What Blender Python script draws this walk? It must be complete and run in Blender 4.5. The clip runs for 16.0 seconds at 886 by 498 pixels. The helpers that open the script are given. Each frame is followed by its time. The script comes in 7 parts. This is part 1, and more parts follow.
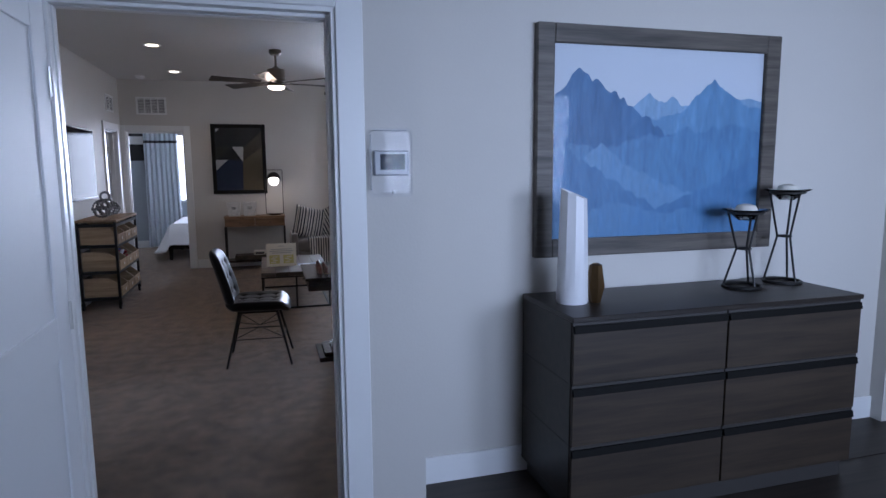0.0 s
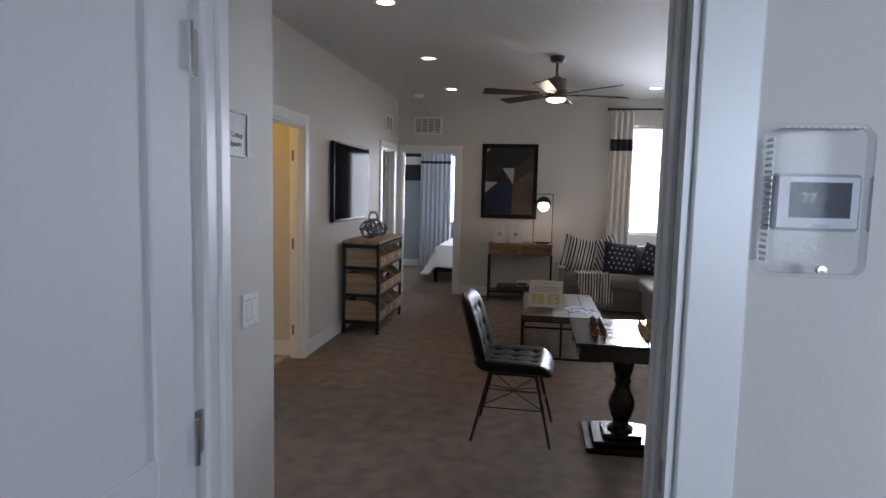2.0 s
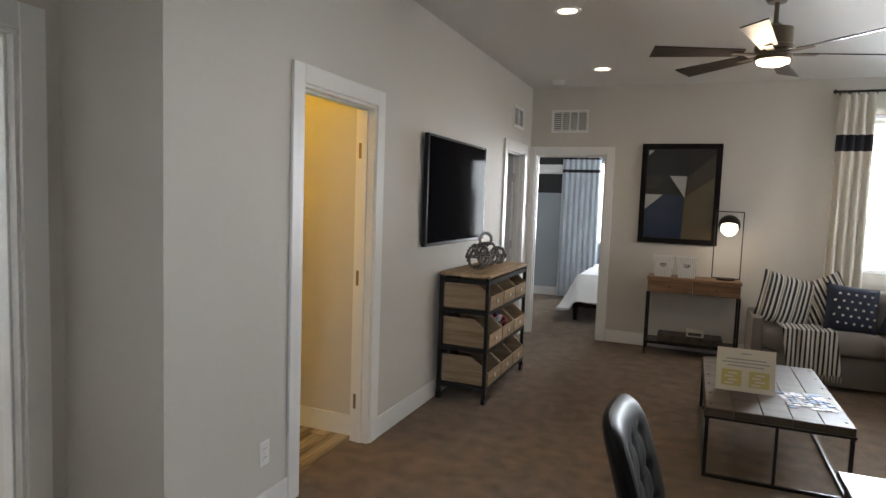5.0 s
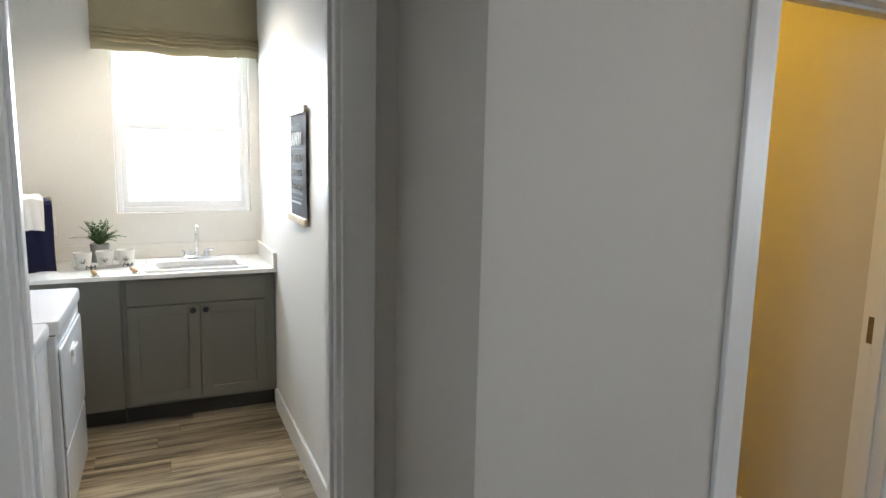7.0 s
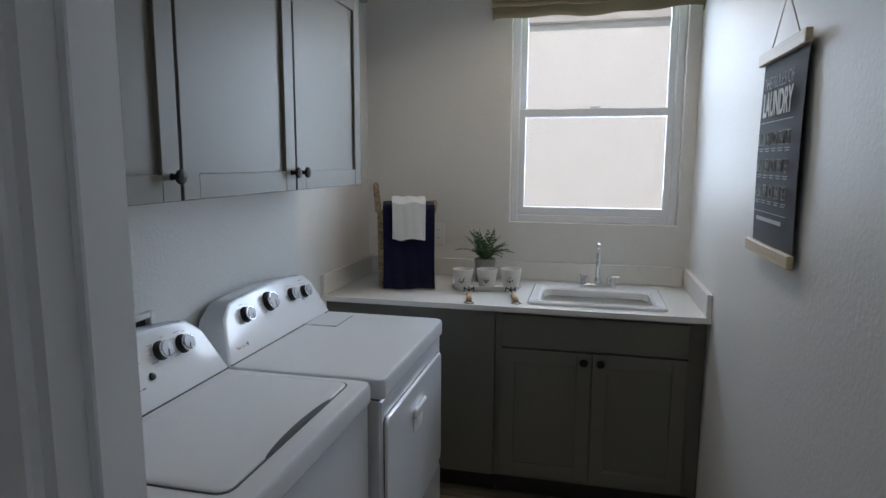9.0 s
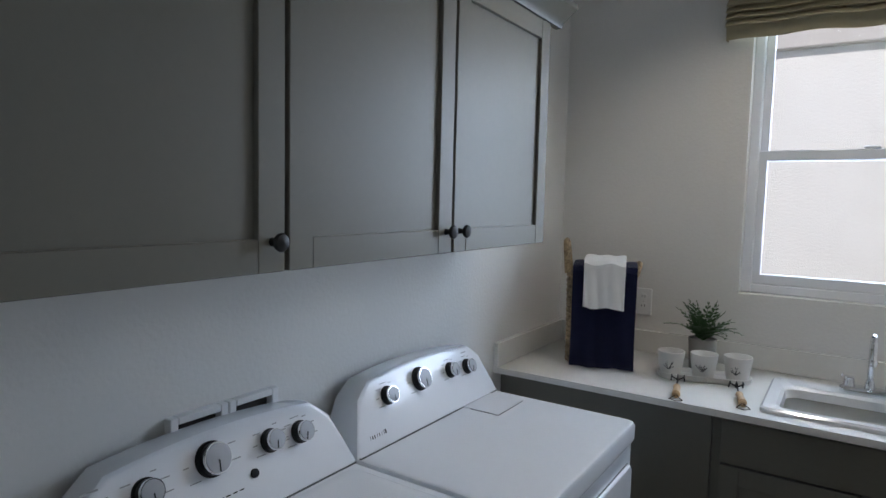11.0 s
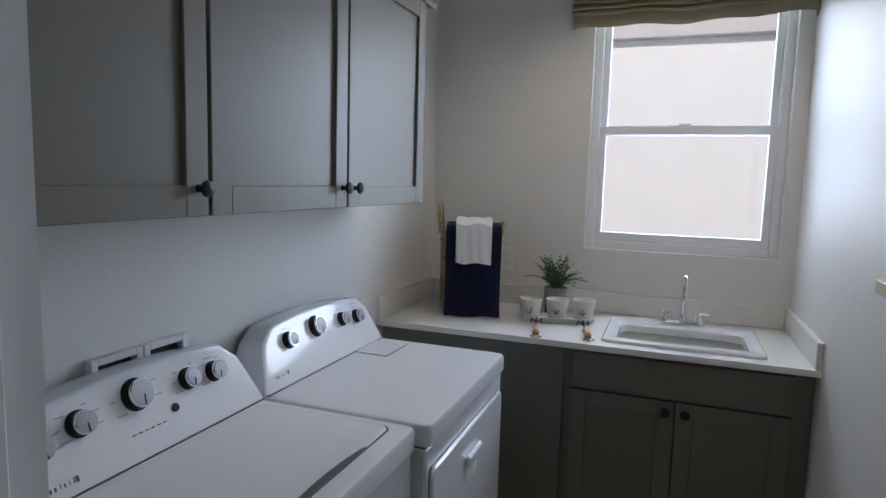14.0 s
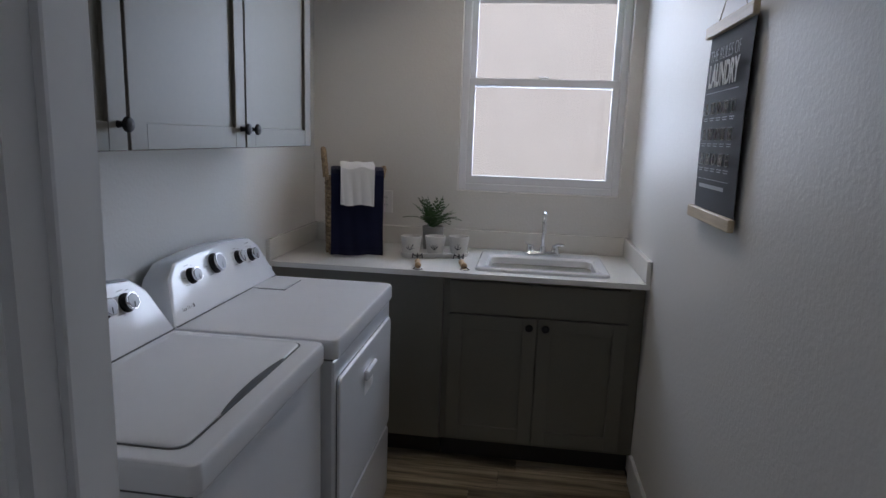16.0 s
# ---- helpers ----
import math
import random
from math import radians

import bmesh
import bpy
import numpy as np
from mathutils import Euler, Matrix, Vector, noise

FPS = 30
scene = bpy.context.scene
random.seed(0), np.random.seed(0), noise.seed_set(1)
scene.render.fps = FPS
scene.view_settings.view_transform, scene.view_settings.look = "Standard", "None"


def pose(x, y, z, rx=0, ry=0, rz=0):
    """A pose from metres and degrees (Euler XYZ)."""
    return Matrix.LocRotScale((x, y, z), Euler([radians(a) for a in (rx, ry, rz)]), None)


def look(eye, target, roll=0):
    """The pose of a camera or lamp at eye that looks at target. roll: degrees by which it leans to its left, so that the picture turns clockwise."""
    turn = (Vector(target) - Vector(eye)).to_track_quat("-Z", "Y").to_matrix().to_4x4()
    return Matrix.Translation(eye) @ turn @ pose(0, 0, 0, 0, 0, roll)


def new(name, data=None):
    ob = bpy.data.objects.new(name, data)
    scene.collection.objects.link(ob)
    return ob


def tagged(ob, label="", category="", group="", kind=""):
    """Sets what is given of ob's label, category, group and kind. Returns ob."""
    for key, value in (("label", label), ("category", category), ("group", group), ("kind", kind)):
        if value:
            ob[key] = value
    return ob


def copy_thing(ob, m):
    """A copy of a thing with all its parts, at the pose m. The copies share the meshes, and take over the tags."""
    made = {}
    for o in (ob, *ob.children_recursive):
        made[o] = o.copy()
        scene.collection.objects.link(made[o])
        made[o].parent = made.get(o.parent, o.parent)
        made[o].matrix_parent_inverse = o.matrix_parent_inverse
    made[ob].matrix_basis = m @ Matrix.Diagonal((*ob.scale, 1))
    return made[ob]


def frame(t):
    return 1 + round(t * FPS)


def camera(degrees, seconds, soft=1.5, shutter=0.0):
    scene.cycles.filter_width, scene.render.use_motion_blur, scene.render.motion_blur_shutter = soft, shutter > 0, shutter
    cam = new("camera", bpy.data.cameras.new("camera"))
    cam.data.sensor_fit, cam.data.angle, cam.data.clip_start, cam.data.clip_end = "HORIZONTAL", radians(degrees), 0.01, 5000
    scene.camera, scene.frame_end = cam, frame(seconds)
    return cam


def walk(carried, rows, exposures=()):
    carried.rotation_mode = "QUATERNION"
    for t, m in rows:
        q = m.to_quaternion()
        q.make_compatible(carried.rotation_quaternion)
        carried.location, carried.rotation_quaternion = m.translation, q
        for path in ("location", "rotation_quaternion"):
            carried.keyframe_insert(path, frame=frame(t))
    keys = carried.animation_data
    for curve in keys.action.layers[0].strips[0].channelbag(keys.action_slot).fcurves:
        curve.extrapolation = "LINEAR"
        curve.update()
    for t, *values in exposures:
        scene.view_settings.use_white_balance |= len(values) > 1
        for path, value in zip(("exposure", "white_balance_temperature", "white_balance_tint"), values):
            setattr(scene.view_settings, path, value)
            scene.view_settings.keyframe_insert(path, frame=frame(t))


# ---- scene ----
cam = camera(71.6, 16.0)
PATH = [
    (0, (0.14, -0.157, 1.475), (0.687, 1.748, 1.212), -0.4),
    (0.5, (0.139, 0.224, 1.489), (0.374, 2.193, 1.229), 0.5),
    (1, (0.153, 0.595, 1.482), (0.158, 2.579, 1.231), 1.1),
    (1.5, (0.145, 0.838, 1.508), (-0.068, 2.812, 1.269), 1.3),
    (2, (0.137, 0.985, 1.501), (-0.151, 2.954, 1.305), 1.3),
    (2.5, (0.053, 1.223, 1.506), (-0.244, 3.195, 1.343), 1.5),
    (3, (0.006, 1.51, 1.492), (-0.314, 3.482, 1.383), 1.5),
    (3.2, (0.023, 1.651, 1.506), (-0.32, 3.619, 1.405), 1.2),
    (5.3, (-0.091, 2.957, 1.478), (-0.959, 4.75, 1.294), 1.9),
    (5.5, (-0.109, 3.049, 1.464), (-1.072, 4.791, 1.272), 1.7),
    (6, (-0.264, 3.326, 1.476), (-1.542, 4.849, 1.263), 1.4),
    (6.5, (-0.432, 3.617, 1.499), (-2.038, 4.781, 1.242), 1.3),
    (7, (-0.679, 3.846, 1.527), (-2.478, 4.673, 1.246), 1.2),
    (7.5, (-1.011, 3.931, 1.502), (-2.913, 4.482, 1.221), 0.9),
    (8, (-1.319, 3.999, 1.488), (-3.282, 4.253, 1.205), 0.9),
    (8.5, (-1.62, 4.041, 1.485), (-3.594, 3.886, 1.201), 0.5),
    (9, (-1.902, 3.981, 1.468), (-3.829, 3.525, 1.186), 0.3),
    (9.5, (-2.117, 3.93, 1.473), (-3.986, 3.279, 1.184), 0.5),
    (10, (-2.293, 3.932, 1.493), (-4.064, 3.049, 1.201), 0.5),
    (10.2, (-2.346, 3.94, 1.509), (-4.072, 2.976, 1.21), 0.5),
    (12.3, (-2.284, 3.944, 1.515), (-3.906, 2.773, 1.485), 1.0),
    (12.5, (-2.281, 3.946, 1.513), (-3.906, 2.781, 1.472), 1.0),
    (13, (-2.243, 3.964, 1.488), (-3.923, 2.883, 1.395), 1.0),
    (13.5, (-2.193, 3.959, 1.471), (-3.973, 3.062, 1.304), 1.2),
    (14, (-2.11, 3.962, 1.461), (-3.974, 3.273, 1.239), 1.6),
    (14.5, (-2.077, 3.951, 1.46), (-3.988, 3.423, 1.194), 1.8),
    (15, (-2.057, 3.949, 1.438), (-3.987, 3.516, 1.142), 2.0),
    (15.5, (-1.976, 3.948, 1.418), (-3.919, 3.599, 1.097), 2.0),
    (16, (-1.885, 3.94, 1.429), (-3.836, 3.683, 1.072), 2.0),
]
EXPOSURES = [
    (0.0, 0.3, 5800, 22), (0.5, 0.5, 6000, 21), (1.5, 0.42, 6350, 20), (3.0, 0.55, 7080, 15), (5.5, 1.02, 7180, 13), (6.5, 0.98, 7000, 12), (7.2, 0.66, 6800, 12),
    (8.0, -0.12, 6400, 13), (9.0, -1.05, 6300, 13), (10.0, -1.2, 6080, 13), (12.5, -0.5, 6250, 15), (14.5, -1.14, 6180, 17), (16.0, -1.34, 6300, 19),
]
walk(cam, [(t, look(eye, target, roll)) for t, eye, target, roll in PATH], EXPOSURES)

# ---- world, sun, window light ----
world = bpy.data.worlds.new("sky")
scene.world = world
world.use_nodes = True
_wn = world.node_tree.nodes
_sky = _wn.new("ShaderNodeTexSky")
_sky.sky_type = "NISHITA"
_sky.sun_disc = False
_sky.sun_elevation = radians(35)
_sky.sun_rotation = radians(100)
_bg = _wn["Background"]
_bg.inputs["Strength"].default_value = 0.14
world.node_tree.links.new(_sky.outputs[0], _bg.inputs["Color"])


def sun_lamp(strength, elevation, azimuth):
    """azimuth: degrees from +y towards +x, where the sun stands."""
    d = bpy.data.lights.new("sun", "SUN")
    d.energy, d.angle, d.color = strength, radians(0.53), (1.0, 0.95, 0.88)
    ob = new("sun", d)
    a, e = radians(azimuth), radians(elevation)
    ob.matrix_world = look((20 * math.sin(a) * math.cos(e), 20 * math.cos(a) * math.cos(e), 20 * math.sin(e)), (0, 0, 0))


sun_lamp(5.0, 35, 100)
LOFT_SPOT = 3.0
LAUNDRY_SPOT = 52.0


def area_lamp(name, eye, target, w, h, watts, color):
    d = bpy.data.lights.new(name, "AREA")
    d.shape, d.size, d.size_y, d.energy, d.color = "RECTANGLE", w, h, watts, color
    ob = new(name, d)
    ob.matrix_world = look(eye, target)
    return ob


DAY = (0.74, 0.87, 1.0)
area_lamp("window_light_laundry", (-5.72, 4.22, 1.95), (-3.5, 3.45, 0.95), 1.4, 1.5, 140, (0.68, 0.83, 1.0))
area_lamp("window_light_loft", (1.70, 9.77, 1.65), (1.45, 6, 1.25), 0.78, 1.4, 54, DAY).data.spread = radians(86)
area_lamp("window_light_stair", (3.66, 8.2, 1.65), (1, 8.1, 0.9), 1.05, 1.25, 11, DAY)
area_lamp("window_light_bedroom", (-0.55, 12.74, 1.5), (-0.8, 10, 0.9), 1.2, 1.3, 52, DAY)
area_lamp("window_light_hall", (2.55, -2.2, 1.65), (2.2, 2.2, 1.25), 2.6, 1.4, 51, (0.64, 0.80, 1.0)).data.spread = radians(95)


def spot_lamp(name, x, y, z, watts, color, angle=120, size=0.05):
    d = bpy.data.lights.new(name, "SPOT")
    d.energy, d.color, d.spot_size, d.spot_blend, d.shadow_soft_size = watts, color, radians(angle), 0.6, size
    ob = new(name, d)
    ob.matrix_world = look((x, y, z), (x, y, z - 1))


def point_lamp(name, x, y, z, watts, color, size=0.06):
    d = bpy.data.lights.new(name, "POINT")
    d.energy, d.color, d.shadow_soft_size = watts, color, size
    new(name, d).matrix_world = pose(x, y, z)


# ---- materials ----
def mat(name, color, rough=0.6, metal=0.0, vary=0.06, scale=4.0, fine=180.0, bump=0.15, dist=0.001, coat=0.0,
        sheen=0.0, emit=None, strength=0.0, stretch=(1, 1, 1), tint=None, obj=0.0, spec=0.5, island=0.0):
    """A surface with cloudy colour variation, fine grain and relief; lengths in metres."""
    m = bpy.data.materials.new(name)
    m.use_nodes = True
    n, l = m.node_tree.nodes, m.node_tree.links
    b = n["Principled BSDF"]
    b.inputs["Roughness"].default_value, b.inputs["Metallic"].default_value = rough, metal
    b.inputs["Coat Weight"].default_value, b.inputs["Sheen Weight"].default_value = coat, sheen
    b.inputs["Specular IOR Level"].default_value = spec
    tc = n.new("ShaderNodeTexCoord")
    mp = n.new("ShaderNodeMapping")
    mp.inputs["Scale"].default_value = stretch
    l.new(tc.outputs["Object"], mp.inputs["Vector"])
    big, small = n.new("ShaderNodeTexNoise"), n.new("ShaderNodeTexNoise")
    big.inputs["Scale"].default_value, big.inputs["Detail"].default_value = scale, 4
    small.inputs["Scale"].default_value, small.inputs["Detail"].default_value = fine, 3
    for t in (big, small):
        l.new(mp.outputs[0], t.inputs["Vector"])
    mix = n.new("ShaderNodeMix")
    mix.data_type = "RGBA"
    c = Vector(color)
    t2 = Vector(tint) if tint else c * (1 + vary)
    t1 = c * (1 - vary)
    mix.inputs[6].default_value, mix.inputs[7].default_value = (*t1, 1), (*t2, 1)
    l.new(big.outputs[0], mix.inputs[0])
    last = mix.outputs[2]
    hsv = n.new("ShaderNodeHueSaturation")
    mr = n.new("ShaderNodeMapRange")
    mr.inputs[3].default_value, mr.inputs[4].default_value = 1 - vary, 1 + vary
    l.new(small.outputs[0], mr.inputs[0])
    l.new(last, hsv.inputs["Color"])
    val = mr.outputs[0]
    if obj or island:
        src = n.new("ShaderNodeObjectInfo").outputs["Random"] if obj else n.new("ShaderNodeNewGeometry").outputs["Random Per Island"]
        r2 = n.new("ShaderNodeMapRange")
        r2.inputs[3].default_value, r2.inputs[4].default_value = 1 - (obj or island), 1 + (obj or island)
        l.new(src, r2.inputs[0])
        mul = n.new("ShaderNodeMath")
        mul.operation = "MULTIPLY"
        l.new(val, mul.inputs[0])
        l.new(r2.outputs[0], mul.inputs[1])
        val = mul.outputs[0]
    l.new(val, hsv.inputs["Value"])
    l.new(hsv.outputs[0], b.inputs["Base Color"])
    if bump:
        bp = n.new("ShaderNodeBump")
        bp.inputs["Strength"].default_value, bp.inputs["Distance"].default_value = bump, dist
        l.new(small.outputs[0], bp.inputs["Height"])
        l.new(bp.outputs[0], b.inputs["Normal"])
    if emit:
        b.inputs["Emission Color"].default_value, b.inputs["Emission Strength"].default_value = (*emit, 1), strength
    return m


def wood(name, dark, light, rough=0.45, axis=0, scale=1.0, obj=0.0, bump=0.2, rings=5.0, lo=0.32, hi=0.72):
    """Wood with grain along axis 0, 1 or 2."""
    m = bpy.data.materials.new(name)
    m.use_nodes = True
    n, l = m.node_tree.nodes, m.node_tree.links
    b = n["Principled BSDF"]
    b.inputs["Roughness"].default_value = rough
    tc, mp = n.new("ShaderNodeTexCoord"), n.new("ShaderNodeMapping")
    s = [14.0 * scale] * 3
    s[axis] = 0.9 * scale
    mp.inputs["Scale"].default_value = s
    oi = n.new("ShaderNodeObjectInfo")
    add = n.new("ShaderNodeVectorMath")
    add.operation = "ADD"
    sc = n.new("ShaderNodeMath")
    sc.operation = "MULTIPLY"
    sc.inputs[1].default_value = 37.0 if obj else 0.0
    l.new(oi.outputs["Random"], sc.inputs[0])
    l.new(tc.outputs["Object"], mp.inputs[0])
    l.new(mp.outputs[0], add.inputs[0])
    l.new(sc.outputs[0], add.inputs[1])
    n1, n2 = n.new("ShaderNodeTexNoise"), n.new("ShaderNodeTexNoise")
    n1.inputs["Scale"].default_value, n1.inputs["Detail"].default_value, n1.inputs["Distortion"].default_value = rings * 0.35, 6, 0.6
    n2.inputs["Scale"].default_value, n2.inputs["Detail"].default_value = 9, 4
    l.new(add.outputs[0], n1.inputs["Vector"])
    l.new(add.outputs[0], n2.inputs["Vector"])
    mm = n.new("ShaderNodeMath")
    mm.operation = "MULTIPLY_ADD"
    mm.inputs[1].default_value, mm.inputs[2].default_value = 0.35, -0.12
    l.new(n2.outputs[0], mm.inputs[0])
    ad = n.new("ShaderNodeMath")
    ad.operation = "ADD"
    l.new(n1.outputs[0], ad.inputs[0])
    l.new(mm.outputs[0], ad.inputs[1])
    cr = n.new("ShaderNodeValToRGB")
    cr.color_ramp.elements[0].position, cr.color_ramp.elements[1].position = lo, hi
    cr.color_ramp.elements[0].color, cr.color_ramp.elements[1].color = (*dark, 1), (*light, 1)
    l.new(ad.outputs[0], cr.inputs[0])
    hs = n.new("ShaderNodeHueSaturation")
    mr = n.new("ShaderNodeMapRange")
    mr.inputs[3].default_value, mr.inputs[4].default_value = 1 - obj, 1 + obj
    l.new(oi.outputs["Random"], mr.inputs[0])
    l.new(mr.outputs[0], hs.inputs["Value"])
    l.new(cr.outputs[0], hs.inputs["Color"])
    l.new(hs.outputs[0], b.inputs["Base Color"])
    bp = n.new("ShaderNodeBump")
    bp.inputs["Strength"].default_value, bp.inputs["Distance"].default_value = bump, 0.001
    l.new(ad.outputs[0], bp.inputs["Height"])
    l.new(bp.outputs[0], b.inputs["Normal"])
    return m


def glass(name, rough=0.0, color=(1, 1, 1), gloss=1.45):
    m = bpy.data.materials.new(name)
    m.use_nodes = True
    n, l = m.node_tree.nodes, m.node_tree.links
    n.remove(n["Principled BSDF"])
    tr, gl, mx, fr = (n.new("ShaderNode" + k) for k in ("BsdfTransparent", "BsdfGlossy", "MixShader", "Fresnel"))
    tr.inputs[0].default_value = (*color, 1)
    gl.inputs["Roughness"].default_value = rough
    fr.inputs[0].default_value = gloss
    l.new(fr.outputs[0], mx.inputs[0])
    l.new(tr.outputs[0], mx.inputs[1])
    l.new(gl.outputs[0], mx.inputs[2])
    l.new(mx.outputs[0], n["Material Output"].inputs[0])
    return m


M = {}
M["wall"] = mat("wall_paint", (0.60, 0.575, 0.535), 0.62, vary=0.02, scale=1.2, fine=95, bump=0.38, dist=0.0016, spec=0.4)
M["wall_laundry"] = mat("wall_paint_laundry", (0.74, 0.73, 0.70), 0.5, vary=0.02, scale=1.2, fine=85, bump=0.5, dist=0.002, spec=0.5)
M["ceiling"] = mat("ceiling_paint", (0.66, 0.65, 0.63), 0.8, vary=0.015, scale=1.0, fine=90, bump=0.3, dist=0.0015, spec=0.3)
M["trim"] = mat("trim_paint", (0.80, 0.80, 0.79), 0.32, vary=0.012, scale=2, fine=60, bump=0.04)
M["door"] = mat("door_paint", (0.80, 0.81, 0.82), 0.55, vary=0.012, scale=2, fine=60, bump=0.05)
M["cabinet"] = mat("cabinet_paint", (0.172, 0.163, 0.132), 0.45, vary=0.04, scale=2, fine=70, bump=0.06)
M["cabinet_dark"] = mat("toe_kick", (0.035, 0.031, 0.028), 0.6, vary=0.1)
M["quartz"] = mat("quartz", (0.78, 0.765, 0.72), 0.22, vary=0.035, scale=30, fine=420, bump=0.0)
M["enamel"] = mat("white_enamel", (0.80, 0.82, 0.85), 0.14, vary=0.012, scale=3, fine=40, bump=0.015, coat=0.25)
# flat grey that stands in for shade in seams, recesses and vents
M["gap_shade"] = mat("shadow_gap_grey", (0.10, 0.105, 0.11), 0.6, vary=0.05)
M["porcelain"] = mat("sink_porcelain", (0.80, 0.81, 0.82), 0.12, vary=0.01, bump=0.0, coat=0.4)
M["chrome"] = mat("chrome", (0.82, 0.83, 0.85), 0.08, metal=1.0, vary=0.02, bump=0.0)
M["steel"] = mat("brushed_steel", (0.58, 0.57, 0.55), 0.32, metal=1.0, vary=0.05, scale=10, fine=200, bump=0.05)
M["black"] = mat("black_metal", (0.010, 0.0095, 0.0095), 0.45, metal=0.0, spec=0.35, vary=0.15, scale=10, fine=200, bump=0.08)
M["plastic_white"] = mat("white_plastic", (0.80, 0.80, 0.79), 0.35, vary=0.01, bump=0.0)
M["plastic_black"] = mat("black_plastic", (0.009, 0.009, 0.010), 0.35, vary=0.05, bump=0.0, spec=0.25)
M["vinyl_win"] = mat("vinyl_window_frame", (0.80, 0.82, 0.85), 0.4, vary=0.01, bump=0.0)
M["glass"] = glass("window_glass")
M["clear"] = glass("clear_plastic", 0.03, (0.97, 0.98, 0.99), 1.18)
M["guard"] = glass("guard_plastic", 0.06, (0.95, 0.96, 0.98), 1.25)
M["navy"] = mat("navy_towel", (0.006, 0.008, 0.030), 0.95, vary=0.25, scale=20, fine=500, bump=0.7, dist=0.002, sheen=0.08, spec=0.2)
M["towel"] = mat("white_towel", (0.80, 0.80, 0.78), 0.95, vary=0.04, scale=20, fine=450, bump=0.7, dist=0.002, sheen=0.3)
M["wicker"] = wood("wicker", (0.13, 0.085, 0.045), (0.42, 0.31, 0.18), 0.7, 0, 4)
M["leaf"] = mat("fern_leaf", (0.03, 0.08, 0.022), 0.5, vary=0.35, scale=30, fine=200, bump=0.2, tint=(0.06, 0.135, 0.04))
M["pot"] = mat("pot_ceramic", (0.74, 0.72, 0.68), 0.4, vary=0.03, scale=15, fine=120, bump=0.05)
M["ink"] = mat("print_ink", (0.07, 0.07, 0.075), 0.6, vary=0.05, bump=0.0)
M["ink_pale"] = mat("print_grey", (0.34, 0.35, 0.36), 0.6, vary=0.03, bump=0.0)
M["print_white"] = mat("print_white", (0.72, 0.72, 0.70), 0.7, vary=0.03, bump=0.0)
M["slate"] = mat("blackboard_canvas", (0.012, 0.0125, 0.0145), 0.75, vary=0.15, scale=6, fine=400, bump=0.25)
M["pine"] = wood("pine_rail", (0.45, 0.34, 0.20), (0.66, 0.54, 0.36), 0.5, 0, 1.5)
M["cord"] = mat("cotton_cord", (0.55, 0.5, 0.42), 0.9, bump=0.3)
M["shade"] = mat("roman_shade_linen", (0.34, 0.30, 0.195), 0.9, vary=0.10, scale=8, fine=420, bump=0.5, dist=0.001)
M["stucco"] = mat("stucco_cream", (0.80, 0.77, 0.73), 0.9, vary=0.05, scale=3, fine=45, bump=0.8, dist=0.006)
M["fascia"] = mat("eave_paint", (0.50, 0.46, 0.44), 0.7, vary=0.05)
M["roof_tile"] = mat("concrete_roof_tile", (0.32, 0.24, 0.20), 0.85, vary=0.15, scale=5, fine=60, bump=0.4)
M["grass"] = mat("dry_lawn", (0.10, 0.12, 0.05), 0.95, vary=0.3, scale=2, fine=40, bump=0.6)
M["tan_wood"] = wood("tool_handle_wood", (0.42, 0.26, 0.12), (0.62, 0.43, 0.24), 0.5, 0, 4)


# ---- mesh helpers ----
def bmnew():
    return bmesh.new()


def box(bm, x0, x1, y0, y1, z0, z1, bevel=0.0, seg=1):
    r = bmesh.ops.create_cube(bm, size=1.0)
    vs = r["verts"]
    for v in vs:
        v.co = Vector(((x0 + x1) / 2 + v.co.x * (x1 - x0), (y0 + y1) / 2 + v.co.y * (y1 - y0), (z0 + z1) / 2 + v.co.z * (z1 - z0)))
    if bevel:
        es = list({e for v in vs for e in v.link_edges})
        bmesh.ops.bevel(bm, geom=es, offset=bevel, segments=seg, profile=0.5, affect="EDGES")
    return bm


def rod(bm, p0, p1, r0, r1=None, n=12, caps=True):
    p0, p1 = Vector(p0), Vector(p1)
    r1 = r0 if r1 is None else r1
    d = p1 - p0
    m = Matrix.Translation((p0 + p1) / 2) @ d.to_track_quat("Z", "Y").to_matrix().to_4x4()
    bmesh.ops.create_cone(bm, cap_ends=caps, segments=n, radius1=r0, radius2=r1, depth=d.length, matrix=m)
    return bm


def lathe(bm, profile, n=24, m=None, caps=True):
    """profile: (radius, height) pairs, turned round z."""
    m = m or Matrix()
    rings = []
    for r, z in profile:
        rings.append([bm.verts.new(m @ Vector((r * math.cos(2 * math.pi * i / n), r * math.sin(2 * math.pi * i / n), z))) for i in range(n)])
    for a, b in zip(rings, rings[1:]):
        for i in range(n):
            j = (i + 1) % n
            bm.faces.new((a[i], a[j], b[j], b[i]))
    for ring, flip in ((rings[0], True), (rings[-1], False)):
        if caps and (ring[0].co - ring[n // 2].co).length > 1e-5:
            bm.faces.new(ring[::-1] if flip else ring)
    return bm


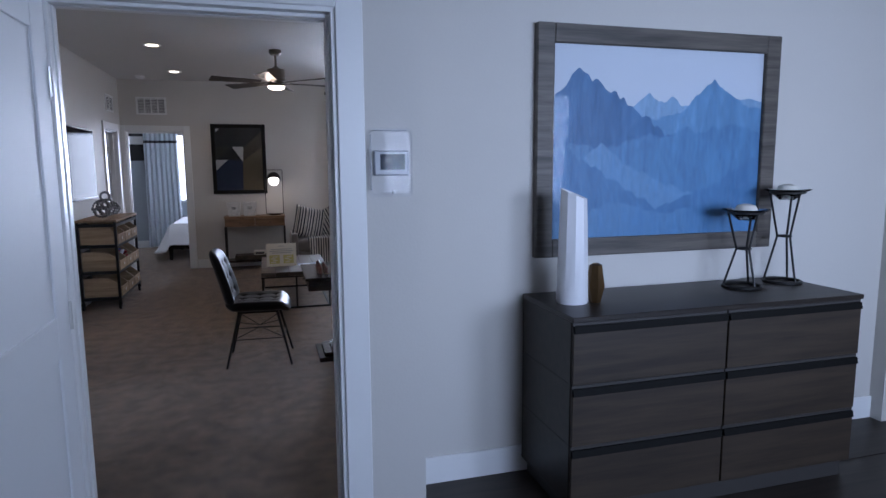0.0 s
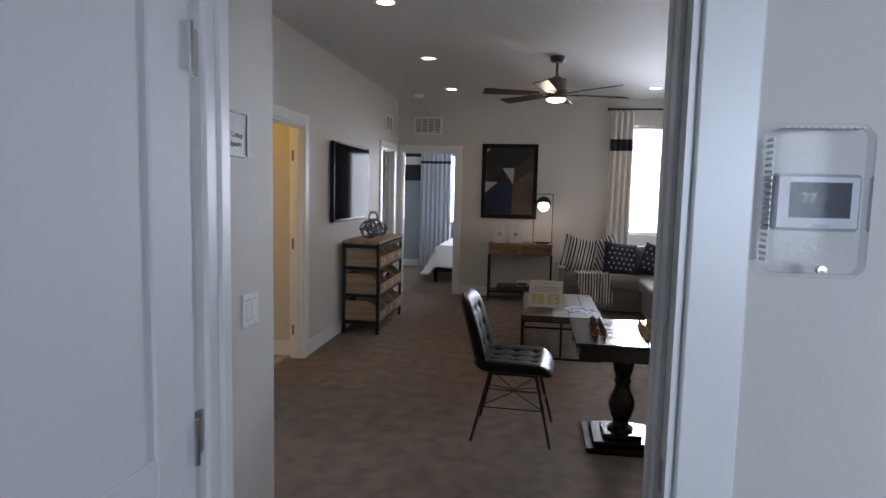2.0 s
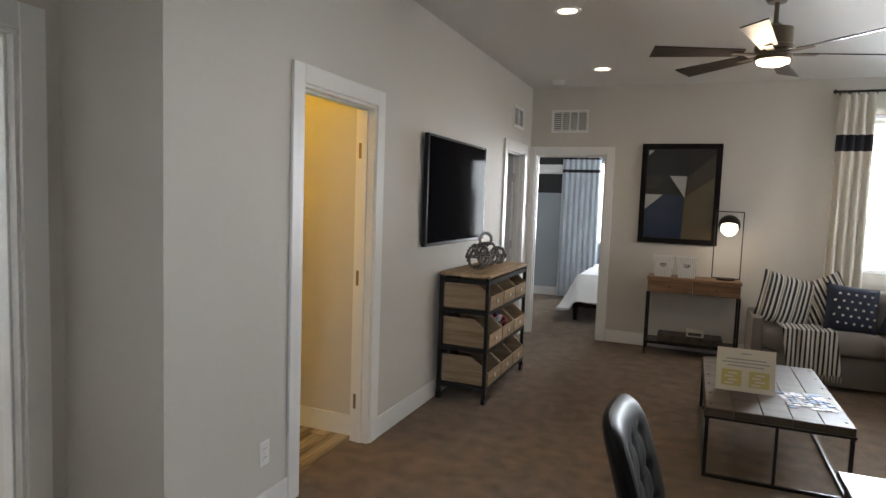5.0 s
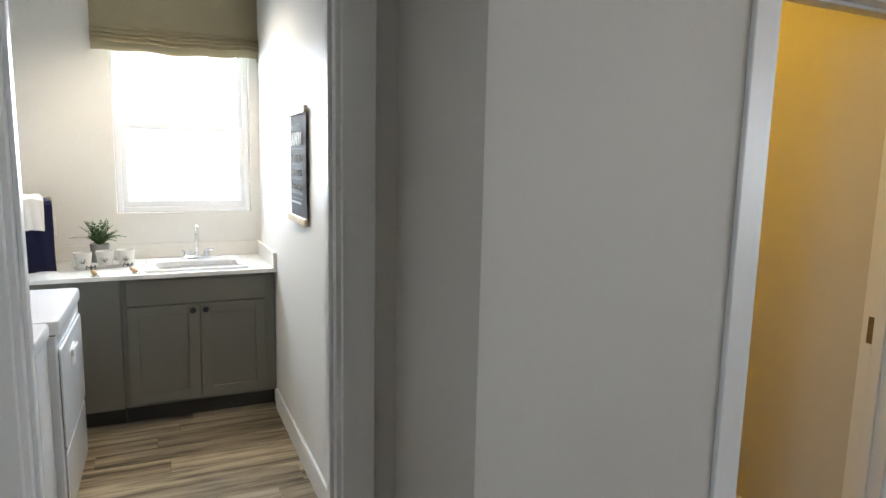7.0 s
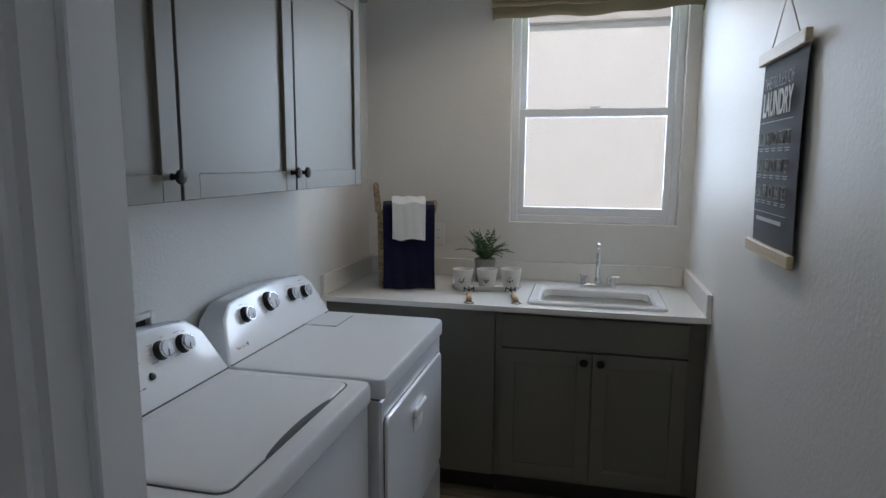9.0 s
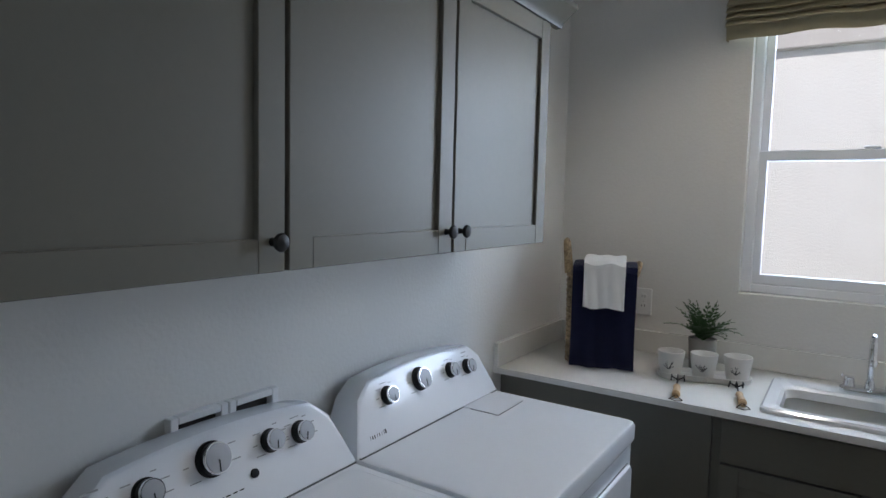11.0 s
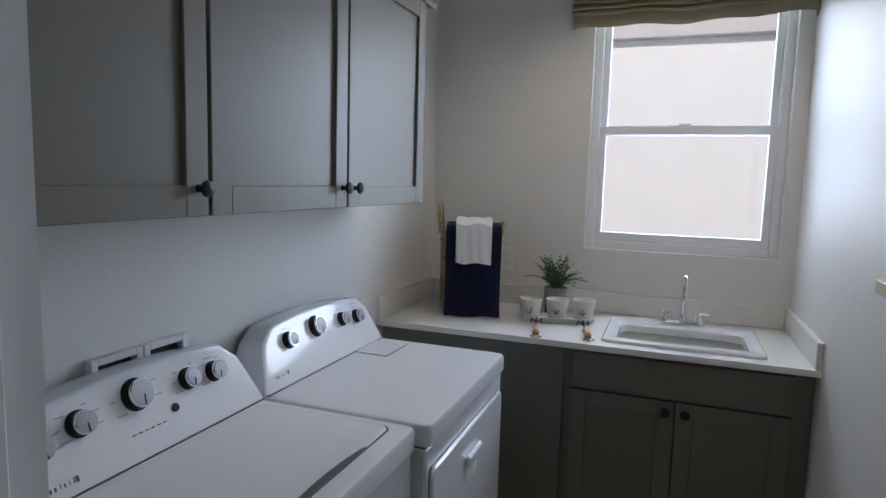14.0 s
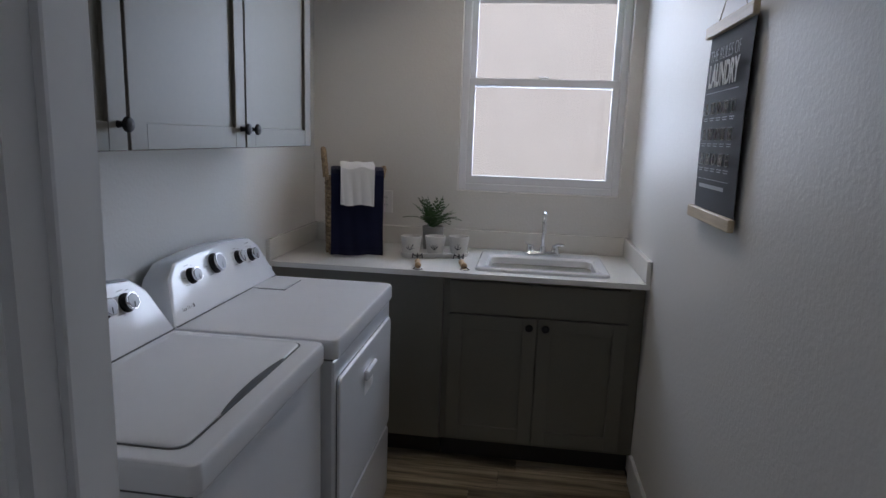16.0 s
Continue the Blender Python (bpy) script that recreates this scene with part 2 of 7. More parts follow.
def tube(bm, pts, r, n=8, closed=False):
    """A round bar through points."""
    pts = [Vector(p) for p in pts]
    rings = []
    k = len(pts)
    for i, p in enumerate(pts):
        a = pts[i - 1] if (i or closed) else p
        b = pts[(i + 1) % k] if (i < k - 1 or closed) else p
        q = (b - a).to_track_quat("Z", "Y").to_matrix()
        rings.append([bm.verts.new(p + q @ Vector((r * math.cos(2 * math.pi * j / n), r * math.sin(2 * math.pi * j / n), 0))) for j in range(n)])
    pairs = list(zip(rings, rings[1:])) + ([(rings[-1], rings[0])] if closed else [])
    for a, b in pairs:
        off = min(range(n), key=lambda o: sum((a[j].co - b[(j + o) % n].co).length for j in range(n)))
        for j in range(n):
            bm.faces.new((a[j], a[(j + 1) % n], b[(j + 1 + off) % n], b[(j + off) % n]))
    if not closed:
        bm.faces.new(rings[0][::-1])
        bm.faces.new(rings[-1])
    return bm


def prism(bm, outline, axis, lo, hi):
    """A plane outline drawn out along axis (0, 1, 2) from lo to hi. outline in the other two axes' order."""
    def at(p, v):
        q = list(p)
        q.insert(axis, v)
        return Vector(q)
    a = [bm.verts.new(at(p, lo)) for p in outline]
    b = [bm.verts.new(at(p, hi)) for p in outline]
    k = len(outline)
    for i in range(k):
        bm.faces.new((a[i], a[(i + 1) % k], b[(i + 1) % k], b[i]))
    bm.faces.new(a[::-1])
    bm.faces.new(b)
    return bm


def sheet(bm, nu, nv, f, thick=0.0):
    """A grid surface f(u, v) with u, v from 0 to 1; thick adds a back, offset along the normal."""
    g = [[bm.verts.new(f(i / nu, j / nv)) for j in range(nv + 1)] for i in range(nu + 1)]
    fs = [bm.faces.new((g[i][j], g[i + 1][j], g[i + 1][j + 1], g[i][j + 1])) for i in range(nu) for j in range(nv)]
    if thick:
        bmesh.ops.recalc_face_normals(bm, faces=fs)
        bmesh.ops.solidify(bm, geom=fs, thickness=thick)
    return bm


def finish(bm, name, material, smooth=True, angle=35):
    bmesh.ops.recalc_face_normals(bm, faces=bm.faces[:])
    me = bpy.data.meshes.new(name)
    bm.to_mesh(me)
    bm.free()
    if smooth:
        me.shade_smooth()
        me.set_sharp_from_angle(angle=radians(angle))
    me.materials.append(material)
    return me


def part(name, bm, material, parent, label=""):
    ob = new(name, finish(bm, name, material))
    ob.parent = parent
    if material.name in ("white_enamel", "sink_porcelain"):
        ob.modifiers.new("even_normals", "WEIGHTED_NORMAL").keep_sharp = True
    return tagged(ob, label)


def thing(name, label, category, m=None, group="", kind=""):
    ob = new(name)
    ob.empty_display_size = 0.1
    ob.matrix_world = m or Matrix()
    return tagged(ob, label, category, group, kind)


def solid(name, bm, material, label="", category="", group="", kind="", m=None):
    ob = new(name, finish(bm, name, material))
    if m:
        ob.matrix_world = m
    return tagged(ob, label, category, group, kind)


def structure(name, bm, material, label, category, parent=None):
    ob = new(name, finish(bm, name, material))
    ob.parent = parent
    return tagged(ob, label, category, "", "structure")


def text_part(name, words, size, material, parent, m, bold=0.0, width=0.0):
    """Flat lettering lying on the local x, z plane of its parent."""
    c = bpy.data.curves.new(name, "FONT")
    c.body, c.size, c.align_x, c.align_y, c.extrude, c.offset = words, size, "CENTER", "CENTER", 0.0004, bold
    tmp = bpy.data.objects.new(name, c)
    scene.collection.objects.link(tmp)
    dg = bpy.context.evaluated_depsgraph_get()
    me = bpy.data.meshes.new_from_object(tmp.evaluated_get(dg))
    bpy.data.objects.remove(tmp)
    if width:
        xs = [v.co.x for v in me.vertices]
        k = width / (max(xs) - min(xs))
        for v in me.vertices:
            v.co.x *= k
    me.transform(m)
    me.materials.clear()
    me.materials.append(material)
    ob = new(name, me)
    ob.parent = parent
    return ob


def rrect(x0, x1, y0, y1, r, n=5):
    """Outline of a rounded rectangle."""
    pts = []
    for cx, cy, a in ((x1 - r, y1 - r, 0), (x0 + r, y1 - r, 90), (x0 + r, y0 + r, 180), (x1 - r, y0 + r, 270)):
        for i in range(n + 1):
            t = radians(a + 90 * i / n)
            pts.append((cx + r * math.cos(t), cy + r * math.sin(t)))
    return pts


def wall_along_y(name, x0, x1, y0, y1, z0, z1, holes, material, label="painted plaster wall"):
    """A wall between x0 and x1 with openings (y0, y1, z0, z1)."""
    bm = bmnew()
    y = y0
    for a, b, c, d in sorted(holes):
        if a > y:
            box(bm, x0, x1, y, a, z0, z1)
        if c > z0:
            box(bm, x0, x1, a, b, z0, c)
        if d < z1:
            box(bm, x0, x1, a, b, d, z1)
        y = b
    if y < y1:
        box(bm, x0, x1, y, y1, z0, z1)
    return structure(name, bm, material, label, "wall")


def wall_along_x(name, y0, y1, x0, x1, z0, z1, holes, material, label="painted plaster wall"):
    bm = bmnew()
    x = x0
    for a, b, c, d in sorted(holes):
        if a > x:
            box(bm, x, a, y0, y1, z0, z1)
        if c > z0:
            box(bm, a, b, y0, y1, z0, c)
        if d < z1:
            box(bm, a, b, y0, y1, d, z1)
        x = b
    if x < x1:
        box(bm, x, x1, y0, y1, z0, z1)
    return structure(name, bm, material, label, "wall")

M["carpet"] = mat("brown_carpet", (0.038, 0.025, 0.0155), 0.95, tint=(0.285, 0.195, 0.125), vary=0.2, scale=9, fine=260, bump=1.0, dist=0.006, sheen=0.2, spec=0.15)
M["hall_floor"] = wood("dark_floor_wood", (0.013, 0.009, 0.007), (0.034, 0.024, 0.018), 0.5, 0, 1.0)
M["vinyl"] = wood("vinyl_plank", (0.060, 0.038, 0.020), (0.48, 0.40, 0.28), 0.32, 1, 0.8, obj=0.3, bump=0.3, rings=4.0, lo=0.40, hi=0.70)
M["subfloor"] = mat("plank_joint", (0.035, 0.03, 0.025), 0.8, vary=0.1)
M["curtain_white"] = mat("curtain_cream", (0.70, 0.675, 0.61), 0.9, vary=0.05, scale=6, fine=300, bump=0.35, sheen=0.2)
M["curtain_band"] = mat("curtain_navy_band", (0.025, 0.027, 0.04), 0.9, vary=0.15, fine=300, bump=0.3)
M["curtain_blue"] = mat("bedroom_curtain", (0.58, 0.63, 0.68), 0.9, vary=0.05, scale=6, fine=300, bump=0.35)
M["stripe_black"] = mat("black_paint", (0.018, 0.018, 0.02), 0.6, vary=0.1)
M["bed_wall"] = mat("bedroom_blue_grey_paint", (0.36, 0.40, 0.44), 0.65, vary=0.02, fine=95, bump=0.35)
M["linen"] = mat("white_bedding", (0.72, 0.73, 0.76), 0.9, vary=0.05, scale=8, fine=250, bump=0.4)
M["bulb"] = mat("lit_lamp", (0.9, 0.85, 0.75), 0.5, vary=0.0, bump=0, emit=(1.0, 0.86, 0.66), strength=9.0)

# the bronze tone stands in for yellow bathroom light on the hinges
M["hinge"] = mat("hinge_lamp_tint", (0.26, 0.20, 0.14), 0.4, metal=0.8, vary=0.1, bump=0.0)

H = 2.74
LX, BY = -1.805, 9.62      # loft: left wall, far wall
GY = 4.452                  # wall that runs on into the laundry
DX0, DX1 = -2.414, -2.314   # laundry door wall
LY, WX = 2.847, -4.978     # laundry: appliance wall, window wall
HY = 2.06                 # hall side of the door wall

# floors
bm = bmnew()
box(bm, -1.93, 2.50, 2.10, 13.2, -0.08, 0)
box(bm, -2.41, -1.93, 3.05, 4.5, -0.08, 0)
structure("floor_carpet", bm, M["carpet"], "mottled brown cut-pile carpet floor", "carpet")
structure("floor_hall", box(bmnew(), -2.2, 5.0, -2.3, 2.10, -0.08, -0.002)
    , M["hall_floor"], "dark brown wooden floor of the hall", "floor")
structure("floor_hall_side", box(bmnew(), 0.60, 5.0, 2.10, 2.9, -0.06, 0.002), M["hall_floor"], "dark brown wooden floor of the hall", "floor")
structure("floor_bath", box(bmnew(), -3.7, -1.93, 4.5, 7.2, -0.09, -0.006), M["subfloor"], "dark bed under the bathroom planks", "floor")
laundry_floor = structure("floor_laundry", box(bmnew(), -5.05, -2.41, 2.75, 4.52, -0.09, -0.006), M["subfloor"], "weathered brown vinyl plank floor of the laundry", "floor")
structure("floor_stair", box(bmnew(), 2.50, 3.7, 2.3, 9.9, -0.6, -0.5), M["carpet"], "carpeted stair landing below the half wall", "floor")
structure("floor_closet", box(bmnew(), -3.7, -1.93, 7.2, 13.2, -0.09, 0), M["carpet"], "brown carpet of the side rooms", "floor")
structure("ceiling", box(bmnew(), -5.1, 5.0, -2.3, 13.2, H, H + 0.1), M["ceiling"], "flat white painted ceiling", "ceiling")

# walls
wall_along_y("wall_loft_left", LX - 0.115, LX, GY + 0.115, BY, 0, H, [(5.27, 6.0, 0, 2.01), (8.68, 9.36, 0, 2.01)], M["wall"], "warm grey painted loft wall with two doorways")
wall_along_x("wall_alcove_right", GY, GY + 0.115, DX0, LX, 0, H, [], M["wall"], "grey painted return wall beside the laundry door")
wall_along_x("wall_laundry_right", GY, GY + 0.115, WX, DX0, 0, H, [], M["wall_laundry"], "off-white textured wall beside the laundry door")
wall_along_y("wall_laundry_door", DX0, DX1, LY, GY, 0, H, [(3.523, 4.292, 0, 2.03)], M["wall"], "grey painted wall round the laundry doorway")
wall_along_x("wall_alcove", 3.035, 3.15, DX1, -0.935, 0, H, [], M["wall"], "grey painted side wall of the laundry alcove")
wall_along_y("wall_switch", -0.935, -0.82, HY + 0.115, 3.15, 0, H, [], M["wall"], "grey painted wall end with light switches")
wall_along_x("wall_laundry_left", LY - 0.115, LY, WX, DX0, 0, H, [], M["wall_laundry"], "off-white textured wall behind the washing machines")
WIN = (3.593, 4.394, 1.168, 2.40)
wall_along_y("wall_laundry_window", WX - 0.15, WX, LY - 0.115, GY + 0.115, 0, H, [WIN], M["wall_laundry"], "off-white textured wall round the laundry window")
wall_along_x("wall_loft_far", BY, BY + 0.13, LX - 0.115, 2.47, 0, H, [(-1.745, -0.962, 0, 2.02), (1.27, 2.13, 0.93, 2.40)], M["wall"], "warm grey far wall of the loft")
wall_along_x("wall_stair_far", BY + 0.06, BY + 0.18, 2.47, 3.5, -0.6, H, [], M["wall"], "pale wall over the stair")
wall_along_y("wall_stair_right", 3.5, 3.62, 2.4, BY + 0.18, -0.6, H, [(7.65, 8.75, 1.0, 2.3)], M["wall"], "pale stair wall with a window")
half = wall_along_y("wall_half", 2.48, 2.59, 3.6, BY, 0, 1.05, [], M["wall"], "grey half wall along the stair opening")
structure("half_wall_cap", box(bmnew(), 2.465, 2.605, 3.6, BY, 1.05, 1.075, 0.004), M["trim"], "white cap board on the half wall", "trim")
wall_along_y("wall_loft_right", 2.48, 2.59, 2.6, 3.6, 0, H, [], M["wall"], "grey loft wall beside the stair")
wall_along_y("wall_hall_return", 0.583, 0.70, HY + 0.115, 2.6, 0, H, [], M["wall"], "pale return of the hall wall")
wall_along_x("wall_hall_door", HY, HY + 0.115, -2.2, 0.70, 0, H, [(-0.52, 0.398, 0, 2.025)], M["wall"], "pale hall wall with the loft doorway")
HALL = pose(0.70, 2.484, 0)
ob = structure("wall_hall_picture", box(bmnew(), 0, 4.3, 0, 0.12, 0, H), M["wall"], "pale hall wall behind the dresser", "wall")
ob.matrix_world = HALL
wall_along_y("wall_hall_left", -2.2, -2.08, -2.2, HY, 0, H, [], M["wall"], "pale hall side wall")
wall_along_y("wall_hall_right", 4.7, 4.82, -2.2, 2.7, 0, H, [], M["wall"], "pale hall side wall")
wall_along_x("wall_hall_back", -2.15, -2.03, -2.2, 4.82, 0, H, [(1.3, 2.4, 0.95, 2.35), (2.75, 3.85, 0.95, 2.35)], M["wall"], "hall wall with two windows")
# side rooms
wall_along_x("wall_bath_far", 6.06, 6.17, -3.6, LX - 0.115, 0, H, [], M["wall"], "bathroom wall glowing in warm lamp light")
wall_along_y("wall_bath_left", -3.7, -3.6, 4.57, 6.17, 0, H, [], M["wall"], "bathroom end wall")
wall_along_x("wall_closet_near", 8.0, 8.1, -3.6, LX - 0.115, 0, H, [], M["wall"], "side room wall")
wall_along_y("wall_closet_left", -3.7, -3.6, 8.0, 13.2, 0, H, [], M["wall"], "side room end wall")
wall_along_x("wall_closet_far", 9.63, 9.74, -3.6, LX - 0.115, 0, H, [], M["wall"], "wall between the side room and the bedroom")
wall_along_x("wall_bedroom_far", 12.6, 12.72, -3.6, 1.3, 0, H, [(-1.56, 0.04, 0.85, 2.15)], M["bed_wall"], "blue-grey bedroom wall with black bands")
wall_along_y("wall_bedroom_right", 1.2, 1.3, 9.75, 12.6, 0, H, [], M["bed_wall"], "blue-grey bedroom side wall")


def board(name, x0, x1, y0, y1, face):
    """Baseboard, 130 mm high; face: the side with the eased top edge."""
    bm = bmnew()
    box(bm, x0, x1, y0, y1, 0, 0.13, 0.003)
    return structure(name, bm, M["trim"], "white painted baseboard", "baseboard")


B = 0.014
board("baseboard", LX, LX + B, GY, 5.185, 0)
board("baseboard", LX, LX + B, 6.085, 8.595, 0)
board("baseboard", LX, LX + B, 9.445, BY - B, 0)
board("baseboard", -0.875, 2.47, BY - B, BY, 0)
board("baseboard", DX1, LX + B, GY - B, GY, 0)
board("baseboard", -0.82, -0.82 + B, HY + 0.135, 3.15 + B, 0)
board("baseboard", DX1, -0.82, 3.15, 3.15 + B, 0)
board("baseboard", -4.39, DX0, GY - B, GY, 0)
board("baseboard", DX0 - B, DX0, LY, 3.44, 0)
board("baseboard", -3.6, LX - 0.115, 6.06 - B, 6.06, 0)
board("baseboard", 0.496, 0.70 + B, HY - B, HY, 0)
board("baseboard", 0.70, 0.70 + B, HY, 2.484, 0)
board("baseboard", -3.6, 1.2, 12.6 - B, 12.6, 0)
ob = board("baseboard", 0.0, 4.2, -B, 0, 0)
ob.matrix_world = HALL


def casing_x(name, face, sgn, y0, y1, zt, w=0.085, t=0.017, depth=0.115, strike=True):
    """Door lining and casing for an opening in a wall across x; face: x of the wall, sgn: the way it faces."""
    th = thing(name, "white painted door casing and lining", "doorway", kind="structure")
    a, b = sorted((face, face + sgn * t))
    part("casing_side", box(bmnew(), a, b, y0 - w, y0 + 0.004, 0, zt + w, 0.003), M["trim"], th)
    part("casing_side", box(bmnew(), a, b, y1 - 0.004, y1 + w, 0, zt + w, 0.003), M["trim"], th)
    part("casing_head", box(bmnew(), a, b, y0 + 0.004, y1 - 0.004, zt - 0.004, zt + w, 0.003), M["trim"], th)
    c, d = sorted((face + sgn * 0.003, face - sgn * (depth + 0.003)))
    part("lining_side", box(bmnew(), c, d, y0 - 0.001, y0 + 0.018, 0, zt), M["trim"], th)
    part("lining_side", box(bmnew(), c, d, y1 - 0.018, y1 + 0.001, 0, zt), M["trim"], th)
    part("lining_head", box(bmnew(), c, d, y0 + 0.018, y1 - 0.018, zt - 0.018, zt + 0.001), M["trim"], th)
    m = (c + d) / 2
    part("door_stop", box(bmnew(), m - 0.018, m + 0.018, y0 + 0.018, y0 + 0.030, 0, zt - 0.018, 0.002), M["trim"], th)
    part("door_stop", box(bmnew(), m - 0.018, m + 0.018, y1 - 0.030, y1 - 0.018, 0, zt - 0.018, 0.002), M["trim"], th)
    part("door_stop", box(bmnew(), m - 0.018, m + 0.018, y0 + 0.030, y1 - 0.030, zt - 0.030, zt - 0.018, 0.002), M["trim"], th)
    return th


def casing_y(name, face, sgn, x0, x1, zt, w=0.085, t=0.017, depth=0.115):
    th = thing(name, "white painted door casing and lining", "doorway", kind="structure")
    a, b = sorted((face, face + sgn * t))
    part("casing_side", box(bmnew(), x0 - w, x0 + 0.004, a, b, 0, zt + w, 0.003), M["trim"], th)
    part("casing_side", box(bmnew(), x1 - 0.004, x1 + w, a, b, 0, zt + w, 0.003), M["trim"], th)
    part("casing_head", box(bmnew(), x0 + 0.004, x1 - 0.004, a, b, zt - 0.004, zt + w, 0.003), M["trim"], th)
    c, d = sorted((face + sgn * 0.003, face - sgn * (depth + 0.003)))
    part("lining_side", box(bmnew(), x0 - 0.001, x0 + 0.018, c, d, 0, zt), M["trim"], th)
    part("lining_side", box(bmnew(), x1 - 0.018, x1 + 0.001, c, d, 0, zt), M["trim"], th)
    part("lining_head", box(bmnew(), x0 + 0.018, x1 - 0.018, c, d, zt - 0.018, zt + 0.001), M["trim"], th)
    m = (c + d) / 2
    part("door_stop", box(bmnew(), x0 + 0.018, x0 + 0.030, m - 0.018, m + 0.018, 0, zt - 0.018, 0.002), M["trim"], th)
    part("door_stop", box(bmnew(), x1 - 0.030, x1 - 0.018, m - 0.018, m + 0.018, 0, zt - 0.018, 0.002), M["trim"], th)
    part("door_stop", box(bmnew(), x0 + 0.030, x1 - 0.030, m - 0.018, m + 0.018, zt - 0.030, zt - 0.018, 0.002), M["trim"], th)
    return th


def hinge(parent, x, y, z, along):
    """A butt hinge leaf with its knuckle on a lining."""
    bm = bmnew()
    if along == "x":
        box(bm, x - 0.018, x + 0.018, y - 0.0015, y + 0.0015, z - 0.045, z + 0.045)
        rod(bm, (x + 0.02, y, z - 0.045), (x + 0.02, y, z + 0.045), 0.006, n=8)
    else:
        box(bm, x - 0.0015, x + 0.0015, y - 0.018, y + 0.018, z - 0.045, z + 0.045)
        rod(bm, (x, y - 0.02, z - 0.045), (x, y - 0.02, z + 0.045), 0.006, n=8)
    part("hinge", bm, M["hinge"], parent, "door hinge coloured dull bronze for the yellow lamp light")


c = casing_x("door_casing_bath", LX, 1, 5.27, 6.0, 2.01)
for z in (0.25, 1.0, 1.75):
    hinge(c, LX - 0.08, 5.98, z, "x")
casing_x("door_casing_side_room", LX, 1, 8.68, 9.36, 2.01)
c = casing_x("door_casing_laundry", DX1, 1, 3.523, 4.292, 2.03, w=0.092, depth=0.10)
for z in (1.0,):
    part("strike_plate", box(bmnew(), DX1 - 0.075, DX1 - 0.045, 4.2715, 4.2745, z - 0.03, z + 0.03), M["steel"], c, "satin steel strike plate")
casing_y("door_casing_bedroom", BY, -1, -1.745, -0.962, 2.02, w=0.08)
c = casing_y("door_casing_hall", HY, -1, -0.52, 0.398, 2.025, w=0.09)
part("strike_plate", box(bmnew(), 0.3775, 0.3805, HY + 0.02, HY + 0.05, 0.97, 1.03), M["steel"], c, "satin steel strike plate")
for z in (0.28, 1.012, 1.743):
    bm = bmnew()
    prism(bm, rrect(HY - 0.004, HY + 0.032, z - 0.044, z + 0.044, 0.008, 3), 0, -0.502, -0.4995)
    for dz in (-0.028, 0.0, 0.028):
        rod(bm, (-0.4995, HY + 0.018 + 0.006 * (dz == 0), z + dz), (-0.499, HY + 0.018 + 0.006 * (dz == 0), z + dz), 0.0035, n=8)
    part("hinge_plate", bm, M["steel"], c, "satin steel hinge plate with three screws")
c2 = casing_y("door_casing_loft_side", HY + 0.115, 1, -0.52, 0.398, 2.025, w=0.085, depth=0.0)


def door_leaf(name, label, w, h, m, hinges=(0.28, 1.012, 1.743)):
    """A two-panel shaker door leaf; local x along its width from the hinge, y its thickness, z up."""
    th = thing(name, label, "door", m)
    part("leaf", box(bmnew(), 0, w, -0.012, 0.012, 0.01, h, 0.001), M["door"], th)
    for a, b, c, d in ((0, 0.115, 0.01, h), (w - 0.115, w, 0.01, h), (0.115, w - 0.115, 0.01, 0.22), (0.115, w - 0.115, h - 0.12, h), (0.115, w - 0.115, 0.9, 1.03)):
        part("stile" if d - c > 1 else "rail", box(bmnew(), a, b, -0.0185, 0.0185, c, d, 0.0025), M["door"], th)
    for z in hinges:
        bm = bmnew()
        rod(bm, (0.0, 0.021, z - 0.045), (0.0, 0.021, z + 0.045), 0.006, n=8)
        box(bm, -0.0015, 0.0, -0.016, 0.018, z - 0.045, z + 0.045)
        part("hinge", bm, M["steel"], th, "satin steel door hinge")
    return th


door_leaf("hall_door", "white shaker door standing open into the hall", 0.88, 2.0, pose(-0.50, HY - 0.03, 0, 0, 0, -91))
door_leaf("side_room_door", "white door standing open into a side room", 0.66, 1.98, pose(LX - 0.1, 9.325, 0, 0, 0, 168))


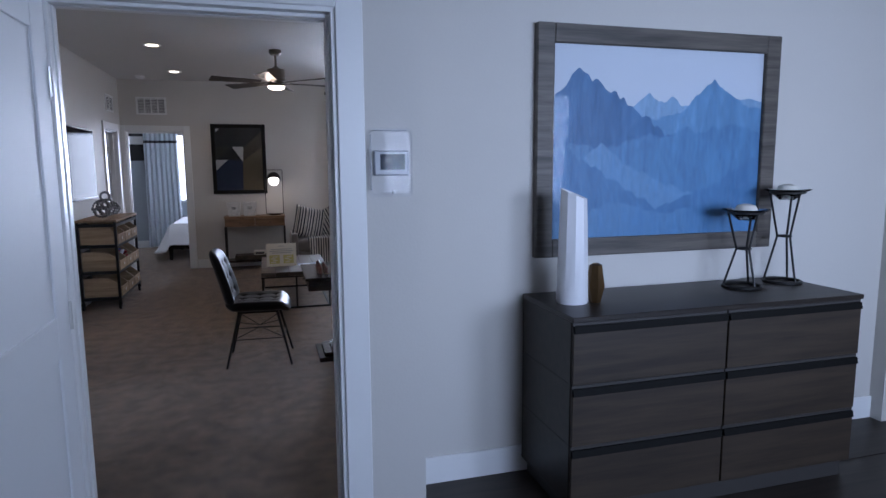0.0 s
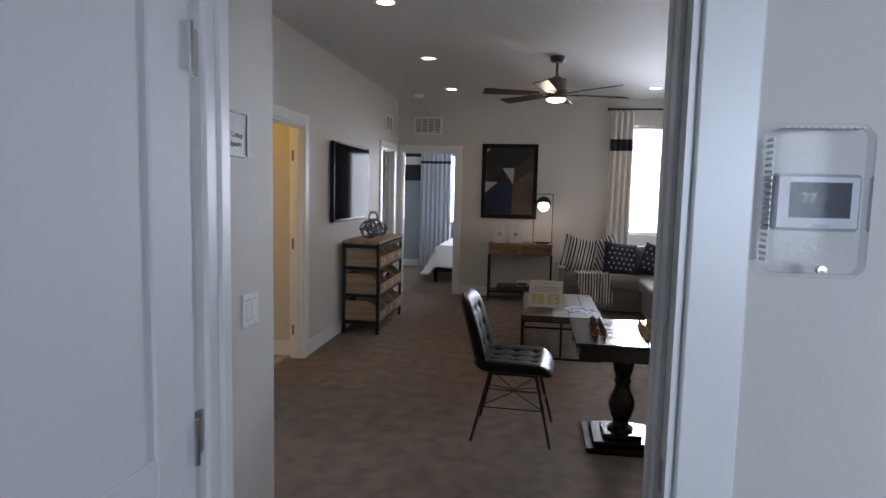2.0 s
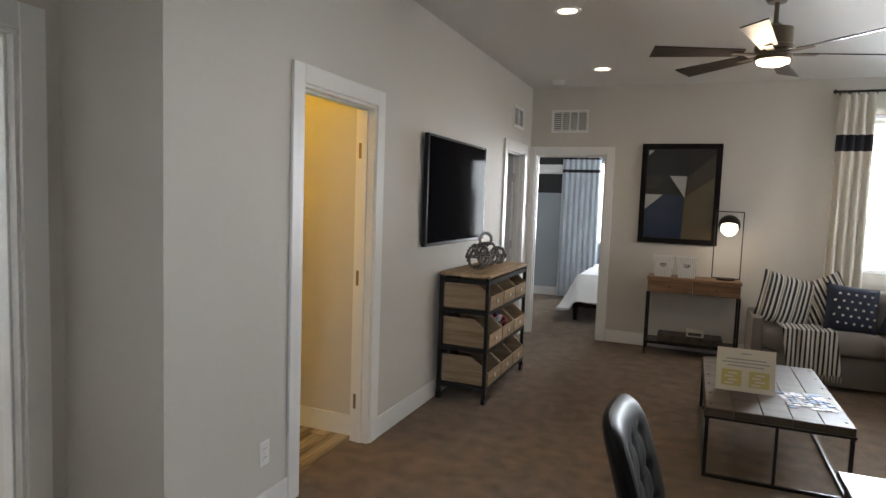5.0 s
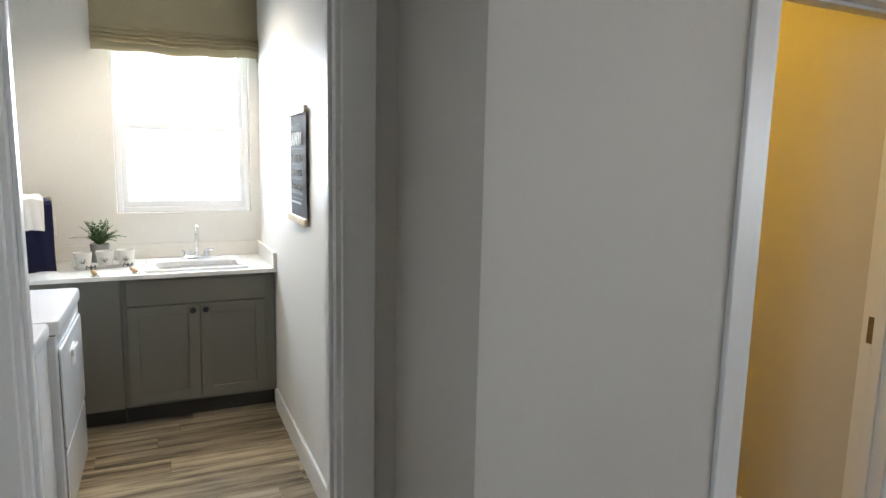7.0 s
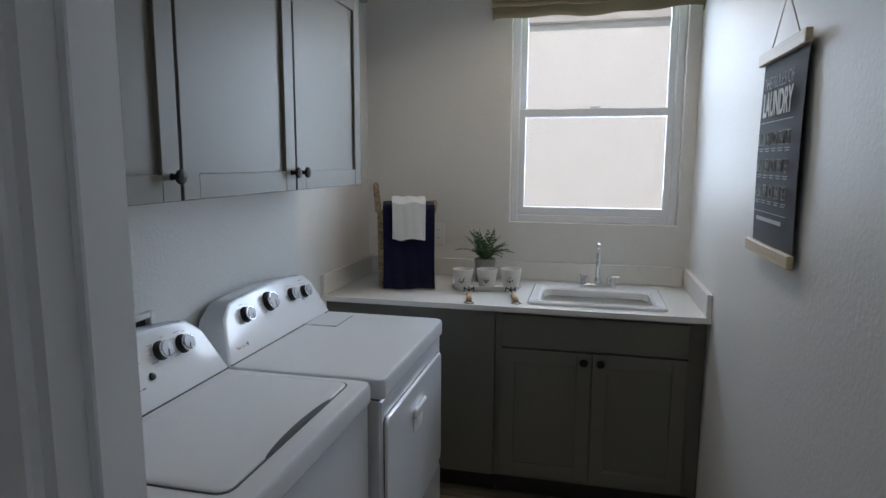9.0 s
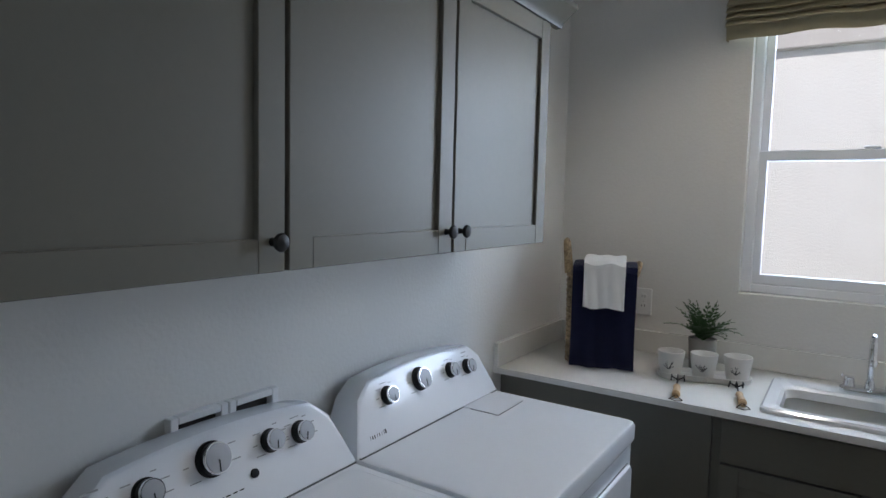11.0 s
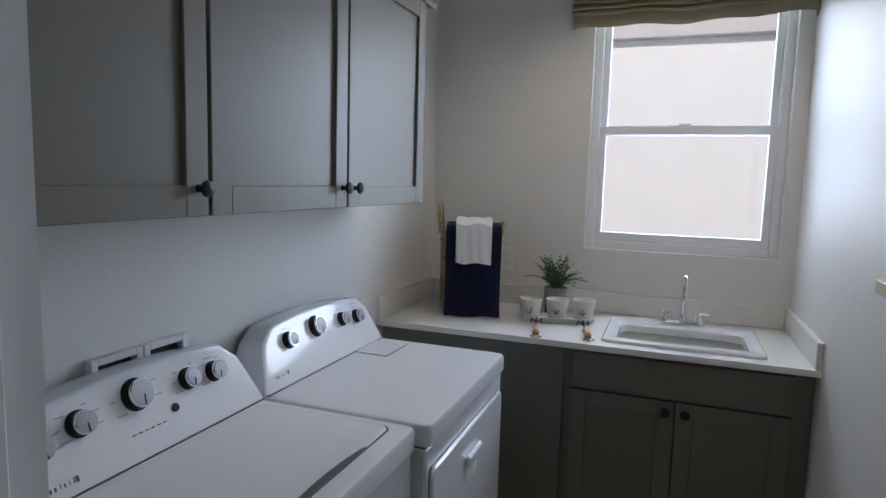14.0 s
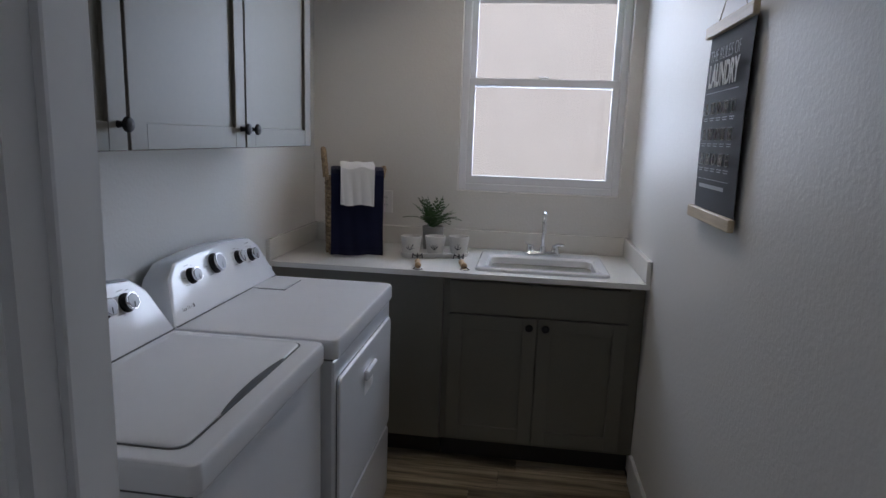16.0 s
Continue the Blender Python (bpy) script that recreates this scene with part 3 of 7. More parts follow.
def hung_window(name, label, wall_x, y0, y1, z0, z1, sgn, mid):
    """A single-hung vinyl window in a wall across x; sgn: the way from the room outwards."""
    th = thing(name, label, "window", kind="structure")
    a, b = sorted((wall_x + sgn * 0.055, wall_x + sgn * 0.125))
    f = 0.036
    for p, q, r, s in ((y0, y0 + f, z0, z1), (y1 - f, y1, z0, z1), (y0 + f, y1 - f, z0, z0 + f), (y0 + f, y1 - f, z1 - f, z1)):
        part("window_frame", box(bmnew(), a, b, p, q, r, s, 0.004), M["vinyl_win"], th)
    i0, i1 = sorted((wall_x + sgn * 0.062, wall_x + sgn * 0.092))
    o0, o1 = sorted((wall_x + sgn * 0.094, wall_x + sgn * 0.122))
    s = 0.03
    for lo, hi, (u, v) in ((z0 + f, mid + 0.02, (i0, i1)), (mid - 0.02, z1 - f, (o0, o1))):
        sash = part("sash", box(bmnew(), u, v, y0 + f, y1 - f, lo, lo + s + 0.01, 0.003), M["vinyl_win"], th)
        part("sash_rail", box(bmnew(), u, v, y0 + f, y1 - f, hi - s - 0.008, hi, 0.003), M["vinyl_win"], sash)
        part("sash_stile", box(bmnew(), u, v, y0 + f, y0 + f + s, lo + s, hi - s, 0.003), M["vinyl_win"], sash)
        part("sash_stile", box(bmnew(), u, v, y1 - f - s, y1 - f, lo + s, hi - s, 0.003), M["vinyl_win"], sash)
        g = part("pane", box(bmnew(), (u + v) / 2 - 0.002, (u + v) / 2 + 0.002, y0 + f + s, y1 - f - s, lo + s, hi - s), M["glass"], sash)
        g.visible_shadow = False
    lx = (i0 + i1) / 2
    part("sash_lock", box(bmnew(), lx - 0.012, lx + 0.012, (y0 + y1) / 2 - 0.025, (y0 + y1) / 2 + 0.025, mid + 0.021, mid + 0.032, 0.003), M["vinyl_win"], th)
    return th


hung_window("window_laundry", "white vinyl single-hung laundry window", WX, *WIN, -1, 1.708)
hung_window("window_stair", "white vinyl stair window", 3.5, 7.65, 8.75, 1.0, 2.3, 1, 1.65)


def fixed_window(name, label, y, sgn, x0, x1, z0, z1):
    th = thing(name, label, "window", kind="structure")
    a, b = sorted((y + sgn * 0.05, y + sgn * 0.11))
    f = 0.04
    for p, q, r, s in ((x0, x0 + f, z0, z1), (x1 - f, x1, z0, z1), (x0 + f, x1 - f, z0, z0 + f), (x0 + f, x1 - f, z1 - f, z1)):
        part("window_frame", box(bmnew(), p, q, a, b, r, s, 0.004), M["vinyl_win"], th)
    g = part("pane", box(bmnew(), x0 + f, x1 - f, (a + b) / 2 - 0.002, (a + b) / 2 + 0.002, z0 + f, z1 - f), M["glass"], th)
    g.visible_shadow = False


fixed_window("window_loft", "tall bright loft window behind the curtains", BY, 1, 1.27, 2.13, 0.93, 2.40)
fixed_window("window_bedroom", "bright bedroom window", 12.6, 1, -1.56, 0.04, 0.85, 2.15)
fixed_window("window_hall", "hall window", -2.03, -1, 1.3, 2.4, 0.95, 2.35)
fixed_window("window_hall", "hall window", -2.03, -1, 2.75, 3.85, 0.95, 2.35)

# outside
structure("ground", box(bmnew(), -400, 400, -400, 400, -3.3, -3.2), M["grass"], "dry lawn between the houses", "ground")


def neighbour():
    th = thing("neighbour_house", "cream stucco house wall with a projecting eave", "house", pose(-8.2, 4, -3.2))
    part("wall", box(bmnew(), -8, 0, -9, 9, 0, 5.99), M["stucco"], th)
    part("eave", box(bmnew(), -8, 0.09, -9.6, 9.6, 5.99, 6.25, 0.01), M["fascia"], th)
    part("roof", prism(bmnew(), [(-8.6, 6.25), (0.16, 6.25), (-3.9, 7.95)], 1, -9.7, 9.7), M["roof_tile"], th)
    w = part("window", box(bmnew(), -0.03, 0.03, 1.6, 2.3, 4.6, 5.6), M["vinyl_win"], th)
    part("pane", box(bmnew(), 0.032, 0.036, 1.65, 2.25, 4.65, 5.55), M["plastic_black"], w)


neighbour()

glow = mat("bright_haze", (0.9, 0.93, 1.0), 1.0, vary=0.02, scale=0.2, bump=0.0, emit=(0.93, 0.96, 1.0), strength=2.6)
for nm, b in (("backdrop_far", (-6, 8, 26, 26.1, -3, 9)), ("backdrop_stair", (16, 16.1, -4, 20, -3, 9))):
    structure(nm, box(bmnew(), *b), glow, "plain bright sky haze beyond the windows", "backdrop")

# ---- laundry ----
CF = -4.400   # face of the lower cabinet doors


def shaker_door(parent, x0, x1, z0, z1, y, sgn, material, knob_at=None, along="x", frame_w=0.058):
    """A shaker door with a recessed panel on the plane y, facing sgn."""
    d = 0.019
    def bx(bm, a, b, c0, c1, e, f, bev=0.0015):
        lo, hi = sorted((y + sgn * c0, y + sgn * c1))
        if along == "x":
            return box(bm, a, b, lo, hi, e, f, bev)
        return box(bm, lo, hi, a, b, e, f, bev)
    door = part("door", bx(bmnew(), x0 + frame_w - 0.004, x1 - frame_w + 0.004, 0.0, d - 0.010, z0 + frame_w - 0.004, z1 - frame_w + 0.004, 0), material, parent)
    part("stile", bx(bmnew(), x0, x0 + frame_w, 0, d, z0, z1), material, door)
    part("stile", bx(bmnew(), x1 - frame_w, x1, 0, d, z0, z1), material, door)
    part("rail", bx(bmnew(), x0 + frame_w, x1 - frame_w, 0, d - 0.0004, z0, z0 + frame_w), material, door)
    part("rail", bx(bmnew(), x0 + frame_w, x1 - frame_w, 0, d - 0.0004, z1 - frame_w, z1), material, door)
    if knob_at:
        kx, kz = knob_at
        bm = bmnew()
        o = (kx, y + sgn * d, kz) if along == "x" else (y + sgn * d, kx, kz)
        n = Vector((0, sgn, 0)) if along == "x" else Vector((sgn, 0, 0))
        m = Matrix.Translation(o) @ n.to_track_quat("Z", "Y").to_matrix().to_4x4()
        lathe(bm, [(0.008, 0), (0.0065, 0.004), (0.0055, 0.012), (0.008, 0.016), (0.0155, 0.019), (0.0165, 0.023), (0.014, 0.027), (0.006, 0.0295), (0.0, 0.030)], 20, m)
        part("knob", bm, M["black"], door, "black round knob")
    return door


UF, UZ0, UZ1 = 3.104, 1.378, 2.088


def wall_cabinet(label, x0, x1, doors):
    th = thing("wall_cabinet", label, "cabinet", pose((x0 + x1) / 2, LY, UZ0), "upper laundry cabinets")
    cx = (x0 + x1) / 2
    ox, oy, oz = -cx, -LY, -UZ0
    part("body", box(bmnew(), x0 + ox + 0.001, x1 + ox - 0.001, 0, UF + oy - 0.001, 0, UZ1 + oz, 0.0015), M["cabinet"], th)
    for a, b, k in doors:
        shaker_door(th, a + ox + 0.002, b + ox - 0.002, 0.002, UZ1 + oz - 0.022, UF + oy, 1, M["cabinet"], (k + ox, 0.055))
    return th


wall_cabinet("grey shaker wall cabinet with one door above the washer", -3.070, -2.416, [(-3.070, -2.420, -3.040)])
wall_cabinet("grey shaker wall cabinet with two doors above the dryer", -4.155, -3.074, [(-3.608, -3.076, -3.580), (-4.153, -3.614, -3.642)])
bm = bmnew()
prof = [(UF + 0.001, UZ1 - 0.02), (UF + 0.022, UZ1 - 0.02), (UF + 0.026, UZ1 - 0.008), (UF + 0.036, UZ1), (UF + 0.066, UZ1 + 0.026), (UF + 0.076, UZ1 + 0.03), (UF + 0.076, UZ1 + 0.046), (UF + 0.001, UZ1 + 0.046)]
prism(bm, prof, 0, -4.229, DX0 - 0.002)
prism(bm, [(-4.157, UZ1 - 0.02), (-4.175, UZ1 - 0.02), (-4.19, UZ1), (-4.219, UZ1 + 0.026), (-4.229, UZ1 + 0.03), (-4.229, UZ1 + 0.046), (-4.157, UZ1 + 0.046)], 1, LY + 0.001, UF)
solid("crown_moulding", bm, M["cabinet"], "grey painted crown moulding on top of the wall cabinets", "moulding")


def outlet(name, label, m, kind="duplex"):
    """A wall plate in the local x, z plane, facing -y."""
    th = thing(name, label, "outlet" if kind == "duplex" else "switch", m)
    w = 0.07 if kind == "duplex" else 0.116
    part("plate", box(bmnew(), -w / 2, w / 2, -0.006, 0, -0.0575, 0.0575, 0.003), M["plastic_white"], th)
    if kind == "duplex":
        for z in (-0.02, 0.02):
            s = part("socket", lathe(bmnew(), [(0.0165, 0), (0.0165, 0.002), (0.0, 0.0021)], 20, pose(0, -0.006, z, 90)), M["plastic_white"], th)
            for x, hh in ((-0.006, 0.004), (0.006, 0.005)):
                part("slot", box(bmnew(), x - 0.001, x + 0.001, -0.0086, -0.0082, z - hh + 0.003, z + hh + 0.003), M["plastic_black"], s)
    else:
        for x in (-0.023, 0.023):
            bm = bmnew()
            prism(bm, [(-0.0065, -0.033), (-0.009, -0.033), (-0.0065, 0.033)], 0, x - 0.016, x + 0.016)
            box(bm, x - 0.0165, x + 0.0165, -0.0074, -0.006, -0.0335, 0.0335)
            part("rocker", bm, M["plastic_white"], th)
            # grey plate behind the rocker paints in the shade of its gap
            part("rocker_shade_rim", box(bmnew(), x - 0.0185, x + 0.0185, -0.0064, -0.006, -0.0355, 0.0355), M["ink_pale"], th, "thin grey rim drawn as the shade round the rocker")
    for z in (0.0,) if kind == "duplex" else (0.047, -0.047):
        for x in (0.0,) if kind == "duplex" else (-0.023, 0.023):
            part("screw", lathe(bmnew(), [(0.003, 0), (0.0028, 0.001), (0, 0.0012)], 8, pose(x, -0.006, z, 90)), M["steel"], th)
    return th


outlet("wall_outlet", "white duplex outlet over the laundry counter", pose(WX + 0.0005, 3.229, 1.095, 0, 0, 90))

# countertop with the sink's cut-out, and its splash
CT = 0.882   # top of the counter
SY0, SY1, SX0, SX1 = 3.745, 4.305, -4.83, -4.408
bm = bmnew()
slab_ring = [[bm.verts.new((x, y, z)) for x, y in ((a, c), (b, c), (b, d), (a, d))]
             for a, b, c, d in ((WX + 0.001, -4.347, LY + 0.001, GY - 0.001), (SX0 + 0.02, SX1 - 0.02, SY0 + 0.02, SY1 - 0.02)) for z in (CT - 0.022, CT)]
for lo, hi in ((0, 1), (1, 3), (3, 2), (2, 0)):
    for k in range(4):
        bm.faces.new((slab_ring[lo][k], slab_ring[lo][(k + 1) % 4], slab_ring[hi][(k + 1) % 4], slab_ring[hi][k]))
bmesh.ops.recalc_face_normals(bm, faces=bm.faces[:])
counter = thing("countertop", "cream speckled quartz countertop with a low splash", "countertop")
part("slab", bm, M["quartz"], counter)
part("splash", box(bmnew(), WX + 0.001, WX + 0.021, LY + 0.022, GY - 0.022, CT, CT + 0.092, 0.002), M["quartz"], counter)
part("splash", box(bmnew(), WX + 0.001, -4.352, LY + 0.001, LY + 0.021, CT, CT + 0.092, 0.002), M["quartz"], counter)
part("splash", box(bmnew(), WX + 0.001, -4.352, GY - 0.021, GY - 0.001, CT, CT + 0.092, 0.002), M["quartz"], counter)

# base cabinets
cab = thing("base_cabinet", "dark grey shaker sink cabinet with two doors", "cabinet", pose(-4.66, 4.06, 0))
o = (4.66, -4.06)
bm = bmnew()
box(bm, WX + o[0] + 0.01, CF - 0.02 + o[0], 3.617 + o[1], GY - 0.002 + o[1], 0.11, CT - 0.023, 0.001)
part("body", bm, M["cabinet"], cab)
part("toe_kick", box(bmnew(), WX + o[0] + 0.05, CF - 0.09 + o[0], 3.62 + o[1], GY - 0.004 + o[1], 0.0, 0.109), M["cabinet_dark"], cab, "dark recessed toe kick")
part("drawer_front", box(bmnew(), CF - 0.02 + o[0], CF + o[0], 3.645 + o[1], 4.388 + o[1], 0.699, 0.838, 0.002), M["cabinet"], cab)
for a, b, k in ((3.645, 4.017, 3.985), (4.022, 4.388, 4.053)):
    shaker_door(cab, a + o[1], b + o[1], 0.13, 0.692, CF - 0.019 + o[0], 1, M["cabinet"], (k + o[1], 0.657), along="y")
fil = thing("base_cabinet", "plain dark grey cabinet end panel beside the dryer", "cabinet", pose(-4.66, 3.26, 0))
part("panel", box(bmnew(), WX + 4.66 + 0.01, CF - 0.012 + 4.66, LY - 3.26 + 0.002, 3.615 - 3.26, 0.11, CT - 0.023, 0.001), M["cabinet"], fil)
part("toe_kick", box(bmnew(), WX + 4.66 + 0.05, CF - 0.09 + 4.66, LY - 3.26 + 0.004, 3.61 - 3.26, 0, 0.109), M["cabinet_dark"], fil, "dark recessed toe kick")


def loft_rings(bm, rings, close_last=True):
    """Joins closed outlines (lists of 3D points of one length) into a skin."""
    vs = [[bm.verts.new(Vector(p)) for p in ring] for ring in rings]
    k = len(vs[0])
    for a, b in zip(vs, vs[1:]):
        for i in range(k):
            bm.faces.new((a[i], a[(i + 1) % k], b[(i + 1) % k], b[i]))
    if close_last:
        bm.faces.new(vs[-1])
    return bm


sink = thing("sink", "white rectangular drop-in laundry sink", "sink", pose((SX0 + SX1) / 2, (SY0 + SY1) / 2, CT))
hx, hy = (SX1 - SX0) / 2, (SY1 - SY0) / 2
bm = bmnew()
def ring(ix, iy, r, z, back=0.0):
    return [(x, y, z) for x, y in rrect(-hx + ix + back, hx - ix, -hy + iy, hy - iy, r)]
loft_rings(bm, [ring(0, 0, 0.03, 0.0005), ring(0.001, 0.001, 0.03, 0.010), ring(0.008, 0.008, 0.028, 0.016), ring(0.04, 0.04, 0.035, 0.014, 0.05), ring(0.05, 0.05, 0.04, 0.004, 0.05), ring(0.062, 0.062, 0.05, -0.085, 0.05), ring(0.10, 0.10, 0.05, -0.11, 0.05)])
part("basin", bm, M["porcelain"], sink)
part("drain", lathe(bmnew(), [(0.035, -0.109), (0.033, -0.105), (0.012, -0.107), (0.0, -0.1075)], 20), M["chrome"], sink, "chrome drain")

tap = thing("faucet", "chrome two-handle gooseneck laundry faucet", "faucet", pose(-4.792, 4.033, CT + 0.014))
bm = bmnew()
loft_rings(bm, [[(x, y, z) for x, y in rrect(-0.028 + i, 0.028 - i, -0.085 + i, 0.085 - i, 0.02)] for i, z in ((0, 0), (0, 0.012), (0.006, 0.02))])
part("base_plate", bm, M["chrome"], tap)
bm = bmnew()
pts = [(0, 0, 0.018), (0, 0, 0.15)] + [(0.055 - 0.055 * math.cos(a), 0, 0.15 + 0.055 * math.sin(a)) for a in [math.pi * i / 10 for i in range(1, 10)]] + [(0.11, 0, 0.135)]
tube(bm, pts, 0.0095, 12)
lathe(bm, [(0.016, 0.018), (0.014, 0.04), (0.0105, 0.045)], 16)
part("spout", bm, M["chrome"], tap)
part("aerator", lathe(bmnew(), [(0.0115, 0.0), (0.012, 0.018), (0.0095, 0.022)], 16, pose(0.11, 0, 0.118)), M["chrome"], tap)
for s in (-1, 1):
    h = part("valve", lathe(bmnew(), [(0.019, 0.016), (0.017, 0.035), (0.015, 0.04), (0.016, 0.05), (0.0, 0.053)], 16, pose(0, s * 0.058, 0)), M["chrome"], tap)
    bm = bmnew()
    box(bm, -0.011, 0.011, s * 0.058 - 0.012 + (s * 0.012), s * 0.058 + 0.012 + (s * 0.03), 0.046, 0.060, 0.004)
    part("lever", bm, M["chrome"], h)


# washer and dryer
M["knob"] = mat("satin_silver_knob", (0.36, 0.37, 0.39), 0.42, metal=0.3, vary=0.03, bump=0.0)


def console(parent, w, knobs, depth=0.135):
    """The arched control panel along the back; local x runs from 0 to w, y forwards, z from the machine's top."""
    def outline(y, inset, dz):
        pts = [(w - inset, 0.0), (inset, 0.0)]
        for i in range(15):
            u = i / 14
            x = inset + (w - 2 * inset) * u
            e = min(u, 1 - u) * (w - 2 * inset)
            base = 0.172 - 0.028 * (2 * u - 1) ** 2
            rise = min(1.0, e / 0.10)
            z = base * (1 - (1 - rise) ** 2.4 * 0.95)
            pts.append((x, max(0.006, z - dz)))
        return [(x, y(z), z + MT) for x, z in pts]
    bm = bmnew()
    slope = lambda z: depth - 0.38 * z
    loft_rings(bm, [outline(lambda z: 0.0, 0.012, 0.006), outline(lambda z: slope(z) - 0.03, 0.0, 0.0), outline(lambda z: slope(z) - 0.006, 0.0, 0.0), outline(lambda z: slope(z), 0.008, 0.006)])
    c = part("console", bm, M["enamel"], parent)
    part("seam", box(bmnew(), 0.004, w - 0.004, depth - 0.03, depth + 0.0022, MT + 0.0003, MT + 0.0030), M["gap_shade"], c, "dark seam under the control panel")
    nrm = Vector((0, 1, 0.38)).normalized()
    for u, z, r in knobs:
        o = Vector((u * w, slope(z) + 0.0005, z + MT))
        m = Matrix.Translation(o) @ nrm.to_track_quat("Z", "Y").to_matrix().to_4x4()
        k = part("knob", lathe(bmnew(), [(r * 1.12, 0), (r * 1.1, 0.005), (r * 0.98, 0.008), (r * 0.96, 0.02)], 28, m), M["plastic_black"], parent, "black knob skirt")
        part("knob_ring", lathe(bmnew(), [(r * 0.97, 0.018), (r * 0.99, 0.022), (r * 0.94, 0.0245), (r * 0.88, 0.0245)], 28, m, False), M["chrome"], k, "chrome knob ring")
        bm = bmnew()
        lathe(bm, [(r * 0.9, 0.0235), (r * 0.87, 0.0255), (0, 0.0262)], 28, m)
        part("knob_face", bm, M["knob"], k, "satin silver knob face")
        bm = bmnew()
        box(bm, -0.0012, 0.0012, 0.1 * r, r * 0.82, 0.0262, 0.0270)
        bm.transform(m @ pose(0, 0, 0, 0, 0, 150 + 40 * u))
        part("pointer", bm, M["plastic_black"], k)
    return c, slope, nrm


def print_marks(parent, w, slope, nrm, centres):
    """Small unreadable lettering round the knobs, as bars."""
    bm = bmnew()
    for u, z, r in centres:
        for a in range(-130, 131, 40):
            x = u * w - math.sin(radians(a)) * r * 1.75
            zz = z + math.cos(radians(a)) * r * 1.45
            if not 0.012 < zz < 0.145:
                continue
            ln = 0.006 + 0.006 * ((a // 40) % 3) * 0.5
            o = Vector((x, slope(zz) + 0.0004, zz + MT))
            m = Matrix.Translation(o) @ nrm.to_track_quat("Z", "Y").to_matrix().to_4x4()
            v = [bm.verts.new(m @ Vector(p)) for p in ((-ln, -0.0011, 0.0003), (ln, -0.0011, 0.0003), (ln, 0.0011, 0.0003), (-ln, 0.0011, 0.0003))]
            bm.faces.new(v)
        o = Vector((u * w, slope(z + r * 1.95) + 0.0004, z + r * 1.95 + MT))
        m = Matrix.Translation(o) @ nrm.to_track_quat("Z", "Y").to_matrix().to_4x4()
        if z + r * 1.95 < 0.15:
            v = [bm.verts.new(m @ Vector(p)) for p in ((-0.014, -0.0016, 0.0003), (0.014, -0.0016, 0.0003), (0.014, 0.0016, 0.0003), (-0.014, 0.0016, 0.0003))]
            bm.faces.new(v)
    tagged(part("printing", bm, M["ink_pale"], parent), "tiny grey lettering round the knobs", kind="stuff")


def badge(parent, x, z, slope, nrm):
    """A maker's mark as plain bars and a swoosh."""
    bm = bmnew()
    m = Matrix.Translation((x, slope(z) + 0.0005, z + MT)) @ nrm.to_track_quat("Z", "Y").to_matrix().to_4x4()
    for i, (h, w2) in enumerate(((0.011, 0.006), (0.011, 0.002), (0.008, 0.0015), (0.008, 0.003), (0.011, 0.0015), (0.008, 0.004), (0.008, 0.004), (0.011, 0.0015))):
        x0 = 0.034 - i * 0.0088
        v = [bm.verts.new(m @ Vector(p)) for p in ((x0, 0, 0.0004), (x0 - w2, 0, 0.0004), (x0 - w2, h, 0.0004), (x0, h, 0.0004))]
        bm.faces.new(v)
    part("badge", bm, M["ink"], parent, "dark maker's mark as plain bars")


MT = 0.882   # machines' top
WY0, WY1 = 2.865, 3.432


def machine_shell(th, w, d):
    part("cabinet", box(bmnew(), 0.003, w - 0.003, 0.0, d - 0.012, 0.02, MT - 0.062, 0.006), M["enamel"], th)
    for x in (0.06, w - 0.06):
        for y in (0.07, d - 0.08):
            part("foot", rod(bmnew(), (x, y, 0), (x, y, 0.022), 0.018, n=12), M["plastic_black"], th)
    part("top_seam", box(bmnew(), 0.006, w - 0.006, 0.01, d - 0.0165, MT - 0.0625, MT - 0.0555), M["gap_shade"], th, "shadow gap under the top panel")
    bm = bmnew()
    loft_rings(bm, [[(x, y, z) for x, y in rrect(i, w - i, 0 + i, d - i, 0.02)] for i, z in ((0.002, MT - 0.056), (0.0, MT - 0.05), (0.0, MT - 0.012), (0.004, MT - 0.003), (0.010, MT))])
    part("top_panel", bm, M["enamel"], th)


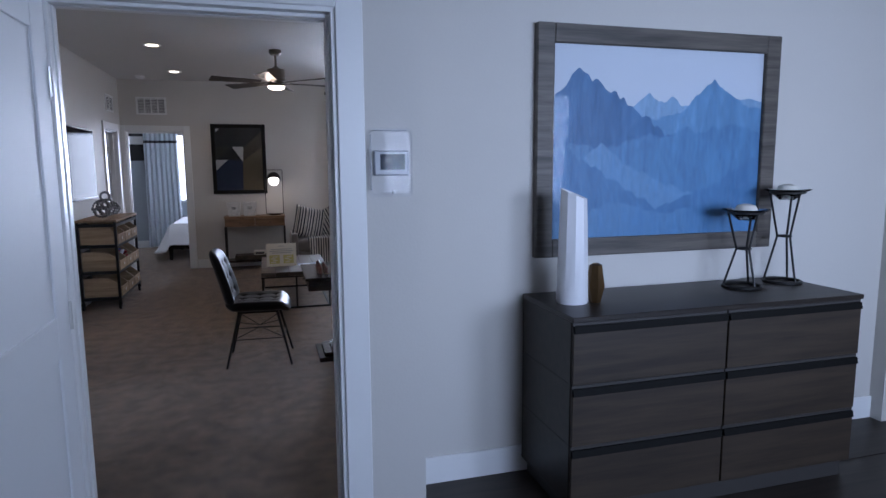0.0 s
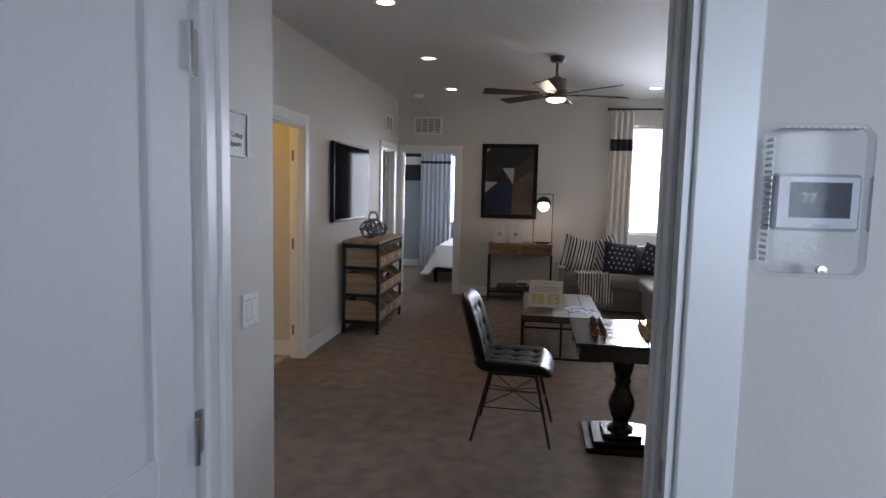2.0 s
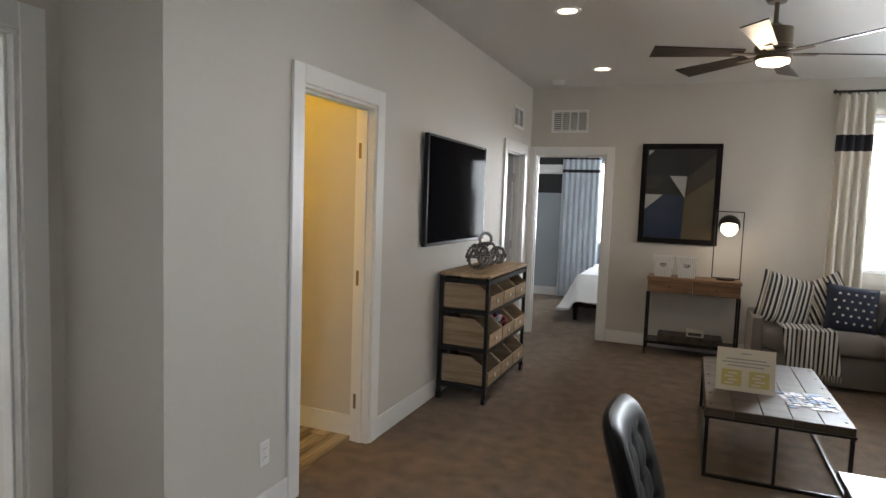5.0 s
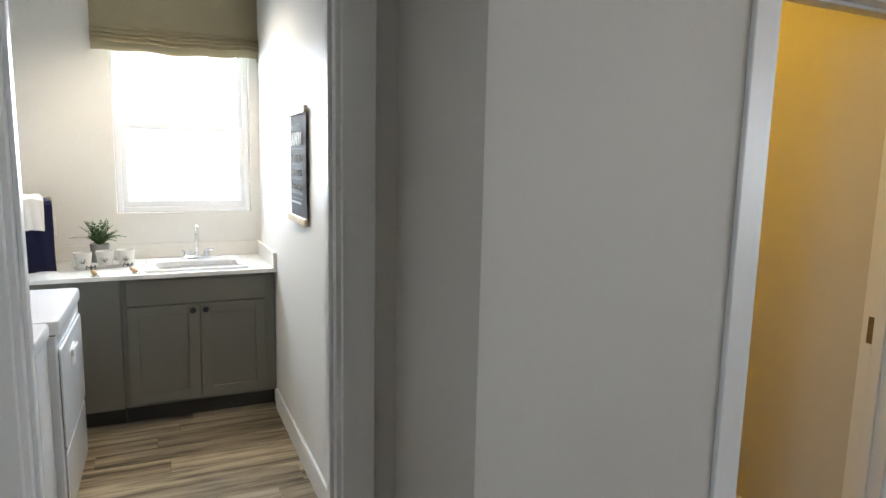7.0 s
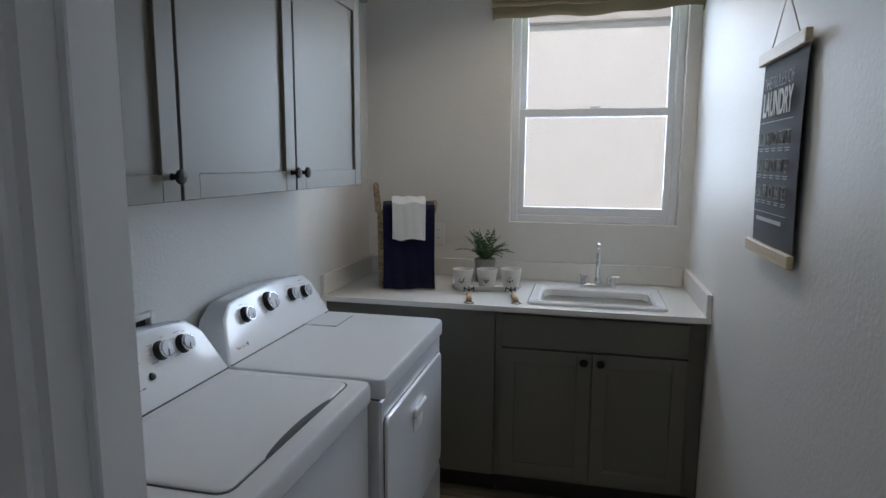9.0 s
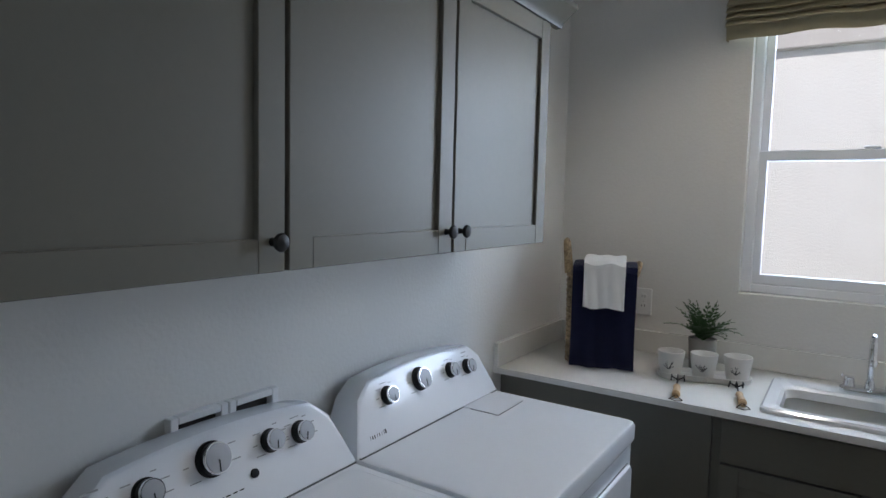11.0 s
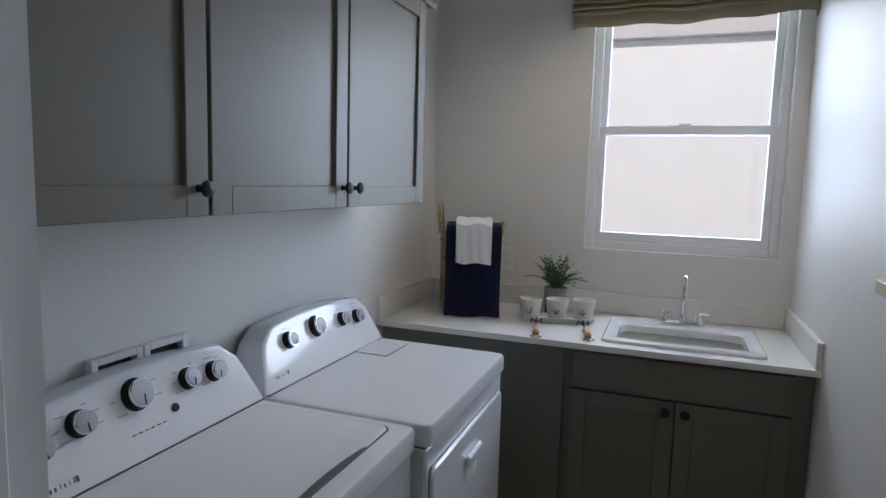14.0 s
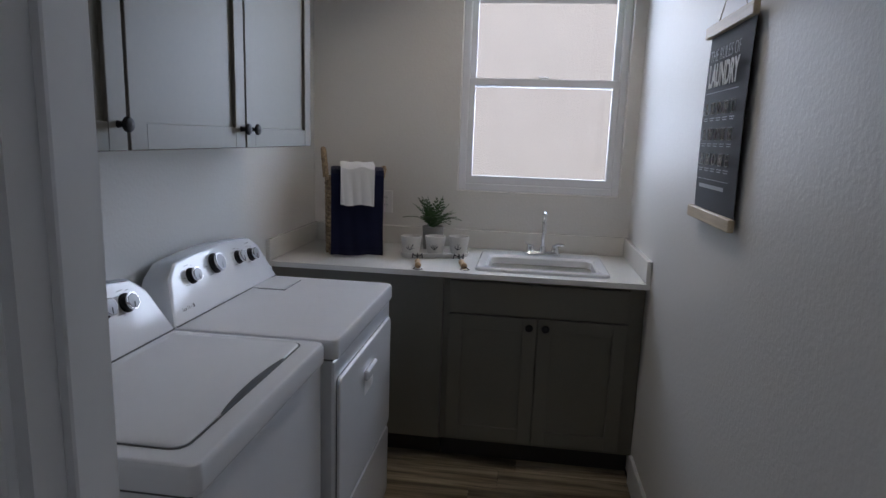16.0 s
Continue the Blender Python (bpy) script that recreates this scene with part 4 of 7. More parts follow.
def washer():
    w, d = 0.655, WY1 - WY0
    th = thing("washing_machine", "white top-loading washing machine with a closed lid", "washing machine", pose(-3.405, WY0, 0))
    machine_shell(th, w, d)
    x0, x1, y0, y1 = 0.035, w - 0.05, 0.15, d - 0.055
    part("lid_gap", prism(bmnew(), [(x, y) for x, y in rrect(x0 - 0.005, x1 + 0.005, y0 - 0.002, y1 + 0.005, 0.03)], 2, MT - 0.004, MT + 0.0008), M["gap_shade"], th, "dark gap round the lid")
    bm = bmnew()
    loft_rings(bm, [[(x, y, z) for x, y in rrect(x0 + i, x1 - i, y0 + i, y1 - i, 0.028)] for i, z in ((0, MT + 0.0005), (0, MT + 0.003), (0.004, MT + 0.006), (0.03, MT + 0.0075))])
    part("lid", bm, M["enamel"], th)
    # solid dark crescent on the lid, coloured as the shade of a finger recess
    bm = bmnew()
    n = 16
    up = [(x0 + 0.13 + (x1 - x0 - 0.26) * i / n, y1 + 0.004) for i in range(n + 1)]
    dn = [(x, y1 + 0.004 - 0.014 * math.sin(math.pi * i / n) ** 0.7) for i, (x, _) in enumerate(up)]
    prism(bm, up + dn[::-1][1:-1], 2, MT + 0.001, MT + 0.0083)
    part("finger_recess_shade", bm, M["gap_shade"], th, "dark crescent painted as the shade of a finger recess at the lid's front")
    kn = [(0.90, 0.098, 0.0235), (0.765, 0.112, 0.0235), (0.56, 0.124, 0.031), (0.345, 0.116, 0.0225), (0.22, 0.110, 0.0225)]
    c, slope, nrm = console(th, w, kn)
    print_marks(th, w, slope, nrm, kn)
    badge(th, w * 0.86, 0.022, slope, nrm)
    m = Matrix.Translation((w * 0.43, slope(0.07) + 0.0005, 0.07 + MT)) @ nrm.to_track_quat("Z", "Y").to_matrix().to_4x4()
    part("start_button", lathe(bmnew(), [(0.0095, 0), (0.009, 0.004), (0, 0.005)], 20, m), M["plastic_black"], th, "black start button")
    for i in range(6):
        u = 0.485 + 0.024 * i
        zz = 0.052
        o = Vector((u * w, slope(zz) + 0.0003, zz + MT))
        bm = bmnew()
        box(bm, -0.005, 0.005, -0.0012, 0.0012, 0, 0.0006)
        bm.transform(Matrix.Translation(o) @ nrm.to_track_quat("Z", "Y").to_matrix().to_4x4())
        part("status_light", bm, M["plastic_black"], th)
    return th


def dryer():
    w, d = 0.690, WY1 - WY0 + 0.03
    th = thing("tumble_dryer", "white front-loading dryer with a rectangular door", "dryer", pose(-4.104, WY0, 0))
    machine_shell(th, w, d)
    kn = [(0.775, 0.112, 0.0225), (0.56, 0.121, 0.030), (0.335, 0.112, 0.0215), (0.20, 0.104, 0.0215)]
    c, slope, nrm = console(th, w, kn)
    print_marks(th, w, slope, nrm, kn)
    badge(th, w * 0.88, 0.03, slope, nrm)
    # lint flap on the top
    part("lint_seam", prism(bmnew(), rrect(0.05, 0.215, 0.155, 0.255, 0.006), 2, MT - 0.003, MT + 0.0012), M["gap_shade"], th, "thin seam round the lint flap")
    part("lint_flap", prism(bmnew(), rrect(0.052, 0.213, 0.1, 0.253, 0.005), 2, MT - 0.003, MT + 0.003), M["enamel"], th)
    # door in the front
    f = d - 0.012
    def panel(name, x0, x1, z0, z1, t, mtl, r=0.02, parent=None):
        bm = bmnew()
        loft_rings(bm, [[(x, y, z) for x, z in rrect(x0 + i, x1 - i, z0 + i, z1 - i, r)] for i, y in ((0, f - 0.002), (0, f + t - 0.004), (0.004, f + t))])
        return part(name, bm, mtl, parent or th)
    panel("door_gap", 0.022, w - 0.022, 0.335, 0.765, 0.003, M["gap_shade"])
    door = panel("door", 0.026, w - 0.026, 0.339, 0.761, 0.012, M["enamel"])
    hd = part("handle", box(bmnew(), w * 0.42, w * 0.60, f + 0.012, f + 0.028, 0.655, 0.690, 0.006), M["enamel"], door)
    part("handle_recess", prism(bmnew(), rrect(w * 0.43, w * 0.59, 0.60, 0.652, 0.012), 1, f + 0.008, f + 0.0125), M["plastic_white"], door)
    panel("kick_gap", 0.022, w - 0.022, 0.04, 0.327, 0.002, M["gap_shade"])
    panel("kick_panel", 0.026, w - 0.026, 0.044, 0.323, 0.009, M["enamel"])
    return th


washer()
dryer()

# supply boxes behind the washer
for x in (-3.075, -3.212):
    th = thing("supply_box", "white recessed laundry supply box in the wall", "supply box", pose(x, LY, 1.01))
    for a, b, c, d in ((-0.067, -0.049, -0.07, 0.062), (0.049, 0.067, -0.07, 0.062), (-0.049, 0.049, 0.047, 0.062), (-0.049, 0.049, -0.07, -0.052)):
        part("frame", box(bmnew(), a, b, 0, 0.022, c, d, 0.002), M["plastic_white"], th)
    # no real depth here: the recess's shade is this plate's dark colour
    part("recess", box(bmnew(), -0.050, 0.050, 0.0005, 0.003, -0.053, 0.048), M["cabinet_dark"], th, "flat dark plate painted as the shade inside the box")
    part("valve", rod(bmnew(), (0.0, 0.003, -0.02), (0.0, 0.02, -0.02), 0.012, n=12), M["steel"], th)

# basket with towels
th = thing("basket", "woven seagrass basket with loop handles on the counter", "basket", pose(-4.70, 3.135, CT, 0, 0, 17))
for k in range(18):
    bm = bmnew()
    z = 0.011 + k * 0.0195
    g = 1.0 + 0.05 * k / 19
    pts = []
    for i in range(44):
        a = 2 * math.pi * i / 44
        cx, sx = math.cos(a), math.sin(a)
        px = 0.095 * g * math.copysign(abs(cx) ** 0.45, cx)
        py = 0.120 * g * math.copysign(abs(sx) ** 0.45, sx)
        pts.append((px, py, z + 0.003 * math.sin(11 * a + k * math.pi)))
    tube(bm, pts, 0.0102, 6, True)
    part("woven_coil", bm, M["wicker"], th)
part("bottom", box(bmnew(), -0.09, 0.09, -0.112, 0.112, 0.001, 0.012), M["wicker"], th)
for s, dx, lift in ((-1, 0.0, 0.05), (1, 0.0, -0.03)):
    bm = bmnew()
    pts = [(dx + 0.05 * math.cos(a), s * (0.128 + 0.012 * math.sin(a)), 0.35 + (0.075 + lift) * math.sin(a)) for a in [math.pi * i / 12 for i in range(13)]]
    tube(bm, pts, 0.013, 8)
    part("loop_handle", bm, M["wicker"], th)


def drape(name, label, m, w, front, back, over, material, waves, thick=0.012, seed=0, flare=0.0):
    """A folded cloth hung over an edge: down the front, across the top, down the back. Local x is forward, y along the edge."""
    def f(u, v):
        s = u * (front + over + back)
        y = (v - 0.5) * w * (1 + flare * max(0, (front - s) / front))
        wob = 0.006 * math.sin(v * waves * 6.28 + seed) + 0.003 * math.sin(v * 23 + u * 7 + seed)
        if s < front:
            return Vector((over / 2 + 0.006 + wob * (1 - s / front) * 1.2 + 0.004, y, -(front - s) + 0.004 * math.sin(v * 9 + seed)))
        if s < front + over:
            t = (s - front) / over
            return Vector((over / 2 - over * t, y, 0.010 * math.sin(math.pi * t) + 0.002 * math.sin(v * 15)))
        t = s - front - over
        return Vector((-over / 2 - 0.006 - 0.3 * wob, y, -t))
    bm = bmnew()
    sheet(bm, 40, 26, f, -thick)
    return solid(name, bm, material, label, "towel", m=m)


drape("navy_towel", "folded navy blue bath towel hung over the basket", pose(-4.70, 3.15, CT + 0.378, 0, 0, 17), 0.235, 0.375, 0.12, 0.226, M["navy"], 1.3, 0.010, 1.0)
drape("white_towel", "small white hand towel folded over the navy towel", pose(-4.70, 3.15, CT + 0.399, 0, 0, 17), 0.150, 0.165, 0.10, 0.262, M["towel"], 1.1, 0.012, 2.2)

# herb pots on a tray, fern, garden tools
th = thing("plant_tray", "long oval cream ceramic tray", "tray", pose(-4.675, 3.535, CT, 0, 0, 16))
bm = bmnew()
loft_rings(bm, [[(x, y, z) for x, y in rrect(-0.05 - i, 0.05 + i, -0.155 - i, 0.155 + i, 0.048 + i)] for i, z in ((-0.006, 0), (0, 0.004), (0.006, 0.022), (0.004, 0.023), (-0.004, 0.008), (-0.02, 0.007))])
part("dish", bm, M["pot"], th)
POT = [(0.033, 0), (0.036, 0.002), (0.0475, 0.082), (0.0475, 0.088), (0.0445, 0.088), (0.034, 0.012), (0.0, 0.010)]
for i, y in enumerate((-0.112, 0.0, 0.112)):
    p = thing("flower_pot", "small tapered cream pot with a grey plant drawing", "plant pot", pose(-4.675 - 0.276 * y, 3.535 + 0.961 * y, CT + 0.008), "three pots on the tray")
    part("pot", lathe(bmnew(), POT, 28), M["pot"], p)
    bm = bmnew()
    rnd = random.Random(5 + i)
    def onpot(a, z):
        r = 0.0365 + (0.0475 - 0.0365) * z / 0.082 + 0.0006
        return Vector((r * math.cos(a), r * math.sin(a), z))
    for k in range(9):
        a0, z0 = 0.05 + rnd.uniform(-0.1, 0.1), 0.028
        a1, z1 = a0 + rnd.uniform(-0.5, 0.5), z0 + rnd.uniform(0.008, 0.03)
        pts = [onpot(a0 + (a1 - a0) * t, z0 + (z1 - z0) * t) for t in (0, 0.5, 1.0)]
        tube(bm, pts, 0.0009, 4)
    part("drawing", bm, M["ink"], p, "fine grey plant drawing")
fern = thing("fern_plant", "small green fern in a grey pot", "plant", pose(-4.825, 3.50, CT))
part("pot", lathe(bmnew(), [(0.042, 0), (0.045, 0.003), (0.052, 0.12), (0.048, 0.12), (0.046, 0.11), (0, 0.108)], 24), mat("grey_pot", (0.30, 0.29, 0.27), 0.7, vary=0.1), fern, "plain grey pot")
bm = bmnew()
rnd = random.Random(3)
for k in range(26):
    a = rnd.uniform(0, 6.283)
    ln = rnd.uniform(0.10, 0.185)
    tilt = rnd.uniform(0.1, 1.0)
    pts = []
    for i in range(9):
        t = i / 8
        r = ln * t * math.sin(tilt) * (0.7 + 0.5 * t)
        pts.append(Vector((r * math.cos(a) * 0.8, r * math.sin(a), 0.105 + ln * t * math.cos(tilt * (0.6 + 0.7 * t)))))
    tube(bm, pts, 0.0013, 4)
    side = Vector((-math.sin(a), math.cos(a), 0))
    for i in range(1, 9):
        t = i / 8
        p = pts[i]
        d = (pts[i] - pts[i - 1]).normalized()
        L = 0.026 * math.sin(math.pi * min(1, 0.15 + 0.85 * t)) + 0.006
        for s in (-1, 1):
            tip = p + side * s * L + d * L * 0.55 + Vector((0, 0, rnd.uniform(-0.004, 0.004)))
            mid = (p + tip) / 2
            wv = d * 0.006
            vs = [bm.verts.new(q) for q in (p, mid - wv, tip, mid + wv + Vector((0, 0, 0.002)))]
            bm.faces.new(vs)
part("fronds", bm, M["leaf"], fern, "green fern fronds")


def hand_tool(label, m, kind):
    th = thing("garden_tool", label, "garden tool", m, "hand tools on the counter")
    part("handle", lathe(bmnew(), [(0.006, -0.055), (0.013, -0.05), (0.0125, -0.02), (0.009, 0.015), (0.0125, 0.035), (0.008, 0.05)], 14, pose(0, 0, 0.0135, 0, 90, 0)), M["tan_wood"], th, "turned light wood handle")
    bm = bmnew()
    tube(bm, [(0.05, 0, 0.0135), (0.085, 0, 0.017), (0.10, 0, 0.022)], 0.0032, 6)
    if kind == "fork":
        for y in (-0.02, 0, 0.02):
            tube(bm, [(0.098, 0, 0.022), (0.106, y, 0.03), (0.124, y, 0.032), (0.14, y * 1.1, 0.008)], 0.0026, 6)
    else:
        sheet(bm, 6, 4, lambda u, v: Vector((0.098 + 0.06 * u, (v - 0.5) * 0.034 * (1 - 0.6 * u), 0.03 + 0.02 * u + 0.03 * (v - 0.5) ** 2)), 0.0015)
    part("head", bm, M["black"], th, "black metal head")
    bm = bmnew()
    tube(bm, [(-0.052, 0, 0.013), (-0.075, 0.02, 0.004), (-0.09, 0.0, 0.003), (-0.075, -0.02, 0.003), (-0.052, 0, 0.012)], 0.0016, 5)
    part("loop", bm, mat("leather_loop", (0.05, 0.03, 0.02), 0.7), th, "dark leather hanging loop")


hand_tool("wood-handled garden fork lying on the counter", pose(-4.435, 3.497, CT, 0, 0, 191), "fork")
hand_tool("wood-handled garden trowel lying on the counter", pose(-4.475, 3.686, CT, 0, 0, 194), "fork")

# roman shade
th = thing("roman_shade", "olive linen roman shade gathered above the window", "window shade", pose(WX, 3.977, 2.135))
def shade_f(u, v):
    z = 0.50 * v
    y = (u - 0.5) * 0.95
    sag = 0.006 * math.sin(u * 9.0) + 0.005 * math.sin(u * 21 + 1) + 0.02 * u
    x = 0.032 + 0.022 * math.exp(-((v - 0.12) / 0.18) ** 2) + 0.004 * math.sin(u * 14 + v * 5)
    return Vector((x, y, z + sag * (1 - v) * (1 - v)))
part("cloth", sheet(bmnew(), 40, 24, shade_f, -0.006), M["shade"], th)
for k in range(4):
    bm = bmnew()
    v0 = 0.11 + 0.052 * k
    def pleat(u, v, v0=v0, k=k):
        p = shade_f(u, v0 + 0.05 * (v - 0.5))
        return p + Vector((0.003 + 0.026 * (1 - v) + 0.002 * math.sin(u * 17 + k), 0, 0))
    sheet(bm, 36, 6, pleat, -0.004)
    part("pleat", bm, M["shade"], th)
for s in (-1, 1):
    part("return", box(bmnew(), 0.0, 0.03, s * 0.474 - 0.003, s * 0.474 + 0.003, 0.01, 0.5), M["shade"], th)
part("headrail", box(bmnew(), 0.0, 0.05, -0.473, 0.473, 0.48, 0.52, 0.004), M["shade"], th)

# the hanging sign
SGX0, SGX1, SGZ0, SGZ1 = -3.812, -3.428, 1.230, 1.757
scx = (SGX0 + SGX1) / 2
sg = thing("hanging_sign", "black canvas laundry rules sign between two pine rails", "wall sign", pose(scx, GY - 0.012, SGZ0))
hw, hh = (SGX1 - SGX0) / 2, SGZ1 - SGZ0
part("canvas", sheet(bmnew(), 10, 14, lambda u, v: Vector(((u - 0.5) * 2 * (hw - 0.014), -0.004 * math.sin(math.pi * v) - 0.004 * math.sin(math.pi * u) * (1 - v), 0.01 + (hh - 0.02) * v)), 0.0015), M["slate"], sg)
for z in (0.012, hh - 0.012):
    part("rail", box(bmnew(), -hw, hw, -0.016, -0.0005, z - 0.016, z + 0.016, 0.002), M["pine"], sg, "pale pine rail")
bm = bmnew()
tube(bm, [(-hw * 0.62, -0.004, hh), (0, -0.004, hh + 0.13), (hw * 0.62, -0.004, hh)], 0.0016, 6)
part("hanging_cord", bm, M["cord"], sg, "thin cotton cord")
part("nail", rod(bmnew(), (0, 0.008, hh + 0.131), (0, -0.010, hh + 0.133), 0.0025, n=8), M["steel"], sg)
text_part("lettering", "THE RULES OF", 0.046, M["ink_pale"], sg, pose(0.0, -0.0115, 0.440, 90), -0.001, 0.25)
text_part("lettering", "LAUNDRY", 0.085, M["print_white"], sg, pose(0.0, -0.0118, 0.385, 90), 0.002, 0.245)
for z in (0.343, 0.112):
    part("rule_line", box(bmnew(), -0.14, 0.14, -0.0118, -0.0112, z - 0.0008, z + 0.0008), M["ink_pale"], sg)
for row, z in enumerate((0.300, 0.232, 0.166)):
    for col in range(5):
        bm = bmnew()
        x = -0.112 + 0.056 * col
        k = (row * 5 + col) % 5
        s = 0.0145
        y = -0.0118
        if k == 0:
            sh = [(x - s, y, z - s), (x + s, y, z - s), (x, y, z + s)]
        elif k == 2:
            sh = [(x + s * math.cos(a), y, z + s * math.sin(a)) for a in [2 * math.pi * i / 16 for i in range(16)]]
        else:
            sh = [(x - s * 0.8, y, z - s), (x + s * 0.8, y, z - s), (x + s, y, z + s), (x - s, y, z + s)]
        tube(bm, sh, 0.0014, 4, True)
        if k in (1, 3):
            tube(bm, [(x - s * 0.7, y, z - s * 0.7), (x + s * 0.7, y, z + s * 0.7)], 0.0012, 4)
            tube(bm, [(x + s * 0.7, y, z - s * 0.7), (x - s * 0.7, y, z + s * 0.7)], 0.0012, 4)
        if row and k in (0, 4):
            tube(bm, [(x - s * 0.5, y, z), (x + s * 0.5, y, z)], 0.0012, 4)
        part("care_symbol", bm, M["print_white"], sg)
bm = bmnew()
for row, z in enumerate((0.275, 0.207, 0.141)):
    for col in range(5):
        x = -0.112 + 0.056 * col
        for j in range(2):
            box(bm, x - 0.02 + 0.004 * j, x + 0.02 - 0.005 * j, -0.0118, -0.0113, z - 0.006 * j - 0.001, z - 0.006 * j + 0.001)
box(bm, -0.11, 0.11, -0.0118, -0.0113, 0.088, 0.098)
tagged(part("small_print", bm, M["ink_pale"], sg), "rows of tiny grey print", kind="stuff")

# door stop by the laundry baseboard
th = thing("door_stop", "small spring door stop on the baseboard", "door stop", pose(-3.0, GY - 0.014, 0.075))
part("spring", rod(bmnew(), (0, 0, 0), (0, -0.05, 0), 0.005, n=10), M["steel"], th)
part("tip", rod(bmnew(), (0, -0.05, 0), (0, -0.062, 0), 0.0075, n=10), M["plastic_white"], th)

# laundry and bathroom planks
def plank_floor(parent, x0, x1, y0, y1, seed):
    rnd = random.Random(seed)
    wdt = 0.152
    meshes = {}
    i, x = 0, x1
    while x > x0 + 0.01:
        xa = max(x0, x - wdt)
        y = y0 - rnd.uniform(0, 1.1)
        while y < y1:
            ya, yb = max(y, y0), min(y + 1.22, y1)
            if yb - ya > 0.02:
                bm = bmnew()
                box(bm, xa + 0.0008, x - 0.0008, ya + 0.0008, yb - 0.0008, -0.006, 0.0, 0.0)
                part("plank", bm, M["vinyl"], parent)
            y += 1.22
        x -= wdt


plank_floor(laundry_floor, -4.96, -2.41, 2.86, 4.445, 4)

# ---- loft ----
M["leather"] = mat("black_leather", (0.009, 0.0085, 0.0085), 0.44, vary=0.2, scale=12, fine=160, bump=0.15, dist=0.001, spec=0.1)
M["dark_wood"] = wood("espresso_wood", (0.006, 0.004, 0.0035), (0.022, 0.013, 0.010), 0.22, 0, 1.2)
M["dark_wood"].node_tree.nodes["Principled BSDF"].inputs["Specular IOR Level"].default_value = 0.3
M["plank_top"] = wood("weathered_table_top", (0.028, 0.020, 0.016), (0.095, 0.072, 0.056), 0.6, 0, 1.0, obj=0.25)
M["rust_wood"] = wood("console_wood", (0.10, 0.05, 0.025), (0.27, 0.15, 0.075), 0.5, 0, 1.0)
M["crate"] = wood("natural_crate_wood", (0.27, 0.18, 0.10), (0.46, 0.335, 0.21), 0.65, 1, 1.0, obj=0.12)
M["crate_side"] = wood("natural_crate_board", (0.25, 0.165, 0.09), (0.45, 0.325, 0.20), 0.65, 0, 1.0, obj=0.12)
# darkened crate wood: shade inside the bins as colour; also the dark game tray
M["crate_shade_dark_tray"] = wood("shaded_crate_inside_dark_tray", (0.03, 0.025, 0.02), (0.08, 0.065, 0.05), 0.7, 1, 1.0)
M["sofa"] = mat("grey_linen", (0.185, 0.168, 0.160), 0.9, vary=0.08, scale=10, fine=420, bump=0.5, dist=0.0015, sheen=0.25)
M["pillow_navy"] = mat("navy_cotton", (0.018, 0.026, 0.05), 0.9, vary=0.15, scale=12, fine=420, bump=0.4)
M["cotton"] = mat("white_cotton", (0.66, 0.63, 0.57), 0.9, vary=0.05, scale=12, fine=400, bump=0.4)
M["fan_metal"] = mat("bronze_fan_body", (0.16, 0.13, 0.10), 0.35, metal=0.9, vary=0.1, scale=8, bump=0.05)
M["fan_blade"] = wood("dark_blade", (0.014, 0.011, 0.010), (0.05, 0.038, 0.032), 0.45, 0, 1.0)
M["screen"] = mat("tv_screen", (0.006, 0.006, 0.008), 0.06, vary=0.02, bump=0.0, spec=0.03)
M["screen"].node_tree.nodes["Principled BSDF"].inputs["IOR"].default_value = 1.18
M["paper"] = mat("printed_card", (0.66, 0.63, 0.55), 0.6, vary=0.03, bump=0.05)
M["silver"] = mat("brushed_tin", (0.26, 0.255, 0.25), 0.28, metal=1.0, vary=0.15, scale=20, bump=0.1)
M["brass"] = mat("aged_brass", (0.42, 0.27, 0.10), 0.3, metal=1.0, vary=0.12, scale=20, bump=0.05)


def striped(name, base, bands, axis=0, period=0.09, rough=0.9):
    """Cloth with woven stripes across axis; bands: (upto, colour) within one period."""
    m = mat(name, base, rough, vary=0.06, scale=10, fine=400, bump=0.45, sheen=0.2)
    n, l = m.node_tree.nodes, m.node_tree.links
    b = n["Principled BSDF"]
    tc, sp, md = n.new("ShaderNodeTexCoord"), n.new("ShaderNodeSeparateXYZ"), n.new("ShaderNodeMath")
    l.new(tc.outputs["Object"], sp.inputs[0])
    sc = n.new("ShaderNodeMath")
    sc.operation, sc.inputs[1].default_value = "MULTIPLY", 1 / period
    l.new(sp.outputs[axis], sc.inputs[0])
    md.operation = "FRACT"
    l.new(sc.outputs[0], md.inputs[0])
    cr = n.new("ShaderNodeValToRGB")
    cr.color_ramp.interpolation = "CONSTANT"
    els = cr.color_ramp.elements
    els[0].position, els[0].color = 0, (*bands[0][1], 1)
    els[1].position, els[1].color = bands[1][0], (*bands[1][1], 1)
    for p, c in bands[2:]:
        els.new(p).color = (*c, 1)
    l.new(md.outputs[0], cr.inputs[0])
    l.new(cr.outputs[0], b.inputs["Base Color"])
    return m


CR, NV, GY2, TN = (0.62, 0.60, 0.55), (0.018, 0.022, 0.035), (0.06, 0.06, 0.07), (0.33, 0.29, 0.23)
M["stripe_a"] = striped("striped_pillow_cloth", CR, [(0, CR), (0.15, NV), (0.33, CR), (0.42, TN), (0.5, CR), (0.56, GY2), (0.72, CR), (0.84, NV)], 0, 0.125)
M["stripe_b"] = striped("striped_throw_cloth", CR, [(0, CR), (0.55, NV)], 0, 0.034)
